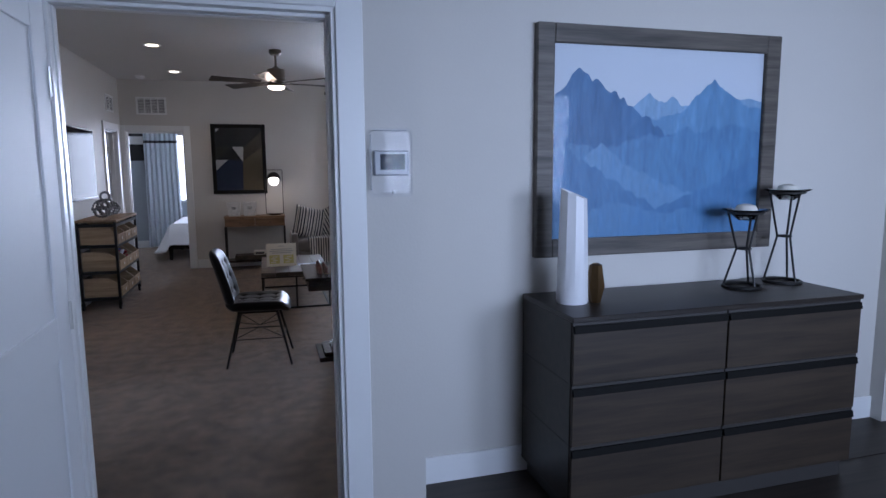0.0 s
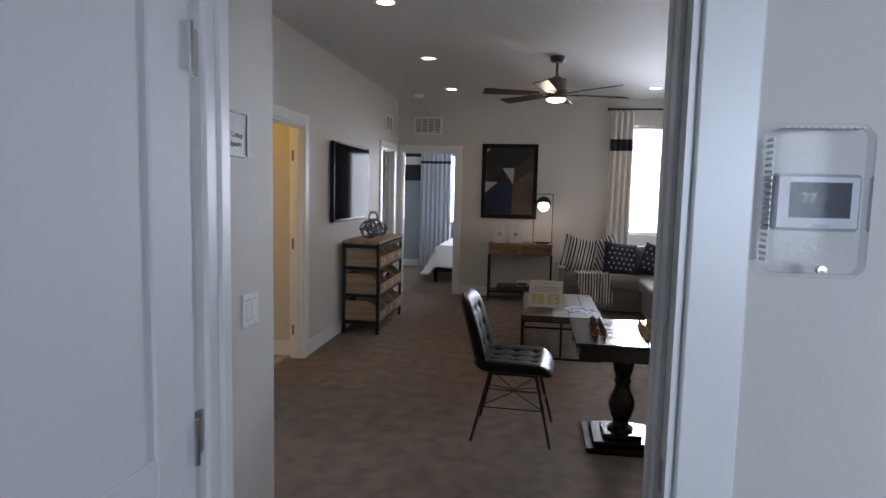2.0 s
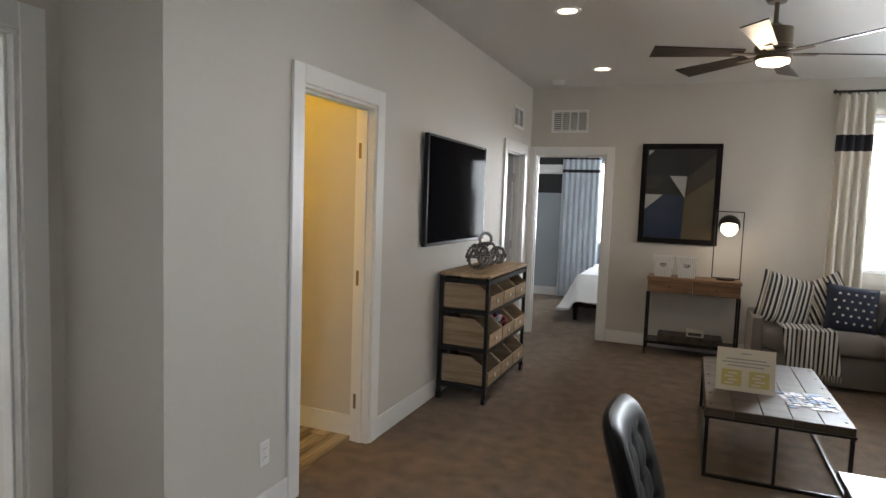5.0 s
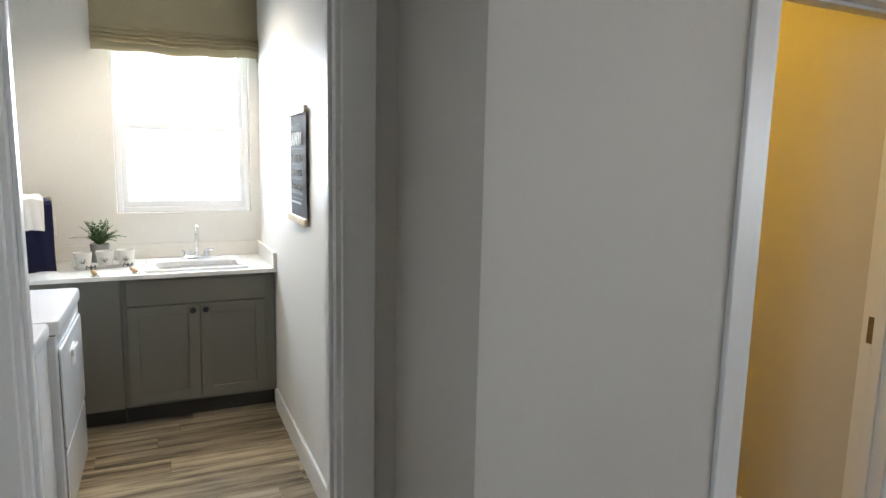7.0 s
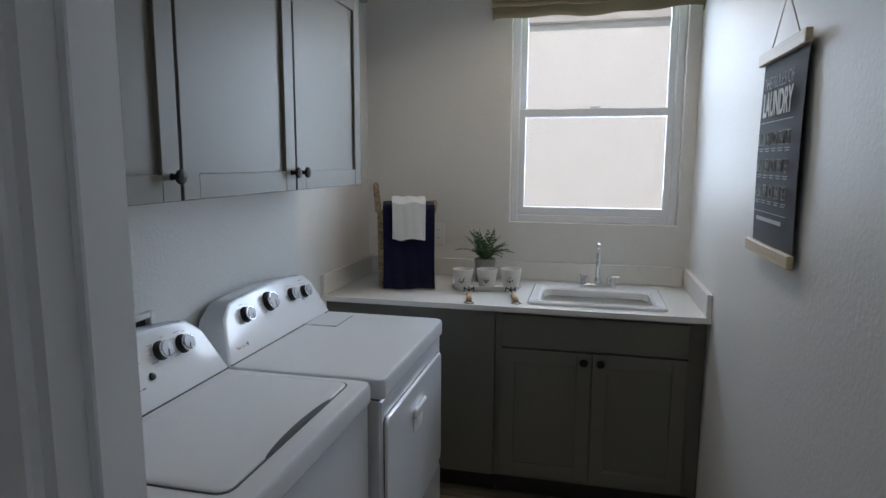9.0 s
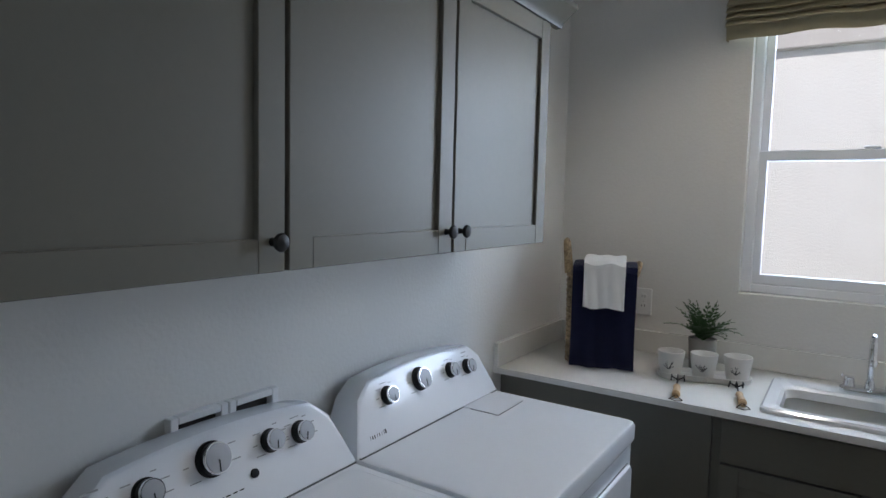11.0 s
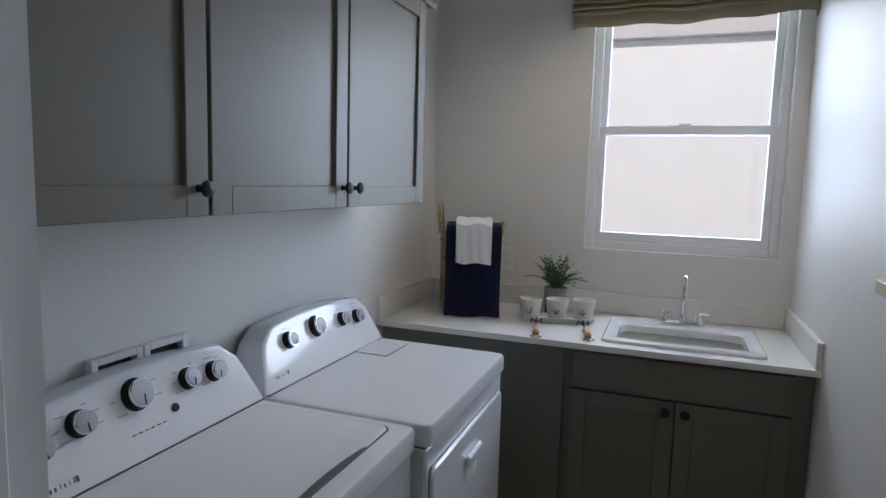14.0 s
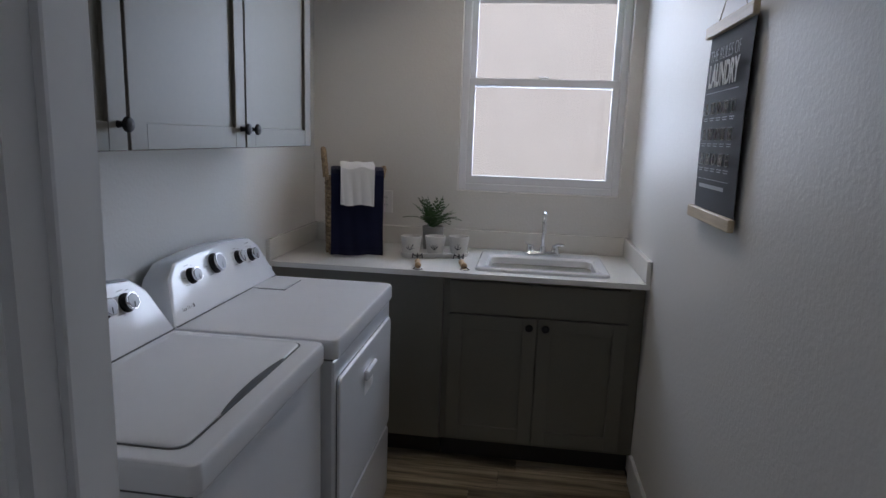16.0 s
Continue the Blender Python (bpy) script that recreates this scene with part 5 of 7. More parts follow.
M["stripe_c"] = striped("striped_popcorn_card", (0.7, 0.68, 0.64), [(0, (0.82, 0.81, 0.79)), (0.82, (0.10, 0.10, 0.11))], 0, 0.0165, 0.6)


def rounded_box(bm, x0, x1, y0, y1, z0, z1, r, puff=0.0, seed=0, nx=10, ny=10):
    """A soft cushion block: rounded edges, puffed faces, a little sag."""
    b2 = bmnew()
    bmesh.ops.create_cube(b2, size=2.0)
    bmesh.ops.subdivide_edges(b2, edges=b2.edges[:], cuts=7, use_grid_fill=True)
    cx, cy, cz = (x0 + x1) / 2, (y0 + y1) / 2, (z0 + z1) / 2
    hx2, hy2, hz2 = (x1 - x0) / 2, (y1 - y0) / 2, (z1 - z0) / 2
    for v in b2.verts:
        u = v.co.copy()
        p = Vector((u.x * hx2, u.y * hy2, u.z * hz2))
        q = Vector([max(-h + r, min(h - r, c)) for c, h in zip(p, (hx2, hy2, hz2))])
        d = p - q
        if d.length > 1e-6:
            p = q + d.normalized() * r
        e = (1 - u.x ** 2) * (1 - u.y ** 2)
        p.z += puff * e * (1 if u.z > 0 else -0.3)
        p.x += puff * 0.35 * (1 - u.z ** 2) * (1 - u.y ** 2) * u.x
        p.y += puff * 0.35 * (1 - u.z ** 2) * (1 - u.x ** 2) * u.y
        w = noise.noise(Vector((p.x * 5 + seed, p.y * 5, p.z * 5)))
        p += Vector((0, 0, 0.006 * w)) if puff else Vector()
        v.co = Vector((cx, cy, cz)) + p
    me = bpy.data.meshes.new("tmp")
    b2.to_mesh(me)
    b2.free()
    bm.from_mesh(me)
    bpy.data.meshes.remove(me)
    return bm


def pillow_mesh(w, h, t, seed=0):
    """A scatter cushion standing in the local x, z plane, thick along y, with pinched corners."""
    bm = bmnew()
    n = 14
    for s in (-1, 1):
        def f(u, v, s=s):
            a, b = 2 * u - 1, 2 * v - 1
            pin = 1 - 0.07 * (1 - abs(a) ** 3) * 0 - 0.06 * (b * b) * (1 - a * a) 
            pin2 = 1 - 0.06 * (a * a) * (1 - b * b)
            e = max(0.0, (1 - a ** 4) * (1 - b ** 4)) ** 0.55
            wv = 0.008 * noise.noise(Vector((a * 2 + seed, b * 2, s)))
            return Vector((a * w / 2 * (1 - 0.05 * (1 - b * b)), s * (t / 2 * e + wv * e), b * h / 2 * (1 - 0.05 * (1 - a * a))))
        sheet(bm, n, n, f)
    bmesh.ops.remove_doubles(bm, verts=bm.verts[:], dist=0.0005)
    return bm


def pillow(label, m, w, h, t, material, seed=0, print_kind=""):
    th = thing("throw_pillow", label, "pillow", pose(0.06, -0.06, 0) @ m, "pillows on the sofa")
    part("cover", pillow_mesh(w, h, t, seed), material, th)
    y = -t / 2 - 0.006
    if print_kind == "dots":
        for i in range(-3, 4):
            for j in range(-3, 4):
                x, z = i * 0.062 + (0.031 if j % 2 else 0), j * 0.062
                if abs(x) < w * 0.42 and abs(z) < h * 0.42:
                    a, b = 2 * x / w, 2 * z / h
                    yy = -t / 2 * max(0, (1 - a ** 4) * (1 - b ** 4)) ** 0.55 - 0.004
                    part("dot", box(bmnew(), x - 0.008, x + 0.008, yy - 0.004, yy + 0.006, z - 0.008, z + 0.008), M["cotton"], th)
    elif print_kind in ("eject", "pause"):
        bm = bmnew()
        R = w * 0.34
        tube(bm, [(R * math.cos(a), -t / 2 * max(0, (1 - (2 * R * math.cos(a) / w) ** 4) * (1 - (2 * R * math.sin(a) / h) ** 4)) ** 0.55 - 0.004, R * math.sin(a)) for a in [2 * math.pi * i / 32 for i in range(32)]], 0.006, 5, True)
        if print_kind == "eject":
            for z in (-0.07, 0.01):
                prism(bm, [(-0.055, z), (0.055, z), (0.0, z + 0.07)], 1, y - 0.002, y + 0.01)
        else:
            for x in (-0.035, 0.035):
                box(bm, x - 0.014, x + 0.014, y - 0.002, y + 0.012, -0.08, 0.08, 0.002)
        part("print", bm, M["stripe_black"], th, "black printed media symbol")
    return th


# sectional sofa along the far wall and the half wall
sofa = thing("sectional_sofa", "light grey linen corner sofa with loose cushions", "sofa", pose(0.06, -0.06, 0))
SX, SFY = 1.42, 8.78     # inner faces of the two runs
def sbox(name, x0, x1, y0, y1, z0, z1, r=0.03, puff=0.0, seed=0):
    return part(name, rounded_box(bmnew(), x0, x1, y0, y1, z0, z1, r, puff, seed), M["sofa"], sofa)
sbox("base", 0.50, 2.38, SFY, 9.42, 0.03, 0.30, 0.02)
sbox("base", SX, 2.38, 5.72, SFY, 0.03, 0.30, 0.02)
sbox("seat_cushion", 0.49, SX, SFY - 0.03, 9.22, 0.29, 0.47, 0.05, 0.025, 1)
sbox("seat_cushion", SX - 0.04, 2.12, 7.72, SFY + 0.4, 0.29, 0.47, 0.05, 0.025, 2)
sbox("seat_cushion", SX - 0.04, 2.12, 6.72, 7.71, 0.29, 0.47, 0.05, 0.03, 3)
sbox("seat_cushion", SX - 0.05, 2.12, 5.70, 6.71, 0.29, 0.47, 0.05, 0.03, 4)
sbox("back_frame", 0.50, 2.38, 9.30, 9.42, 0.28, 0.66, 0.03)
sbox("back_frame", 2.24, 2.38, 5.72, 9.30, 0.28, 0.66, 0.03)
for x in (1.02, 1.62):
    c = sbox("back_cushion", x - 0.3, x + 0.3, 9.10, 9.30, 0.44, 0.80, 0.07, 0.03, x)
for i, y in enumerate((8.25, 7.2, 6.15)):
    bm = bmnew()
    rounded_box(bm, -0.10, 0.10, -0.48, 0.48, 0.0, 0.42, 0.08, 0.04, i)
    bm.transform(pose(2.13, y, 0.45, 0, 14, 0))
    part("back_cushion", bm, M["sofa"], sofa)
sbox("arm", 0.40, 0.50, SFY, 9.42, 0.03, 0.56, 0.03)
for x, y in ((0.5, 8.86), (0.5, 9.34), (1.5, 5.8), (2.3, 5.8), (2.3, 9.3)):
    part("foot", rod(bmnew(), (x, y, 0), (x, y, 0.035), 0.025, n=10), M["dark_wood"], sofa)

pillow("cream, tan and navy striped cushion on the corner sofa", pose(0.68, 9.04, 0.69, -14, 14, 8), 0.46, 0.46, 0.15, M["stripe_a"], 1)
pillow("striped cushion leaning behind the dotted pillows", pose(0.98, 9.10, 0.69, -12, -26, -4), 0.44, 0.44, 0.14, M["stripe_a"], 2)
pillow("navy cushion with small white dots", pose(1.17, 8.99, 0.66, -14, 6, 10), 0.42, 0.42, 0.15, M["pillow_navy"], 3, "dots")
pillow("navy cushion with small white dots", pose(1.62, 8.96, 0.65, -14, 16, -10), 0.40, 0.40, 0.15, M["pillow_navy"], 4, "dots")
pillow("striped cushion in the sofa's corner", pose(1.90, 8.98, 0.68, -12, 24, -30), 0.46, 0.46, 0.15, M["stripe_a"], 5)
pillow("cream cushion with two black triangles in a ring", pose(1.93, 8.70, 0.635, -16, 0, -22), 0.42, 0.36, 0.14, M["cotton"], 6, "eject")
pillow("cream cushion with two black bars in a ring", pose(1.92, 6.74, 0.65, -18, 0, -40), 0.37, 0.34, 0.14, M["cotton"], 7, "pause")
pillow("navy cushion with small white dots", pose(1.88, 6.43, 0.61, -22, 38, -52), 0.40, 0.40, 0.15, M["pillow_navy"], 8, "dots")
pillow("striped cushion heaped with the throw pillows", pose(1.96, 6.12, 0.64, -30, 28, -50), 0.48, 0.48, 0.19, M["stripe_a"], 9)
pillow("striped cushion at the end of the sofa", pose(2.02, 5.90, 0.66, -26, -20, -64), 0.50, 0.48, 0.19, M["stripe_a"], 10)

# throw over the seat's front edge
def throw_f(u, v):
    y0 = 8.745
    s = u * 0.72
    x = 0.79 + (v - 0.5) * 0.40 + 0.08 * u
    if s < 0.36:
        return Vector((x, 9.08 - s, 0.505 + 0.006 * math.sin(v * 25 + u * 5)))
    return Vector((x + 0.03 * (s - 0.36), y0 - 0.035 - 0.012 * math.sin(v * 19) - 0.02 * (s - 0.36), 0.50 - (s - 0.36)))
th = thing("throw_blanket", "navy and cream striped throw hanging over the sofa seat", "blanket", pose(0.06, -0.06, 0))
part("cloth", sheet(bmnew(), 40, 18, throw_f, 0.006), M["stripe_b"], th)
bm = bmnew()
for i in range(19):
    p = throw_f(1.0, i / 18)
    rod(bm, p, p + Vector((0.004 * math.sin(i * 3), -0.004, -0.055)), 0.003, 0.0015, 5)
part("fringe", bm, M["cotton"], th, "cream fringe")


# chairs
def bucket_chair(label, m):
    """A tufted leather side chair on splayed metal legs; local +x is the way it faces."""
    th = thing("side_chair", label, "chair", m, "chairs at the games table")
    sw, sd = 0.49, 0.48
    def puff(place, half):
        """A padded shell: place(u, v, off) on both sides of a middle surface, closed by rounded rims, with tufted dips."""
        bm = bmnew()
        for s in (-1, 1):
            def f(u, v, s=s):
                a, b = 2 * u - 1, 2 * v - 1
                k = max(abs(a), abs(b), 1e-6)
                q = (abs(a) ** 5 + abs(b) ** 5) ** 0.2
                a, b = a * k / max(q, 1e-6), b * k / max(q, 1e-6)
                e = max(0.0, 1 - k ** 7) ** 0.5
                t = 0.0
                for c in (-0.5, 0.0, 0.5):
                    for d in (-0.5, 0.0, 0.5):
                        t += math.exp(-(((a - c) / 0.09) ** 2 + ((b - d) / 0.09) ** 2))
                        t += 0.35 * math.exp(-((a - c) / 0.035) ** 2) * (abs(b) < 0.6) / 3 + 0.35 * math.exp(-((b - d) / 0.035) ** 2) * (abs(a) < 0.6) / 3
                return place(a, b, s * half * e * (1 - (0.27 * t if s > 0 else 0.0)))
            sheet(bm, 44, 44, f)
        bmesh.ops.remove_doubles(bm, verts=bm.verts[:], dist=0.0004)
        return bm
    def seat_at(a, b, off):
        z = 0.445 + 0.03 * abs(b) ** 3 - 0.03 * max(0, a - 0.7) / 0.3 + 0.02 * max(0, -0.75 - a) / 0.25
        return Vector((sd / 2 * a, sw / 2 * b * (1 - 0.05 * (1 - a)), z + off))
    part("seat", puff(seat_at, 0.042), M["leather"], th)
    def back_at(a, b, off):
        v = (b + 1) / 2
        x = -sd / 2 + 0.035 - 0.085 * v - 0.03 * v * v + 0.05 * abs(a) ** 2.5 * (1 - 0.4 * v)
        return Vector((x + off, 0.232 * a * (1 - 0.12 * v), 0.445 + 0.43 * v))
    part("backrest", puff(back_at, 0.036), M["leather"], th)
    for sx, sy in ((1, 1), (1, -1), (-1, 1), (-1, -1)):
        bm = bmnew()
        rod(bm, (sx * 0.135, sy * 0.125, 0.415), (sx * 0.235, sy * 0.215, 0.0), 0.0115, 0.008, 10)
        part("leg", bm, M["black"], th)
    bm = bmnew()
    for (a, b) in (((1, 1), (-1, -1)), ((1, -1), (-1, 1))):
        tube(bm, [(a[0] * 0.19, a[1] * 0.172, 0.205), (0, 0, 0.255), (b[0] * 0.19, b[1] * 0.172, 0.205)], 0.0035, 6)
        tube(bm, [(a[0] * 0.155, a[1] * 0.14, 0.335), (0, 0, 0.27), (b[0] * 0.155, b[1] * 0.14, 0.335)], 0.0035, 6)
    for a, b in (((1, 1), (1, -1)), ((-1, 1), (-1, -1)), ((1, 1), (-1, 1)), ((1, -1), (-1, -1))):
        tube(bm, [(a[0] * 0.19, a[1] * 0.172, 0.205), (b[0] * 0.19, b[1] * 0.172, 0.205)], 0.0035, 6)
    part("brace", bm, M["black"], th, "thin crossed wire braces")
    part("under_frame", box(bmnew(), -0.15, 0.15, -0.14, 0.14, 0.395, 0.418, 0.004), M["black"], th)
    return th


ch = bucket_chair("black tufted leather chair with splayed metal legs", pose(0.055, 4.725, 0, 0, 0, -3))
copy_thing(ch, pose(1.27, 4.75, 0, 0, 0, 176))

# games table with chessmen
TZ, TX0, TX1, TY0, TY1 = 0.69, 0.39, 0.965, 4.29, 4.99
tb = thing("games_table", "espresso wood pedestal games table with an inlaid chessboard", "table", pose(0, 0, 0))
part("tabletop", box(bmnew(), TX0, TX1, TY0, TY1, TZ - 0.022, TZ, 0.005), M["dark_wood"], tb)
part("apron", box(bmnew(), TX0 + 0.02, TX1 - 0.02, TY0 + 0.02, TY1 - 0.02, TZ - 0.10, TZ - 0.022, 0.003), M["dark_wood"], tb)
cx, cy = 0.70, 4.69
part("pedestal", lathe(bmnew(), [(0.075, 0.085), (0.075, 0.10), (0.05, 0.115), (0.045, 0.14), (0.06, 0.17), (0.075, 0.215), (0.078, 0.25), (0.066, 0.29), (0.046, 0.33), (0.042, 0.36), (0.05, 0.375), (0.05, 0.385), (0.042, 0.40), (0.055, 0.44), (0.062, 0.48), (0.055, 0.52), (0.045, 0.545), (0.07, 0.56), (0.085, 0.575), (0.085, 0.592)], 28, pose(cx, cy, 0)), M["dark_wood"], tb)
for h0, h1, s in ((0, 0.035, 0.215), (0.035, 0.06, 0.17), (0.06, 0.086, 0.11)):
    part("plinth", box(bmnew(), cx - s, cx + s, cy - s, cy + s, h0, h1, 0.006), M["dark_wood"], tb)
bd0x, bd0y, sq = 0.49, 4.455, 0.047
lt, dk = mat("maple_square", (0.40, 0.27, 0.15), 0.2, vary=0.1, coat=0.3), mat("walnut_square", (0.06, 0.03, 0.02), 0.2, vary=0.1, coat=0.3)
for i in range(8):
    for j in range(8):
        part("square", box(bmnew(), bd0x + i * sq, bd0x + (i + 1) * sq - 0.0005, bd0y + j * sq, bd0y + (j + 1) * sq - 0.0005, TZ, TZ + 0.0015), lt if (i + j) % 2 else dk, tb)
part("drawer_knob", lathe(bmnew(), [(0.006, 0), (0.006, 0.012), (0.012, 0.018), (0.0, 0.025)], 12, pose(TX0 + 0.02, 4.64, TZ - 0.06, 0, -90, 0)), M["black"], tb)
PAWN = [(0.0125, 0), (0.0125, 0.004), (0.009, 0.008), (0.005, 0.02), (0.0045, 0.026), (0.0075, 0.03), (0.0085, 0.036), (0.006, 0.042), (0, 0.044)]
KING = [(0.015, 0), (0.015, 0.005), (0.011, 0.01), (0.0065, 0.03), (0.006, 0.045), (0.010, 0.05), (0.0105, 0.062), (0.006, 0.068), (0.003, 0.076), (0, 0.078)]
ROOK = [(0.014, 0), (0.014, 0.005), (0.010, 0.01), (0.008, 0.03), (0.011, 0.036), (0.011, 0.046), (0.007, 0.046), (0.007, 0.04), (0, 0.04)]
cm = {0: mat("red_mahogany_chessman", (0.10, 0.025, 0.012), 0.3, vary=0.1, coat=0.3), 1: mat("boxwood_chessman", (0.45, 0.27, 0.09), 0.3, vary=0.1, coat=0.3)}
for side in (0, 1):
    for r in (0, 1):
        col = (0, 1)[r] if side == 0 else (7, 6)[r]
        protos = {}
        for j in range(8):
            kind = "pawn" if r == 1 else ("rook", "bishop", "bishop", "king", "king", "bishop", "bishop", "rook")[j]
            prof = {"pawn": PAWN, "rook": ROOK, "king": KING, "bishop": [(a * 0.95, b * 0.82) for a, b in KING]}[kind]
            if kind not in protos:
                protos[kind] = finish(lathe(bmnew(), prof, 14), "chessman", cm[side])
            o2 = new("chessman", protos[kind])
            o2.matrix_world = pose(bd0x + (col + 0.5) * sq, bd0y + (j + 0.5) * sq, TZ + 0.0017)
            tagged(o2, "reddish dark wooden chessman on the board" if side == 0 else "pale boxwood chessman on the board", "chess piece", "chessmen")

# coffee table
CX0, CX1, CY0, CY1, CZ = 0.06, 0.77, 6.43, 7.69, 0.395
ct = thing("coffee_table", "weathered plank coffee table on a thin black metal frame", "coffee table")
for i in range(5):
    a = CX0 + (CX1 - CX0) * i / 5
    part("plank", box(bmnew(), a + 0.001, a + (CX1 - CX0) / 5 - 0.001, CY0, CY1, CZ - 0.045, CZ, 0.003), M["plank_top"], ct)
part("edge_band", box(bmnew(), CX0 - 0.004, CX1 + 0.004, CY0 - 0.004, CY1 + 0.004, CZ - 0.058, CZ - 0.046), M["black"], ct)
for x in (CX0 + 0.012, CX1 - 0.012):
    for y in (CY0 + 0.012, CY1 - 0.012):
        part("leg", box(bmnew(), x - 0.01, x + 0.01, y - 0.01, y + 0.01, 0, CZ - 0.058, 0.002), M["black"], ct)
    part("foot_rail", box(bmnew(), x - 0.01, x + 0.01, CY0 + 0.022, CY1 - 0.022, 0.0, 0.02, 0.002), M["black"], ct)
for y in (CY0 + 0.012, CY1 - 0.012):
    part("foot_rail", box(bmnew(), CX0 + 0.022, CX1 - 0.022, y - 0.01, y + 0.01, 0.0, 0.02, 0.002), M["black"], ct)
part("centre_leg", box(bmnew(), (CX0 + CX1) / 2 - 0.008, (CX0 + CX1) / 2 + 0.008, CY0 + 0.004, CY0 + 0.02, 0.02, CZ - 0.058), M["black"], ct)
for i in range(6):
    for x in (CX0 + 0.03, CX1 - 0.03):
        part("nail_head", lathe(bmnew(), [(0.009, 0), (0.007, 0.003), (0, 0.004)], 10, pose(x, CY0 + 0.08 + i * 0.22, CZ)), M["black"], ct)

# lettered card and jigsaw on the coffee table
th = thing("counter_card", "cream printed card in a clear stand with two yellow panels", "card", pose(0.28, 6.83, CZ, 0, 0, 0))
bm = bmnew()
box(bm, -0.16, 0.16, -0.0015, 0.0015, 0, 0.255, 0.0008)
bm.transform(pose(0, 0, 0.004, -14, 0, 0))
card = part("card", bm, M["paper"], th)
for x in (-0.075, 0.075):
    bm = bmnew()
    box(bm, x - 0.055, x + 0.055, -0.0032, -0.0018, 0.03, 0.125)
    bm.transform(pose(0, 0, 0.004, -14, 0, 0))
    q = part("panel", bm, mat("yellow_print", (0.50, 0.45, 0.17), 0.6), card, "olive yellow printed panel")
    for k in range(4):
        bm = bmnew()
        box(bm, x - 0.04 + 0.02 * (k % 2), x + 0.01 + 0.02 * (k % 2), -0.004, -0.0033, 0.04 + 0.02 * k, 0.05 + 0.02 * k)
        bm.transform(pose(0, 0, 0.004, -14, 0, 0))
        part("drawing", bm, M["paper"], q)
for k, (w2, z) in enumerate(((0.06, 0.225), (0.22, 0.19), (0.26, 0.17), (0.20, 0.15))):
    bm = bmnew()
    box(bm, -w2 / 2, w2 / 2, -0.0032, -0.0018, z - 0.004, z + 0.004)
    bm.transform(pose(0, 0, 0.004, -14, 0, 0))
    part("text_bar", bm, M["ink_pale"], card)
part("easel", box(bmnew(), -0.05, 0.05, 0.06, 0.064, 0, 0.16), M["paper"], th)
th = thing("jigsaw_puzzle", "half-done blue and white jigsaw puzzle", "puzzle", pose(0.60, 6.83, CZ, 0, 0, 8))
rnd = random.Random(9)
pz = [mat("puzzle_blue", (0.08, 0.14, 0.28), 0.5, vary=0.3), mat("puzzle_white", (0.6, 0.62, 0.66), 0.5, vary=0.1), mat("puzzle_grey", (0.2, 0.22, 0.26), 0.5, vary=0.2)]
for i in range(7):
    for j in range(8):
        if rnd.random() < 0.8:
            m2 = pose(-0.11 + i * 0.036 + rnd.uniform(-0.004, 0.004), -0.15 + j * 0.04 + rnd.uniform(-0.004, 0.004), 0.001, 0, 0, rnd.uniform(-15, 15))
            bm = box(bmnew(), -0.016, 0.016, -0.018, 0.018, 0, 0.003)
            bm.transform(m2)
            part("piece", bm, pz[rnd.randrange(3)], th)

# console table, popcorn boxes, lamp, box of games
KX0, KX1, KY0, KY1, KZ = -0.458, 0.405, 9.24, 9.58, 0.787
kt = thing("console_table", "rust-brown wooden console on thin black metal legs", "console table")
part("top", box(bmnew(), KX0, KX1, KY0, KY1, KZ - 0.03, KZ, 0.004), M["rust_wood"], kt)
for a, b in ((KX0 + 0.01, (KX0 + KX1) / 2 - 0.003), ((KX0 + KX1) / 2 + 0.003, KX1 - 0.01)):
    d = part("drawer", box(bmnew(), a, b, KY0 + 0.005, KY1 - 0.01, KZ - 0.15, KZ - 0.032, 0.003), M["rust_wood"], kt)
    part("pull", rod(bmnew(), ((a + b) / 2, KY0 + 0.005, KZ - 0.09), ((a + b) / 2, KY0 - 0.014, KZ - 0.09), 0.008, n=10), M["black"], d, "small black pull")
for x in (KX0 + 0.012, KX1 - 0.012):
    for y in (KY0 + 0.014, KY1 - 0.014):
        part("leg", box(bmnew(), x - 0.01, x + 0.01, y - 0.01, y + 0.01, 0, KZ - 0.15, 0.002), M["black"], kt)
part("shelf", box(bmnew(), KX0 + 0.022, KX1 - 0.022, KY0 + 0.01, KY1 - 0.01, 0.11, 0.135, 0.003), M["dark_wood"], kt, "dark lower shelf")
for i, x in enumerate((-0.315, -0.095)):
    th = thing("popcorn_box", "black and white striped popcorn box with a printed badge", "popcorn box", pose(x, 9.38, KZ), "popcorn boxes")
    bm = bmnew()
    loft_rings(bm, [[(sx * (0.075 + 0.026 * t), sy * (0.055 + 0.012 * t), 0.205 * t) for sx, sy in ((-1, -1), (1, -1), (1, 1), (-1, 1))] for t in (0, 1)], False)
    part("side", bm, M["stripe_c"], th)
    bm = bmnew()
    prism(bm, [(0.055 * math.cos(a), 0.115 + 0.04 * math.sin(a)) for a in [2 * math.pi * k / 24 for k in range(24)]], 1, -0.0665, -0.0655)
    part("badge", bm, M["print_white"], th, "white oval badge")
    bm = bmnew()
    for k, w2 in enumerate((0.02, 0.036, 0.03)):
        box(bm, -w2, w2, -0.0675, -0.0668, 0.10 + k * 0.014, 0.108 + k * 0.014)
    part("print", bm, M["ink"], th)
    part("bottom", box(bmnew(), -0.074, 0.074, -0.054, 0.054, 0, 0.003), M["print_white"], th)
lp = thing("table_lamp", "lit dark metal dome lamp hung in a thin square frame", "lamp", pose(0.264, 9.42, KZ))
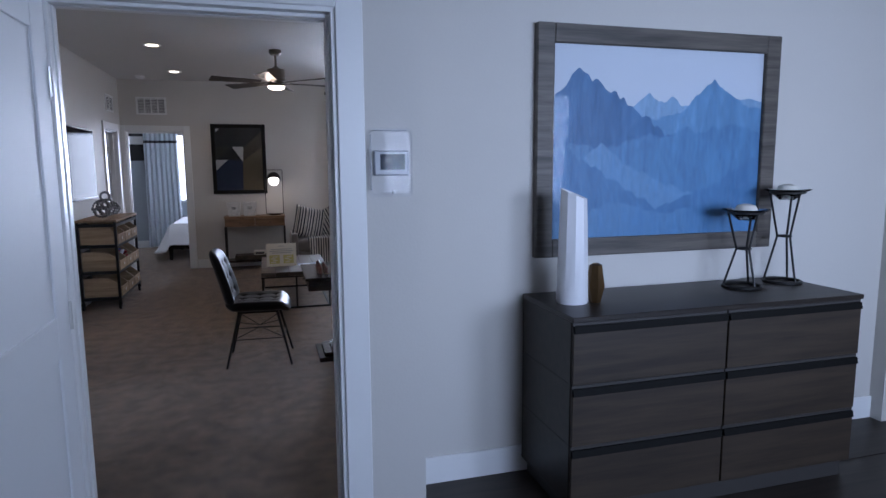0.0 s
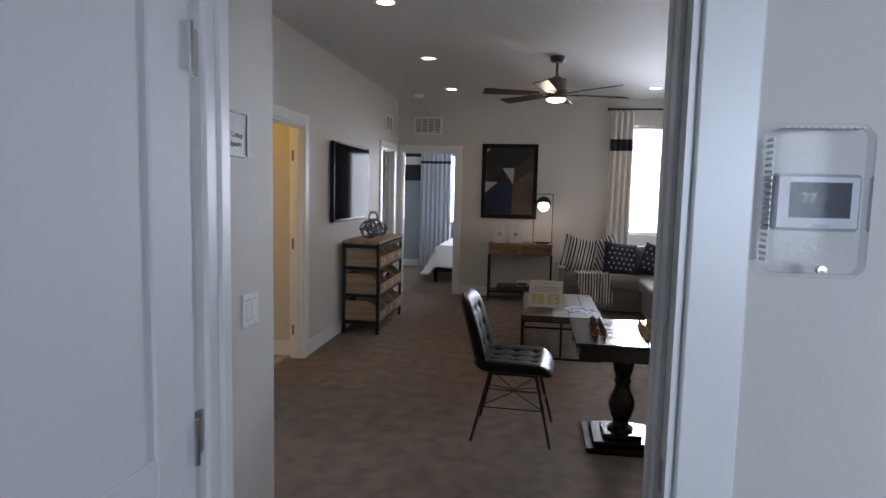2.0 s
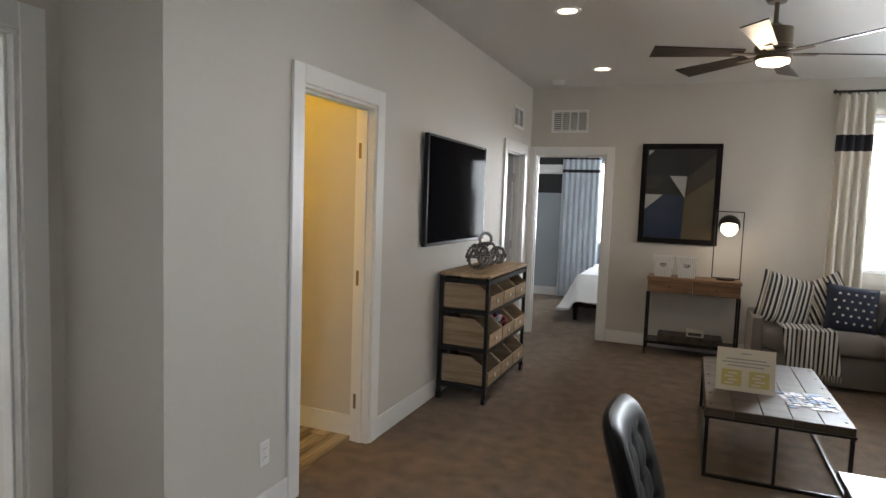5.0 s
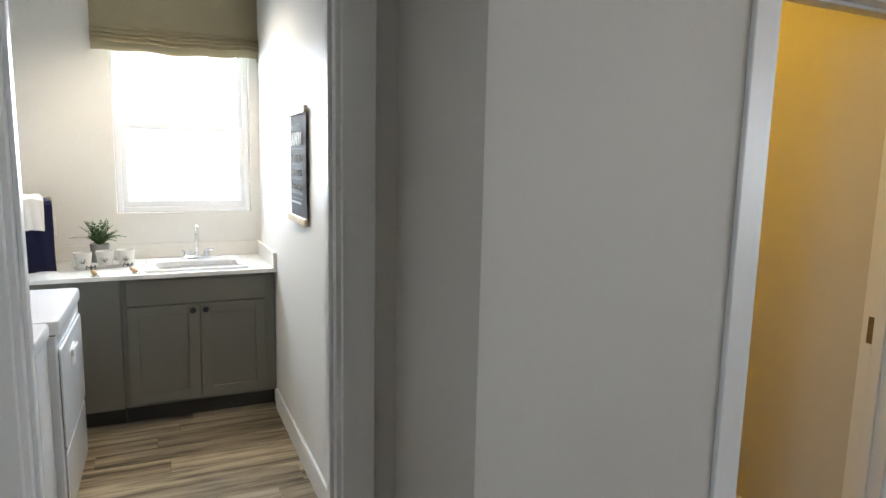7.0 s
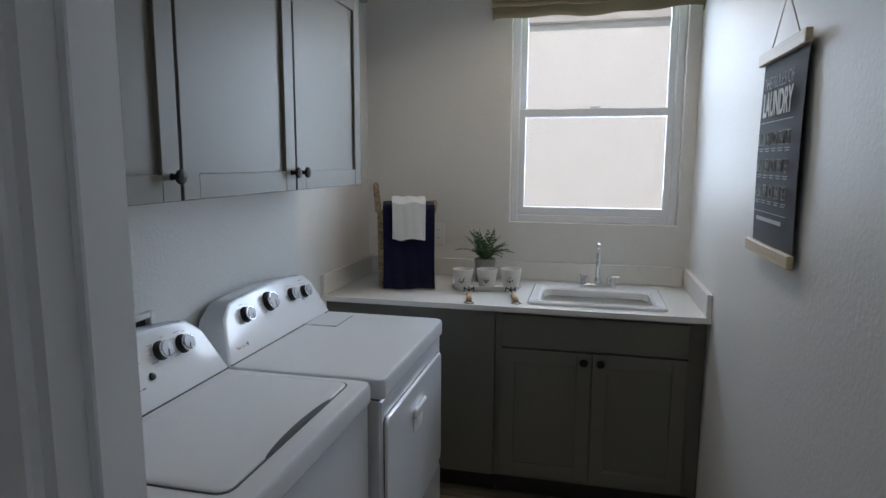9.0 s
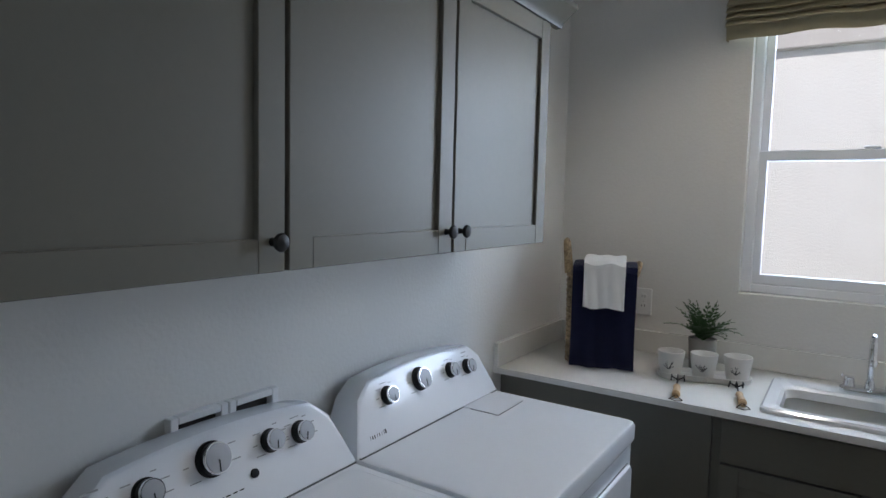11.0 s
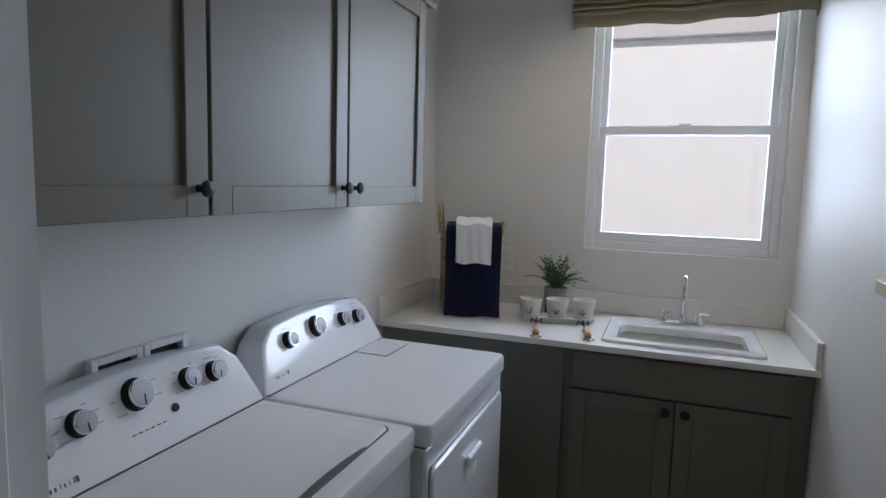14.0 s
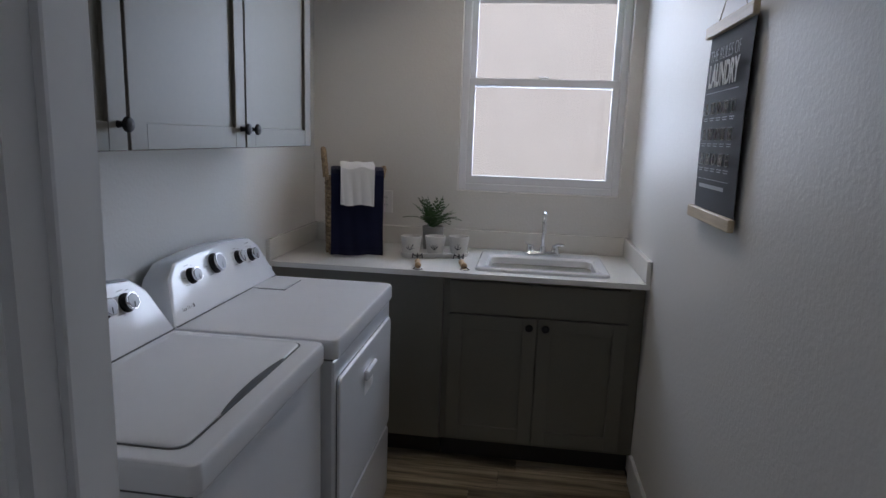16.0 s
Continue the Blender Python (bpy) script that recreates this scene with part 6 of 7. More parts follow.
part("base", lathe(bmnew(), [(0.085, 0), (0.085, 0.012), (0.08, 0.018), (0.0, 0.018)], 28), M["dark_wood"], lp, "round dark wood base")
bm = bmnew()
for a, b in (((-0.125, 0.018), (-0.125, 0.67)), ((0.125, 0.018), (0.125, 0.67)), ((-0.125, 0.67), (0.125, 0.67)), ((-0.125, 0.018), (0.125, 0.018))):
    rod(bm, (a[0], 0, a[1]), (b[0], 0, b[1]), 0.005, n=8)
part("frame", bm, M["black"], lp)
R = 0.10
part("shade", lathe(bmnew(), [(R * math.sin(a), -R * math.cos(a)) for a in [math.pi * (0.42 + 0.58 * k / 10) for k in range(11)]][:-1] + [(0.0, R)], 28, pose(0, 0, 0.54, -28, 0, 0), False), M["black"], lp, "black half-dome shade")
part("bulb", lathe(bmnew(), [(0.078 * math.cos(a), -0.02 + 0.078 * math.sin(a)) for a in [math.pi / 2 * (-1 + 2 * k / 12) for k in range(1, 12)]], 24, pose(0, -0.004, 0.528, -28, 0, 0)), mat("soft_lamp_globe", (0.9, 0.88, 0.8), 0.5, vary=0.0, bump=0, emit=(1.0, 0.93, 0.80), strength=2.2), lp, "glowing white globe")
th = thing("game_box", "dark woven tray with a boxed game on the shelf", "box", pose(-0.03, 9.41, 0.135))
part("tray", box(bmnew(), -0.30, 0.30, -0.13, 0.13, 0, 0.07, 0.006), M["crate_shade_dark_tray"], th)
part("game", box(bmnew(), -0.03, 0.13, -0.08, 0.10, 0.07, 0.12, 0.003), M["paper"], th, "pale printed game box")
part("lid_print", box(bmnew(), -0.01, 0.11, -0.0812, -0.0802, 0.08, 0.11), M["ink"], th)

# framed art
M["frame_black"] = mat("matt_black_frame", (0.008, 0.007, 0.007), 0.55, spec=0.12, vary=0.1, bump=0.05)
art = thing("framed_art", "black framed geometric print in navy, black and bronze", "picture", pose(-0.216, BY - 0.001, 1.619))
AW, AH, F = 0.385, 0.514, 0.055
for a, b, c, d in ((-AW, -AW + F, -AH, AH), (AW - F, AW, -AH, AH), (-AW + F, AW - F, -AH, -AH + F), (-AW + F, AW - F, AH - F, AH)):
    part("frame", box(bmnew(), a, b, -0.032, 0, c, d, 0.004), M["frame_black"], art)
iw, ih = AW - F, AH - F
part("print_black", box(bmnew(), -iw, iw, -0.016, -0.002, -ih, ih), mat("art_black", (0.012, 0.011, 0.012), 0.35, vary=0.1), art)
def poly(name, pts, mtl, y):
    bm = bmnew()
    prism(bm, [(x * iw, z * ih) for x, z in pts], 1, y - 0.001, y)
    part(name, bm, mtl, art)
poly("shape_umber", [(-1, -0.04), (-0.28, 0.40), (-1, 0.40)], mat("art_umber", (0.030, 0.025, 0.018), 0.4, vary=0.15), -0.0162)
poly("shape_bronze", [(0.12, -1), (1, -1), (1, 0.38), (0.16, -0.06)], mat("art_bronze", (0.14, 0.11, 0.06), 0.4, vary=0.15), -0.0165)
poly("shape_brown", [(0.16, -0.06), (1, 0.38), (1, 0.90), (0.2, 0.36)], mat("art_brown", (0.060, 0.046, 0.030), 0.4, vary=0.1), -0.0168)
poly("shape_navy", [(-1, -0.36), (-0.48, -0.02), (0.14, -0.04), (0.12, -1), (-1, -1)], mat("art_navy", (0.014, 0.026, 0.075), 0.35, vary=0.15), -0.0171)
poly("shape_white", [(-0.30, 0.40), (0.20, 0.40), (0.16, -0.08)], mat("art_white", (0.62, 0.61, 0.58), 0.5), -0.0174)
poly("shape_white", [(-1, -0.02), (-0.48, -0.02), (-1, -0.36)], mat("art_cream", (0.55, 0.55, 0.54), 0.5), -0.0177)
poly("shape_corner", [(-0.96, 0.97), (-0.80, 0.97), (-0.96, 0.86)], mat("art_corner", (0.55, 0.55, 0.54), 0.5), -0.0177)
g = part("pane", box(bmnew(), -iw, iw, -0.023, -0.021, -ih, ih), M["clear"], art)

# television
tv = thing("television", "wall-mounted black flat television", "television", pose(LX, 7.27, 1.541))
part("panel", box(bmnew(), 0.02, 0.055, -0.625, 0.625, -0.389, 0.389, 0.004), M["plastic_black"], tv)
part("screen", box(bmnew(), 0.0552, 0.0565, -0.605, 0.605, -0.366, 0.372), M["screen"], tv)
part("mount", box(bmnew(), 0.0, 0.02, -0.2, 0.2, -0.15, 0.15), M["black"], tv)

# storage cart
KX, KXE, Y0, Y1 = -1.765, -1.385, 6.965, 8.03
cart = thing("storage_cart", "black metal cart with natural wood crates on castors", "cart")
part("top", box(bmnew(), KX, KXE + 0.01, Y0 - 0.01, Y1 + 0.01, 0.93, 0.955, 0.003), M["crate"], cart)
for x in (KX + 0.012, KXE - 0.012):
    for y in (Y0 + 0.012, Y1 - 0.012):
        part("post", box(bmnew(), x - 0.013, x + 0.013, y - 0.013, y + 0.013, 0.075, 0.93, 0.002), M["black"], cart)
        c = part("castor", rod(bmnew(), (x - 0.012, y, 0.03), (x + 0.012, y, 0.03), 0.03, n=18), M["plastic_black"], cart)
        part("fork", box(bmnew(), x - 0.018, x + 0.018, y - 0.012, y + 0.012, 0.045, 0.076, 0.003), M["black"], c)
levels = (0.12, 0.40, 0.68)
for z in levels + (0.90,):
    for a, b, c, d in ((KX, KXE, Y0, Y0 + 0.02), (KX, KXE, Y1 - 0.02, Y1), (KX, KX + 0.02, Y0, Y1), (KXE - 0.02, KXE, Y0, Y1)):
        part("rail", box(bmnew(), a + 0.001, b - 0.001, c + 0.001, d - 0.001, z - 0.02, z + 0.012), M["black"], cart)
    if z < 0.9:
        part("shelf", box(bmnew(), KX + 0.02, KXE - 0.02, Y0 + 0.02, Y1 - 0.02, z - 0.004, z + 0.006), M["black"], cart)
for z in levels:
    for i in range(3):
        ya = Y0 + 0.03 + i * (Y1 - Y0 - 0.06) / 3 + 0.006
        yb = ya + (Y1 - Y0 - 0.06) / 3 - 0.012
        th = thing("crate", "natural wood bin with a sloping open front and metal label holder", "crate", pose(0, 0, z + 0.013), "bins in the cart")
        xa, xb = KX + 0.025, KXE + 0.008
        for y in (ya, yb - 0.012):
            bm = bmnew()
            prism(bm, [(xa, 0), (xb, 0), (xb, 0.10), (xb - 0.13, 0.205), (xa, 0.205)], 1, y, y + 0.012)
            part("side", bm, M["crate_side"], th)
        part("front", box(bmnew(), xb - 0.012, xb, ya + 0.0125, yb - 0.0125, 0.001, 0.10, 0.002), M["crate"], th)
        # the bin's inner shade is put into the dark wood of back and bottom
        part("back", box(bmnew(), xa, xa + 0.012, ya + 0.0125, yb - 0.0125, 0.001, 0.20), M["crate_shade_dark_tray"], th)
        part("bottom", box(bmnew(), xa + 0.0125, xb - 0.0125, ya + 0.0125, yb - 0.0125, 0.001, 0.01), M["crate_shade_dark_tray"], th)
        lb = part("label_holder", box(bmnew(), xb + 0.0003, xb + 0.004, (ya + yb) / 2 - 0.03, (ya + yb) / 2 + 0.03, 0.035, 0.072, 0.001), M["brass"], th, "small brass label holder")
        part("label_card", box(bmnew(), xb + 0.0042, xb + 0.0046, (ya + yb) / 2 - 0.022, (ya + yb) / 2 + 0.022, 0.041, 0.066), M["paper"], lb)
th = thing("wrapped_sweets", "bundle of red and blue wrapped packets in a bin", "packets", pose(-1.50, 7.5, 0.50))
rnd = random.Random(2)
cols = [mat("red_wrapper", (0.35, 0.03, 0.03), 0.4), mat("blue_wrapper", (0.05, 0.09, 0.25), 0.4), mat("pale_wrapper", (0.6, 0.6, 0.62), 0.4)]
for k in range(14):
    bm = bmnew()
    rounded_box(bm, -0.04, 0.04, -0.025, 0.025, -0.012, 0.012, 0.01)
    bm.transform(pose(rnd.uniform(-0.06, 0.06), rnd.uniform(-0.10, 0.10), rnd.uniform(-0.02, 0.06), rnd.uniform(-50, 50), rnd.uniform(-50, 50), rnd.uniform(0, 180)))
    part("packet", bm, cols[k % 3], th)


def ring_sphere(label, m, r, teeth):
    """An openwork ball of metal gear rings."""
    th = thing("decor_ball", label, "ornament", m, "metal ornaments on the cart")
    for k, (a, b) in enumerate(((0, 0), (60, 20), (120, -25), (90, 90))):
        bm = bmnew()
        mt = pose(0, 0, r, 0, 0, a) @ pose(0, 0, 0, 90 + b, 0, 0)
        n = teeth * 2
        w = 0.016
        rr = r * (0.97 if k else 0.985)
        vs = []
        for i in range(n):
            an = 2 * math.pi * i / n
            ro = rr if i % 2 else rr - 0.012
            row = [Vector((q * math.cos(an), q * math.sin(an), z)) for q, z in ((rr - 0.022, -w / 2), (ro, -w / 2), (ro, w / 2), (rr - 0.022, w / 2))]
            vs.append([bm.verts.new(mt @ p) for p in row])
        for i in range(n):
            p, q = vs[i], vs[(i + 1) % n]
            for j in range(4):
                bm.faces.new((p[j], p[(j + 1) % 4], q[(j + 1) % 4], q[j]))
        part("ring", bm, M["silver"], th)
    return th


ring_sphere("openwork ball of grey metal gear rings", pose(-1.56, 7.22, 0.955), 0.105, 22)
ring_sphere("openwork ball of grey metal gear rings", pose(-1.58, 7.50, 0.955), 0.105, 22)
ring_sphere("small openwork ball of grey metal rings", pose(-1.56, 7.72, 0.955), 0.08, 18)
th = thing("gear_ornament", "small toothed metal gear resting on the ornaments", "ornament", pose(-1.555, 7.36, 1.185, 90, 0, 28))
bm = bmnew()
pts = []
for i in range(36):
    a = 2 * math.pi * i / 36
    rr = 0.062 if (i // 1) % 2 else 0.05
    pts.append((rr * math.cos(a), rr * math.sin(a)))
n = len(pts)
vs = [[bm.verts.new(p) for p in ((x, y, -0.012), (x, y, 0.012), (x * 0.66, y * 0.66, 0.012), (x * 0.66, y * 0.66, -0.012))] for x, y in pts]
for i in range(n):
    p, q = vs[i], vs[(i + 1) % n]
    for k in range(4):
        bm.faces.new((p[k], p[(k + 1) % 4], q[(k + 1) % 4], q[k]))
part("gear", bm, M["silver"], th)

# curtains
def curtain(label, x0, x1, y, z0, z1, folds, mtl, band=None, band_mtl=None, flare=0.03, rings=True):
    w = x1 - x0
    th = thing("curtain", label, "curtain", pose((x0 + x1) / 2, y, z0), "curtains")
    def f(u, v, a=0.0, b=1.0):
        t = a + (b - a) * v
        z = (z1 - z0) * t
        k = 0.6 + 0.4 * (1 - t)
        wob = 0.03 * math.sin(u * folds * 2 * math.pi + 0.4 * math.sin(t * 3)) * (0.75 + 0.35 * (1 - t))
        return Vector(((u - 0.5) * (w + flare * (1 - t)), wob, z))
    cuts = [0.0, *(band or ()), 1.0]
    parts = [(a, b, band_mtl if i % 2 else mtl, "band" if i % 2 else "cloth") for i, (a, b) in enumerate(zip(cuts, cuts[1:]))]
    for a, b, mm, nm in parts:
        part(nm, sheet(bmnew(), 60, max(2, int(24 * (b - a))), lambda u, v, a=a, b=b: f(u, v, a, b), 0.004), mm, th)
    if rings:
        for i in range(5):
            x = (i / 4 - 0.5) * w
            bm = bmnew()
            tube(bm, [(x, 0.022 * math.cos(a), z1 - z0 + 0.012 + 0.022 * math.sin(a)) for a in [2 * math.pi * k / 14 for k in range(14)]], 0.003, 5, True)
            part("ring", bm, M["black"], th)
    return th


curtain("cream curtain with a navy band at the loft window", 1.115, 1.405, 9.52, 0.03, 2.575, 4, M["curtain_white"], (0.795, 0.855), M["curtain_band"])
curtain("cream curtain with a navy band at the loft window", 1.99, 2.31, 9.52, 0.03, 2.575, 4, M["curtain_white"], (0.795, 0.855), M["curtain_band"])
th = thing("curtain_rod", "black metal curtain rod with round finials", "curtain rod", pose(1.715, 9.52, 2.60))
part("rod", rod(bmnew(), (-0.62, 0, 0), (0.62, 0, 0), 0.011, n=14), M["black"], th)
for s in (-1, 1):
    part("finial", lathe(bmnew(), [(0.011, 0), (0.016, 0.004), (0.022, 0.018), (0.016, 0.032), (0, 0.036)], 16, pose(s * 0.62, 0, 0, 0, 90 * s, 0)), M["black"], th)
    part("bracket", rod(bmnew(), (s * 0.5, 0, 0), (s * 0.5, 0.10, 0.0), 0.007, n=10), M["black"], th)

# ceiling fan
fan = thing("ceiling_fan", "bronze ceiling fan with six dark blades and a lit lamp", "ceiling fan", pose(0.303, 6.91, H))
part("canopy", lathe(bmnew(), [(0.066, 0), (0.068, -0.03), (0.05, -0.055), (0.0, -0.056)], 28), M["fan_metal"], fan)
part("downrod", rod(bmnew(), (0, 0, -0.05), (0, 0, -0.20), 0.013, n=14), M["fan_metal"], fan)
part("motor", lathe(bmnew(), [(0.02, -0.17), (0.05, -0.195), (0.095, -0.205), (0.098, -0.30), (0.105, -0.305), (0.105, -0.325), (0.085, -0.335), (0.085, -0.355), (0.10, -0.36), (0.10, -0.385), (0.0, -0.386)], 32), M["fan_metal"], fan)
part("lamp_lens", lathe(bmnew(), [(0.088, -0.386), (0.085, -0.40), (0.05, -0.413), (0.0, -0.416)], 28), M["bulb"], fan, "lit frosted lens")
for i in range(6):
    a = 17 + 60 * i
    bm = bmnew()
    def blade(u, v):
        x = 0.17 + 0.52 * u
        w = 0.085 + 0.045 * u
        return Vector((x, (v - 0.5) * w, -0.345 + (v - 0.5) * w * 0.23))
    sheet(bm, 6, 3, blade, 0.007)
    bm.transform(pose(0, 0, 0, 0, 0, a))
    b = part("blade", bm, M["fan_blade"], fan)
    bm = bmnew()
    box(bm, 0.08, 0.24, -0.022, 0.022, -0.352, -0.346, 0.001)
    bm.transform(pose(0, 0, 0, 0, 0, a))
    part("blade_iron", bm, M["fan_metal"], b)

# recessed lights, vents, smoke detector
WARM = (1.0, 0.80, 0.58)
for x, y in ((-0.90, 5.15), (-0.915, 6.925), (-0.937, 8.745), (1.515, 6.925), (1.51, 8.69), (2.98, 8.64), (-4.15, 3.80)):
    th = thing("recessed_light", "lit recessed ceiling downlight with a white ring", "downlight", pose(x, y, H), "recessed lights")
    part("trim_ring", lathe(bmnew(), [(0.062, -0.006), (0.085, -0.006), (0.088, 0.0), (0.062, 0.0)], 32, None, False), M["plastic_white"], th)
    part("lens", lathe(bmnew(), [(0.062, -0.002), (0.03, -0.0035), (0, -0.004)], 28), M["bulb"], th, "lit lens")
    spot_lamp("downlight_lamp", x, y, H - 0.02, LAUNDRY_SPOT if x < -3 else LOFT_SPOT, (1.0, 0.90, 0.75) if x < -3 else WARM, 128 if x < -3 else 125)
point_lamp("fan_lamp", 0.303, 6.91, H - 0.47, 3.5, WARM, 0.07)
point_lamp("console_lamp_light", 0.264, 9.30, KZ + 0.50, 1.6, WARM, 0.05)
point_lamp("bathroom_lamp", -2.9, 5.2, 2.25, 11, (1.0, 0.60, 0.08), 0.08)


def grille(label, m, w, h, cols, slats=9):
    """A return-air grille in the local x, z plane, facing -y."""
    th = thing("air_vent", label, "vent", m)
    f = 0.026
    for a, b, c, d in ((-w, -w + f, -h, h), (w - f, w, -h, h), (-w + f, w - f, -h, -h + f), (-w + f, w - f, h - f, h)):
        part("frame", box(bmnew(), a, b, -0.012, 0, c, d, 0.002), M["plastic_white"], th)
    # dark sheet in place of the shade behind the slats
    part("backing", box(bmnew(), -w + f, w - f, -0.003, -0.001, -h + f, h - f), M["gap_shade"], th, "dark sheet painted as the shaded duct behind the slats")
    for k in range(1, cols):
        x = -w + f + (2 * w - 2 * f) * k / cols
        part("mullion", box(bmnew(), x - 0.008, x + 0.008, -0.0115, -0.003, -h + f, h - f), M["plastic_white"], th)
    for k in range(slats):
        z = -h + f + (2 * h - 2 * f) * (k + 0.5) / slats
        bm = bmnew()
        prism(bm, [(-0.010, z - 0.002), (-0.0095, z - 0.004), (-0.0035, z + 0.005), (-0.004, z + 0.007)], 0, -w + f, w - f)
        part("slat", bm, M["plastic_white"], th)
    return th


grille("white return-air grille above the bedroom door", pose(-1.377, BY, 2.377), 0.20, 0.123, 4)
grille("white air grille high on the television wall", pose(LX, 9.055, 2.35, 0, 0, 90), 0.20, 0.11, 2)
grille("white ceiling air vent", pose(2.13, 6.15, H, 90, 0, 0), 0.19, 0.19, 2, 8)
th = thing("smoke_detector", "round white smoke detector on the ceiling", "smoke detector", pose(-1.44, 9.25, H))
part("body", lathe(bmnew(), [(0.065, 0), (0.065, -0.012), (0.055, -0.030), (0.02, -0.036), (0, -0.036)], 28), M["plastic_white"], th)
outlet("wall_outlet", "white duplex outlet low on the loft wall", pose(LX + 0.0005, 5.02, 0.31, 0, 0, 90))
outlet("light_switch", "white two-gang rocker light switch", pose(-0.8195, 2.953, 1.074, 0, 0, 90), "rocker")
M["plaque_edge"] = mat("plaque_edge", (0.16, 0.16, 0.165), 0.4, metal=0.4, vary=0.05)
th = thing("wall_plaque", "small silver-framed plaque about ceiling height", "sign", pose(-0.8195, 2.847, 1.658, 0, 0, 90))
for a, b, c, d in ((-0.080, -0.074, -0.072, 0.072), (0.074, 0.080, -0.072, 0.072), (-0.074, 0.074, -0.072, -0.066), (-0.074, 0.074, 0.066, 0.072)):
    part("frame", box(bmnew(), a, b, -0.012, 0, c, d, 0.001), M["plaque_edge"], th)
part("card", box(bmnew(), -0.074, 0.074, -0.008, -0.001, -0.066, 0.066), mat("silver_plaque", (0.33, 0.33, 0.335), 0.5, vary=0.04), th)
text_part("lettering", "9' Ceilings", 0.024, M["ink"], th, pose(0, -0.0085, -0.002, 90))
text_part("lettering", "Upstairs", 0.024, M["ink"], th, pose(0, -0.0085, -0.030, 90))
part("crest", box(bmnew(), -0.015, 0.015, -0.0088, -0.0082, 0.028, 0.048), M["ink_pale"], th)

# bedroom seen through the door
for a, b in ((2.09, 2.26), (1.64, 1.94)):
    structure("wall_band", box(bmnew(), -3.6, -1.9, 12.592, 12.6, a, b), M["stripe_black"], "black painted band on the bedroom wall", "wall band")
structure("wall_band_white", box(bmnew(), -3.6, -1.9, 12.594, 12.6, 1.942, 2.088), M["trim"], "white painted band on the bedroom wall", "wall band")
curtain("pale blue curtain with thin black bands at the bedroom window", -2.00, -1.42, 12.48, 0.03, 2.42, 7, M["curtain_blue"], (0.808, 0.828, 0.893, 0.910), M["stripe_black"])
bed = thing("bed", "bed with a loose white comforter", "bed", pose(-0.47, 11.35, 0))
part("frame", box(bmnew(), -0.98, 1.0, -0.75, 0.75, 0.18, 0.30, 0.01), M["dark_wood"], bed)
for x in (-0.92, 0.9):
    for y in (-0.68, 0.68):
        part("leg", rod(bmnew(), (x, y, 0), (x, y, 0.19), 0.025, 0.035, 10), M["dark_wood"], bed)
part("mattress", rounded_box(bmnew(), -0.97, 1.0, -0.76, 0.76, 0.30, 0.56, 0.06), M["linen"], bed)
def quilt(u, v):
    x, y = -1.12 + 2.1 * u, -0.93 + 1.86 * v
    ex = max(0, -0.9 - x) + max(0, abs(y) - 0.76)
    z = 0.60 - 1.9 * ex + 0.02 * noise.noise(Vector((x * 4, y * 4, 1))) 
    return Vector((x + 0.02 * noise.noise(Vector((x * 3, y * 6, 5))), y, max(0.18, z)))
part("comforter", sheet(bmnew(), 40, 40, quilt, 0.03), M["linen"], bed, "rumpled white comforter")

# ---- hall ----
M["dresser"] = wood("dark_dresser_front", (0.016, 0.0095, 0.005), (0.042, 0.027, 0.0155), 0.55, 0, 1.0)
M["dresser_case"] = wood("dark_dresser_case", (0.008, 0.0055, 0.004), (0.022, 0.015, 0.011), 0.42, 0, 1.0)
M["frame_wood"] = wood("grey_frame_wood", (0.045, 0.039, 0.034), (0.135, 0.115, 0.098), 0.5, 0, 1.0)
M["pull_black"] = mat("matt_black_pull", (0.006, 0.0055, 0.005), 0.65, spec=0.12, vary=0.1, bump=0.0)
DW, DD, DH = 1.475, 0.50, 0.885
dr = thing("dresser", "dark brown six-drawer dresser with black recessed pulls", "dresser", pose(1.283, 1.966, 0))
part("plinth", box(bmnew(), 0.03, DW - 0.03, 0.03, DD, 0, 0.075), M["cabinet_dark"], dr)
part("case", box(bmnew(), 0, DW, 0.022, DD, 0.075, DH - 0.022, 0.002), M["dresser_case"], dr)
part("top", box(bmnew(), -0.003, DW + 0.003, 0.0, DD, DH - 0.022, DH, 0.003), M["dresser_case"], dr)
for k in range(3):
    z0 = 0.085 + k * 0.260
    part("side_groove", box(bmnew(), -0.0015, 0.003, 0.02, DD - 0.002, z0 - 0.003, z0 + 0.003), M["cabinet_dark"], dr)
    for a, b in ((0.004, DW / 2 - 0.004), (DW / 2 + 0.004, DW - 0.004)):
        d = part("drawer", box(bmnew(), a, b, 0.004, 0.0225, z0, z0 + 0.213, 0.002), M["dresser"], dr)
        part("pull_channel", box(bmnew(), a, b, 0.012, 0.0226, z0 + 0.214, z0 + 0.256), M["cabinet_dark"], d, "black finger channel")
        part("pull", prism(bmnew(), [(-0.004, z0 + 0.214), (0.012, z0 + 0.214), (0.012, z0 + 0.243), (0.002, z0 + 0.243)], 0, a + 0.002, b - 0.002), M["pull_black"], d, "black angled pull")

pic = thing("framed_picture", "grey wood framed print of blue mountain ridges", "picture", HALL @ pose(1.303, 0, 1.584))
PW, PH, F = 0.669, 0.532, 0.085
for a, b, c, d in ((-PW, -PW + F, -PH, PH), (PW - F, PW, -PH, PH), (-PW + F, PW - F, -PH, -PH + F), (-PW + F, PW - F, PH - F, PH)):
    part("frame", box(bmnew(), a, b, -0.04, 0, c, d, 0.004), M["frame_wood"], pic)
iw, ih = PW - F, PH - F
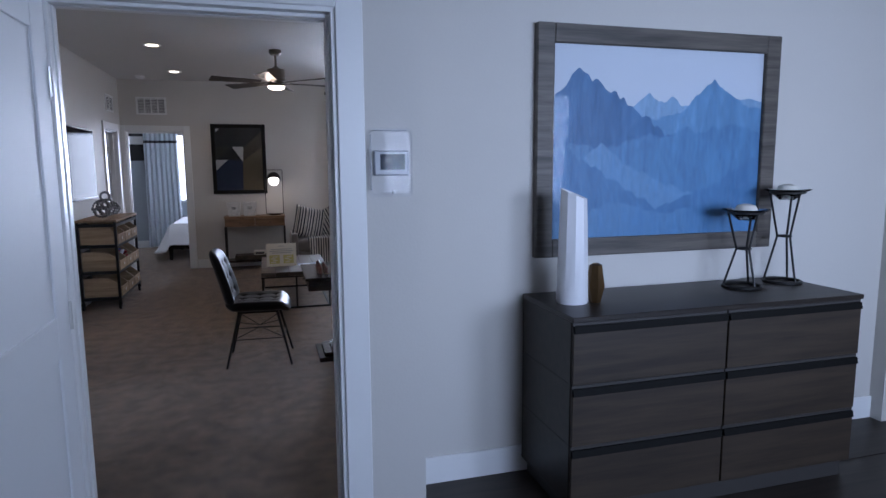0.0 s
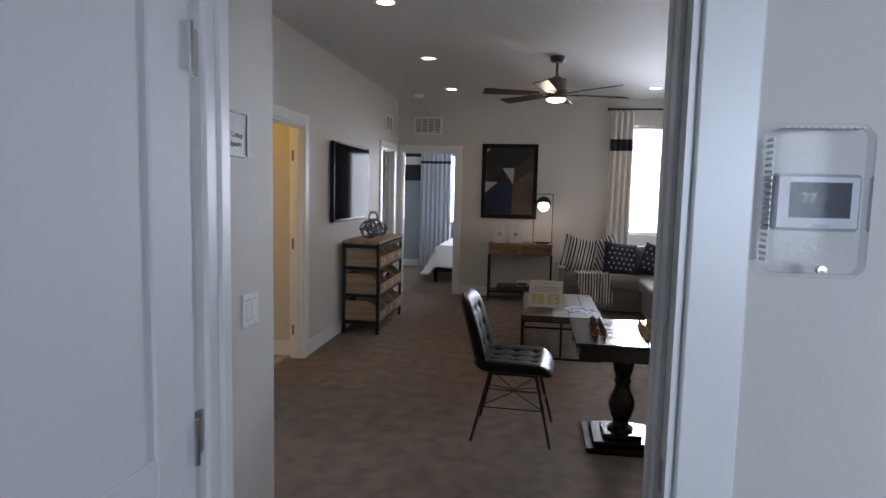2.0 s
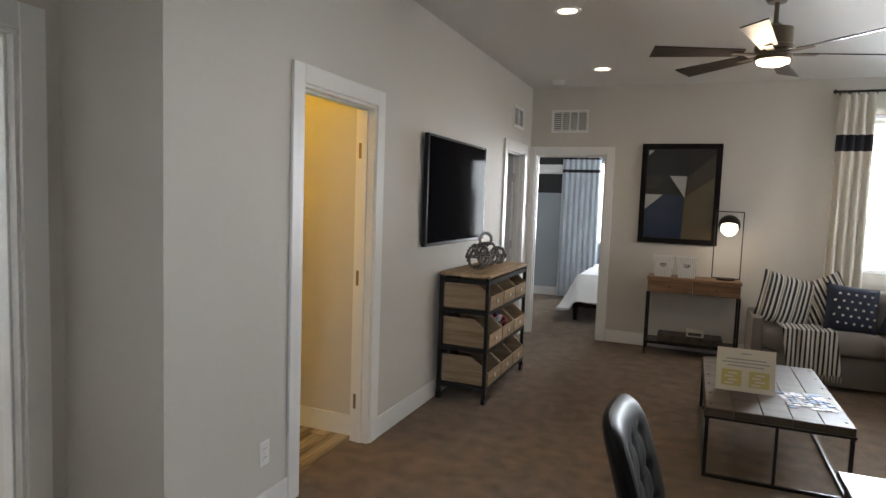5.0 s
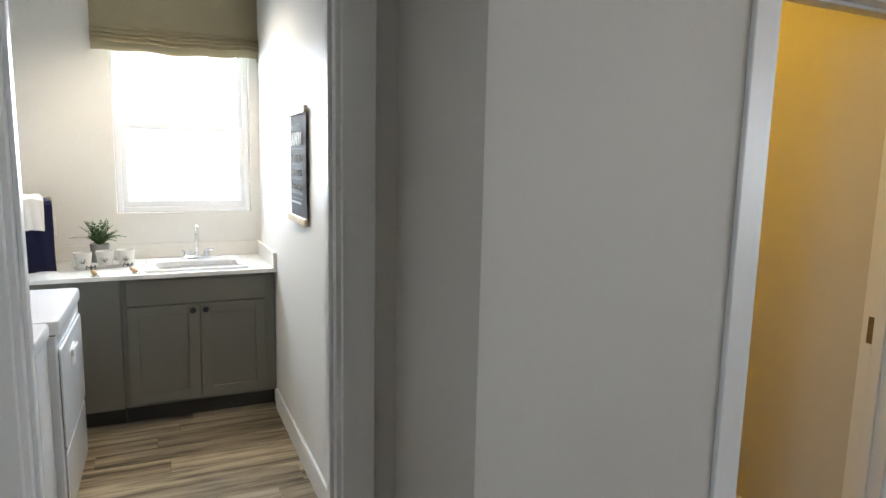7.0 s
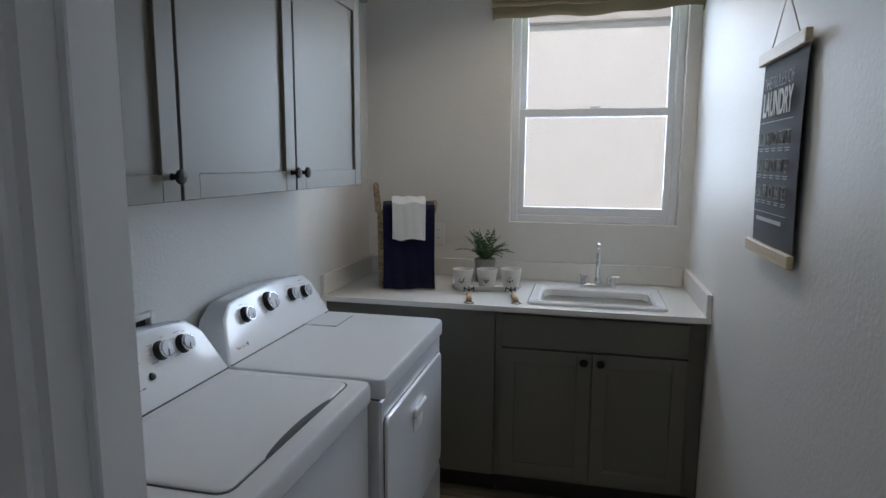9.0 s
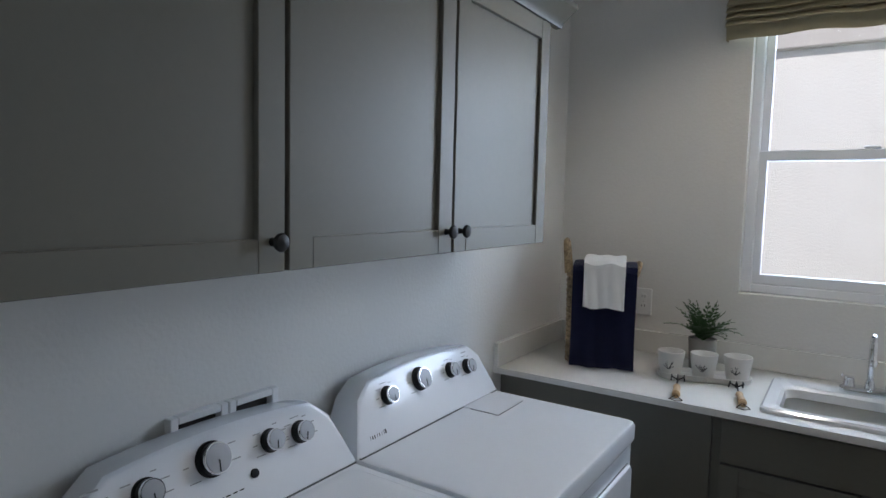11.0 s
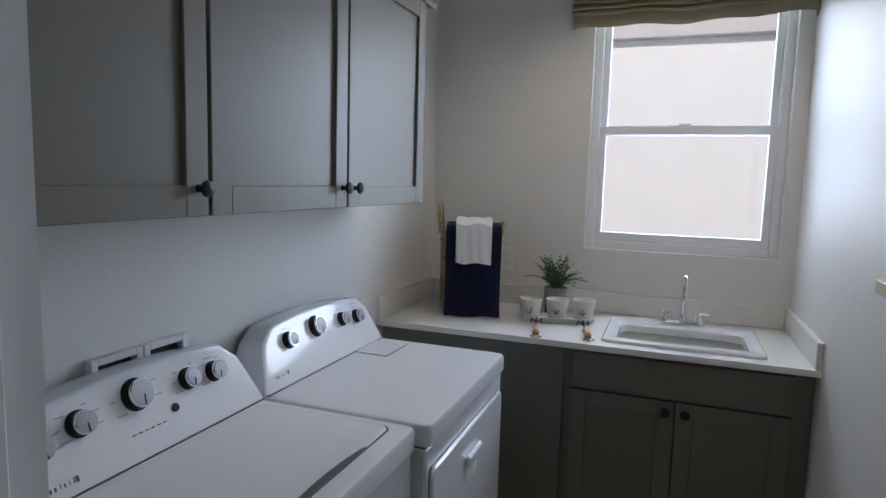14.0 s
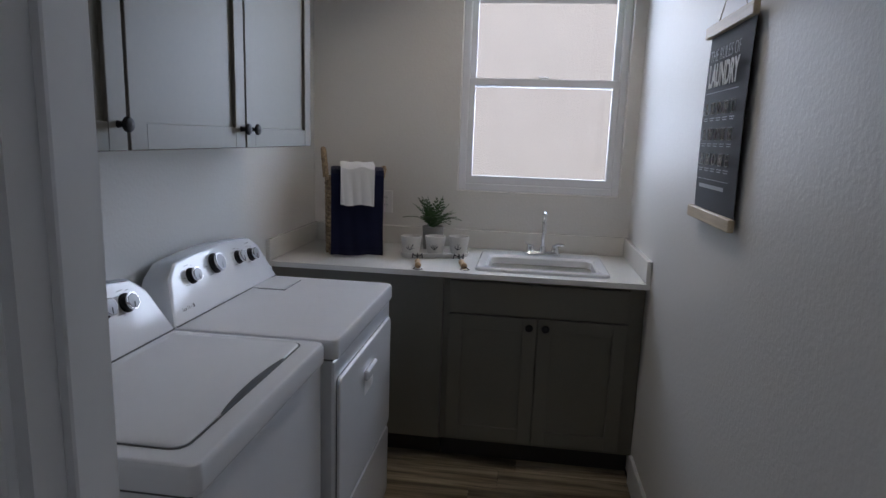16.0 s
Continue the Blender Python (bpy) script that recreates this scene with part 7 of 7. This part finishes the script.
part("print_sky", box(bmnew(), -iw, iw, -0.016, -0.002, -ih, ih), mat("print_pale_sky", (0.62, 0.65, 0.70), 0.5, vary=0.03), pic)


def ridge(name, color, y, top, jag, seed, tint=None):
    """One mountain layer of the print: a ridge line from top(u) with jags."""
    bm = bmnew()
    n = 120
    pts = []
    for i in range(n + 1):
        u = i / n
        h = top(u) + jag * (noise.noise(Vector((u * 22, seed, 0))) + 0.6 * noise.noise(Vector((u * 55, seed, 3))))
        pts.append((-iw + 2 * iw * u, max(-ih + 0.01, min(ih - 0.005, ih * h))))
    lo = [bm.verts.new((x, y, -ih)) for x, z in pts]
    hi = [bm.verts.new((x, y, z)) for x, z in pts]
    for i in range(n):
        bm.faces.new((lo[i], lo[i + 1], hi[i + 1], hi[i]))
    part(name, bm, mat(name + "_ink", color, 0.45, vary=0.3, scale=7, fine=34, bump=0.0, stretch=(2.6, 1, 0.55), tint=tint), pic)


def peaks(*ps):
    return lambda u: max(h - abs(u - c) * s for c, h, s in ps)


ridge("far_ridge", (0.22, 0.38, 0.58), -0.0164, peaks((0.435, 0.53, 2.0), (0.47, 0.48, 1.2), (0.545, 0.51, 2.2), (0.93, 0.50, 0.3), (0.66, 0.34, 0.8)), 0.03, 3, (0.30, 0.47, 0.66))
ridge("right_peak", (0.10, 0.25, 0.47), -0.0168, peaks((0.75, 0.70, 2.3), (0.79, 0.62, 1.6), (0.86, 0.46, 0.5), (0.62, 0.28, 1.3)), 0.035, 8, (0.19, 0.38, 0.60))
ridge("left_peak", (0.035, 0.11, 0.27), -0.0172, peaks((0.115, 0.80, 3.6), (0.145, 0.72, 1.9), (0.20, 0.62, 1.6), (0.27, 0.55, 1.9), (0.05, 0.5, 2.2), (0.38, 0.22, 0.9)), 0.06, 5, (0.10, 0.25, 0.46))
ridge("middle_slope", (0.07, 0.19, 0.39), -0.0176, peaks((0.62, 0.18, 1.2), (0.85, 0.22, 0.6), (0.45, 0.10, 0.7), (0.1, 0.0, 0.6)), 0.05, 11, (0.14, 0.32, 0.54))
ridge("pale_gully", (0.22, 0.40, 0.62), -0.0180, peaks((0.22, 0.02, 2.4), (0.29, -0.18, 1.1), (0.50, -0.42, 0.8), (0.60, -0.55, 0.6)), 0.05, 13, (0.12, 0.28, 0.50))
ridge("dark_slope", (0.06, 0.17, 0.37), -0.0184, peaks((0.05, -0.05, 1.5), (0.14, -0.28, 1.6), (0.97, -0.15, 1.5), (0.80, -0.42, 0.9)), 0.05, 17, (0.11, 0.27, 0.48))
ridge("front_slope", (0.16, 0.34, 0.56), -0.0188, peaks((0.30, -0.62, 0.7), (0.62, -0.70, 0.9), (0.9, -0.72, 0.5)), 0.04, 19, (0.08, 0.22, 0.44))
part("pane", box(bmnew(), -iw, iw, -0.027, -0.025, -ih, ih), M["clear"], pic)

vase = thing("vase", "tall white faceted ceramic vase with a slanted mouth", "vase", pose(1.41, 2.225, DH))
bm = bmnew()
loft_rings(bm, [[(r * sx * math.cos(a), r * math.sin(a), z + sl * math.cos(a - 2.6)) for a in [2 * math.pi * i / 10 for i in range(10)]] for r, sx, z, sl in ((0.066, 1.0, 0.0, 0.0), (0.07, 1.0, 0.01, 0.0), (0.062, 1.0, 0.30, 0.0), (0.056, 1.0, 0.475, 0.022), (0.05, 1.0, 0.475, 0.022), (0.055, 1.0, 0.25, 0.0), (0.05, 1.0, 0.03, 0))])
part("body", bm, mat("white_ceramic", (0.78, 0.78, 0.80), 0.35, vary=0.02, fine=60, bump=0.05), vase)
gv = thing("bud_vase", "small faceted antique gold bud vase", "vase", pose(1.51, 2.20, DH))
part("body", lathe(bmnew(), [(0.024, 0), (0.042, 0.075), (0.028, 0.165), (0.014, 0.172), (0.013, 0.168), (0, 0.12)], 7), mat("antique_gold", (0.20, 0.12, 0.055), 0.35, metal=0.9, vary=0.2, scale=25, bump=0.1), gv)


def candle_stand(label, m, h):
    th = thing("candle_stand", label, "candle holder", m, "candle stands on the dresser")
    def ring_at(r, z, bar):
        bm = bmnew()
        tube(bm, [(r * math.cos(a), r * math.sin(a), z) for a in [2 * math.pi * i / 28 for i in range(28)]], bar, 7, True)
        return bm
    part("foot_ring", ring_at(0.085, 0.008, 0.008), M["black"], th)
    part("waist_ring", ring_at(0.030, h * 0.52, 0.005), M["black"], th)
    part("rim_ring", ring_at(0.078, h, 0.006), M["black"], th)
    for i in range(3):
        a = 2 * math.pi * i / 3 + 0.5
        c, s = math.cos(a), math.sin(a)
        bm = bmnew()
        tube(bm, [(0.085 * c, 0.085 * s, 0.008), (0.034 * c, 0.034 * s, h * 0.52), (0.078 * c, 0.078 * s, h)], 0.0055, 7)
        part("leg", bm, M["black"], th)
    part("dish", lathe(bmnew(), [(0.0, h - 0.038), (0.035, h - 0.036), (0.07, h - 0.005), (0.105, h + 0.014), (0.107, h + 0.016), (0.068, h), (0.033, h - 0.031), (0.0, h - 0.033)], 32), M["clear"], th, "clear glass dish")
    part("candle", lathe(bmnew(), [(0.03, h - 0.03), (0.048, h - 0.005), (0.05, h + 0.015), (0.04, h + 0.034), (0.015, h + 0.042), (0, h + 0.042)], 24), M["cotton"], th, "cream ball candle")


candle_stand("short black metal candle stand with a glass dish", pose(2.36, 2.28, DH), 0.365)
candle_stand("tall black metal candle stand with a glass dish", pose(2.64, 2.32, DH), 0.455)

# thermostat behind a clear guard
M["rib"] = mat("cloudy_plastic", (0.72, 0.74, 0.78), 0.25, vary=0.02, bump=0.0)
tg = thing("thermostat_guard", "clear plastic lock box over a silver-grey thermostat", "thermostat", pose(0.578, HY - 0.0005, 1.494))
bm = bmnew()
loft_rings(bm, [[(x, y, z) for x, z in rrect(-0.083 + i, 0.083 - i, -0.124 + i, 0.124 - i, 0.018)] for i, y in ((0, -0.001), (0, -0.006), (0.008, -0.007), (0.010, -0.040), (0.016, -0.046))])
g = part("cover", bm, M["guard"], tg)
g.visible_shadow = False
part("lock", lathe(bmnew(), [(0.007, 0), (0.007, 0.012), (0, 0.013)], 14, pose(0.004, -0.044, -0.106, 90)), M["steel"], tg)
for k in range(20):
    part("rib", box(bmnew(), -0.0745, -0.0725, -0.040, -0.009, -0.097 + 0.010 * k, -0.092 + 0.010 * k), M["rib"], tg)
for k in range(12):
    part("rib", box(bmnew(), -0.058 + 0.010 * k, -0.053 + 0.010 * k, -0.040, -0.009, 0.1125, 0.1145), M["rib"], tg)
th = part("thermostat", box(bmnew(), -0.062, 0.066, -0.026, -0.001, -0.047, 0.043, 0.005), mat("thermostat_silver", (0.42, 0.43, 0.45), 0.4, vary=0.03, bump=0.0), tg, "silver-grey thermostat body")
part("display", box(bmnew(), -0.040, 0.050, -0.0268, -0.026, -0.026, 0.030), mat("lcd_grey", (0.028, 0.034, 0.046), 0.4, spec=0.15, vary=0.03, bump=0), th, "dark grey display")
text_part("temperature", "77", 0.022, M["ink_pale"], tg, pose(-0.012, -0.0272, 0.004, 90))
part("maker_label", box(bmnew(), -0.005, 0.022, -0.0266, -0.026, -0.041, -0.036), M["ink_pale"], th)
plank_bath = bpy.data.objects["floor_bath"]
plank_floor(plank_bath, -3.55, -1.931, 4.6, 6.05, 8)
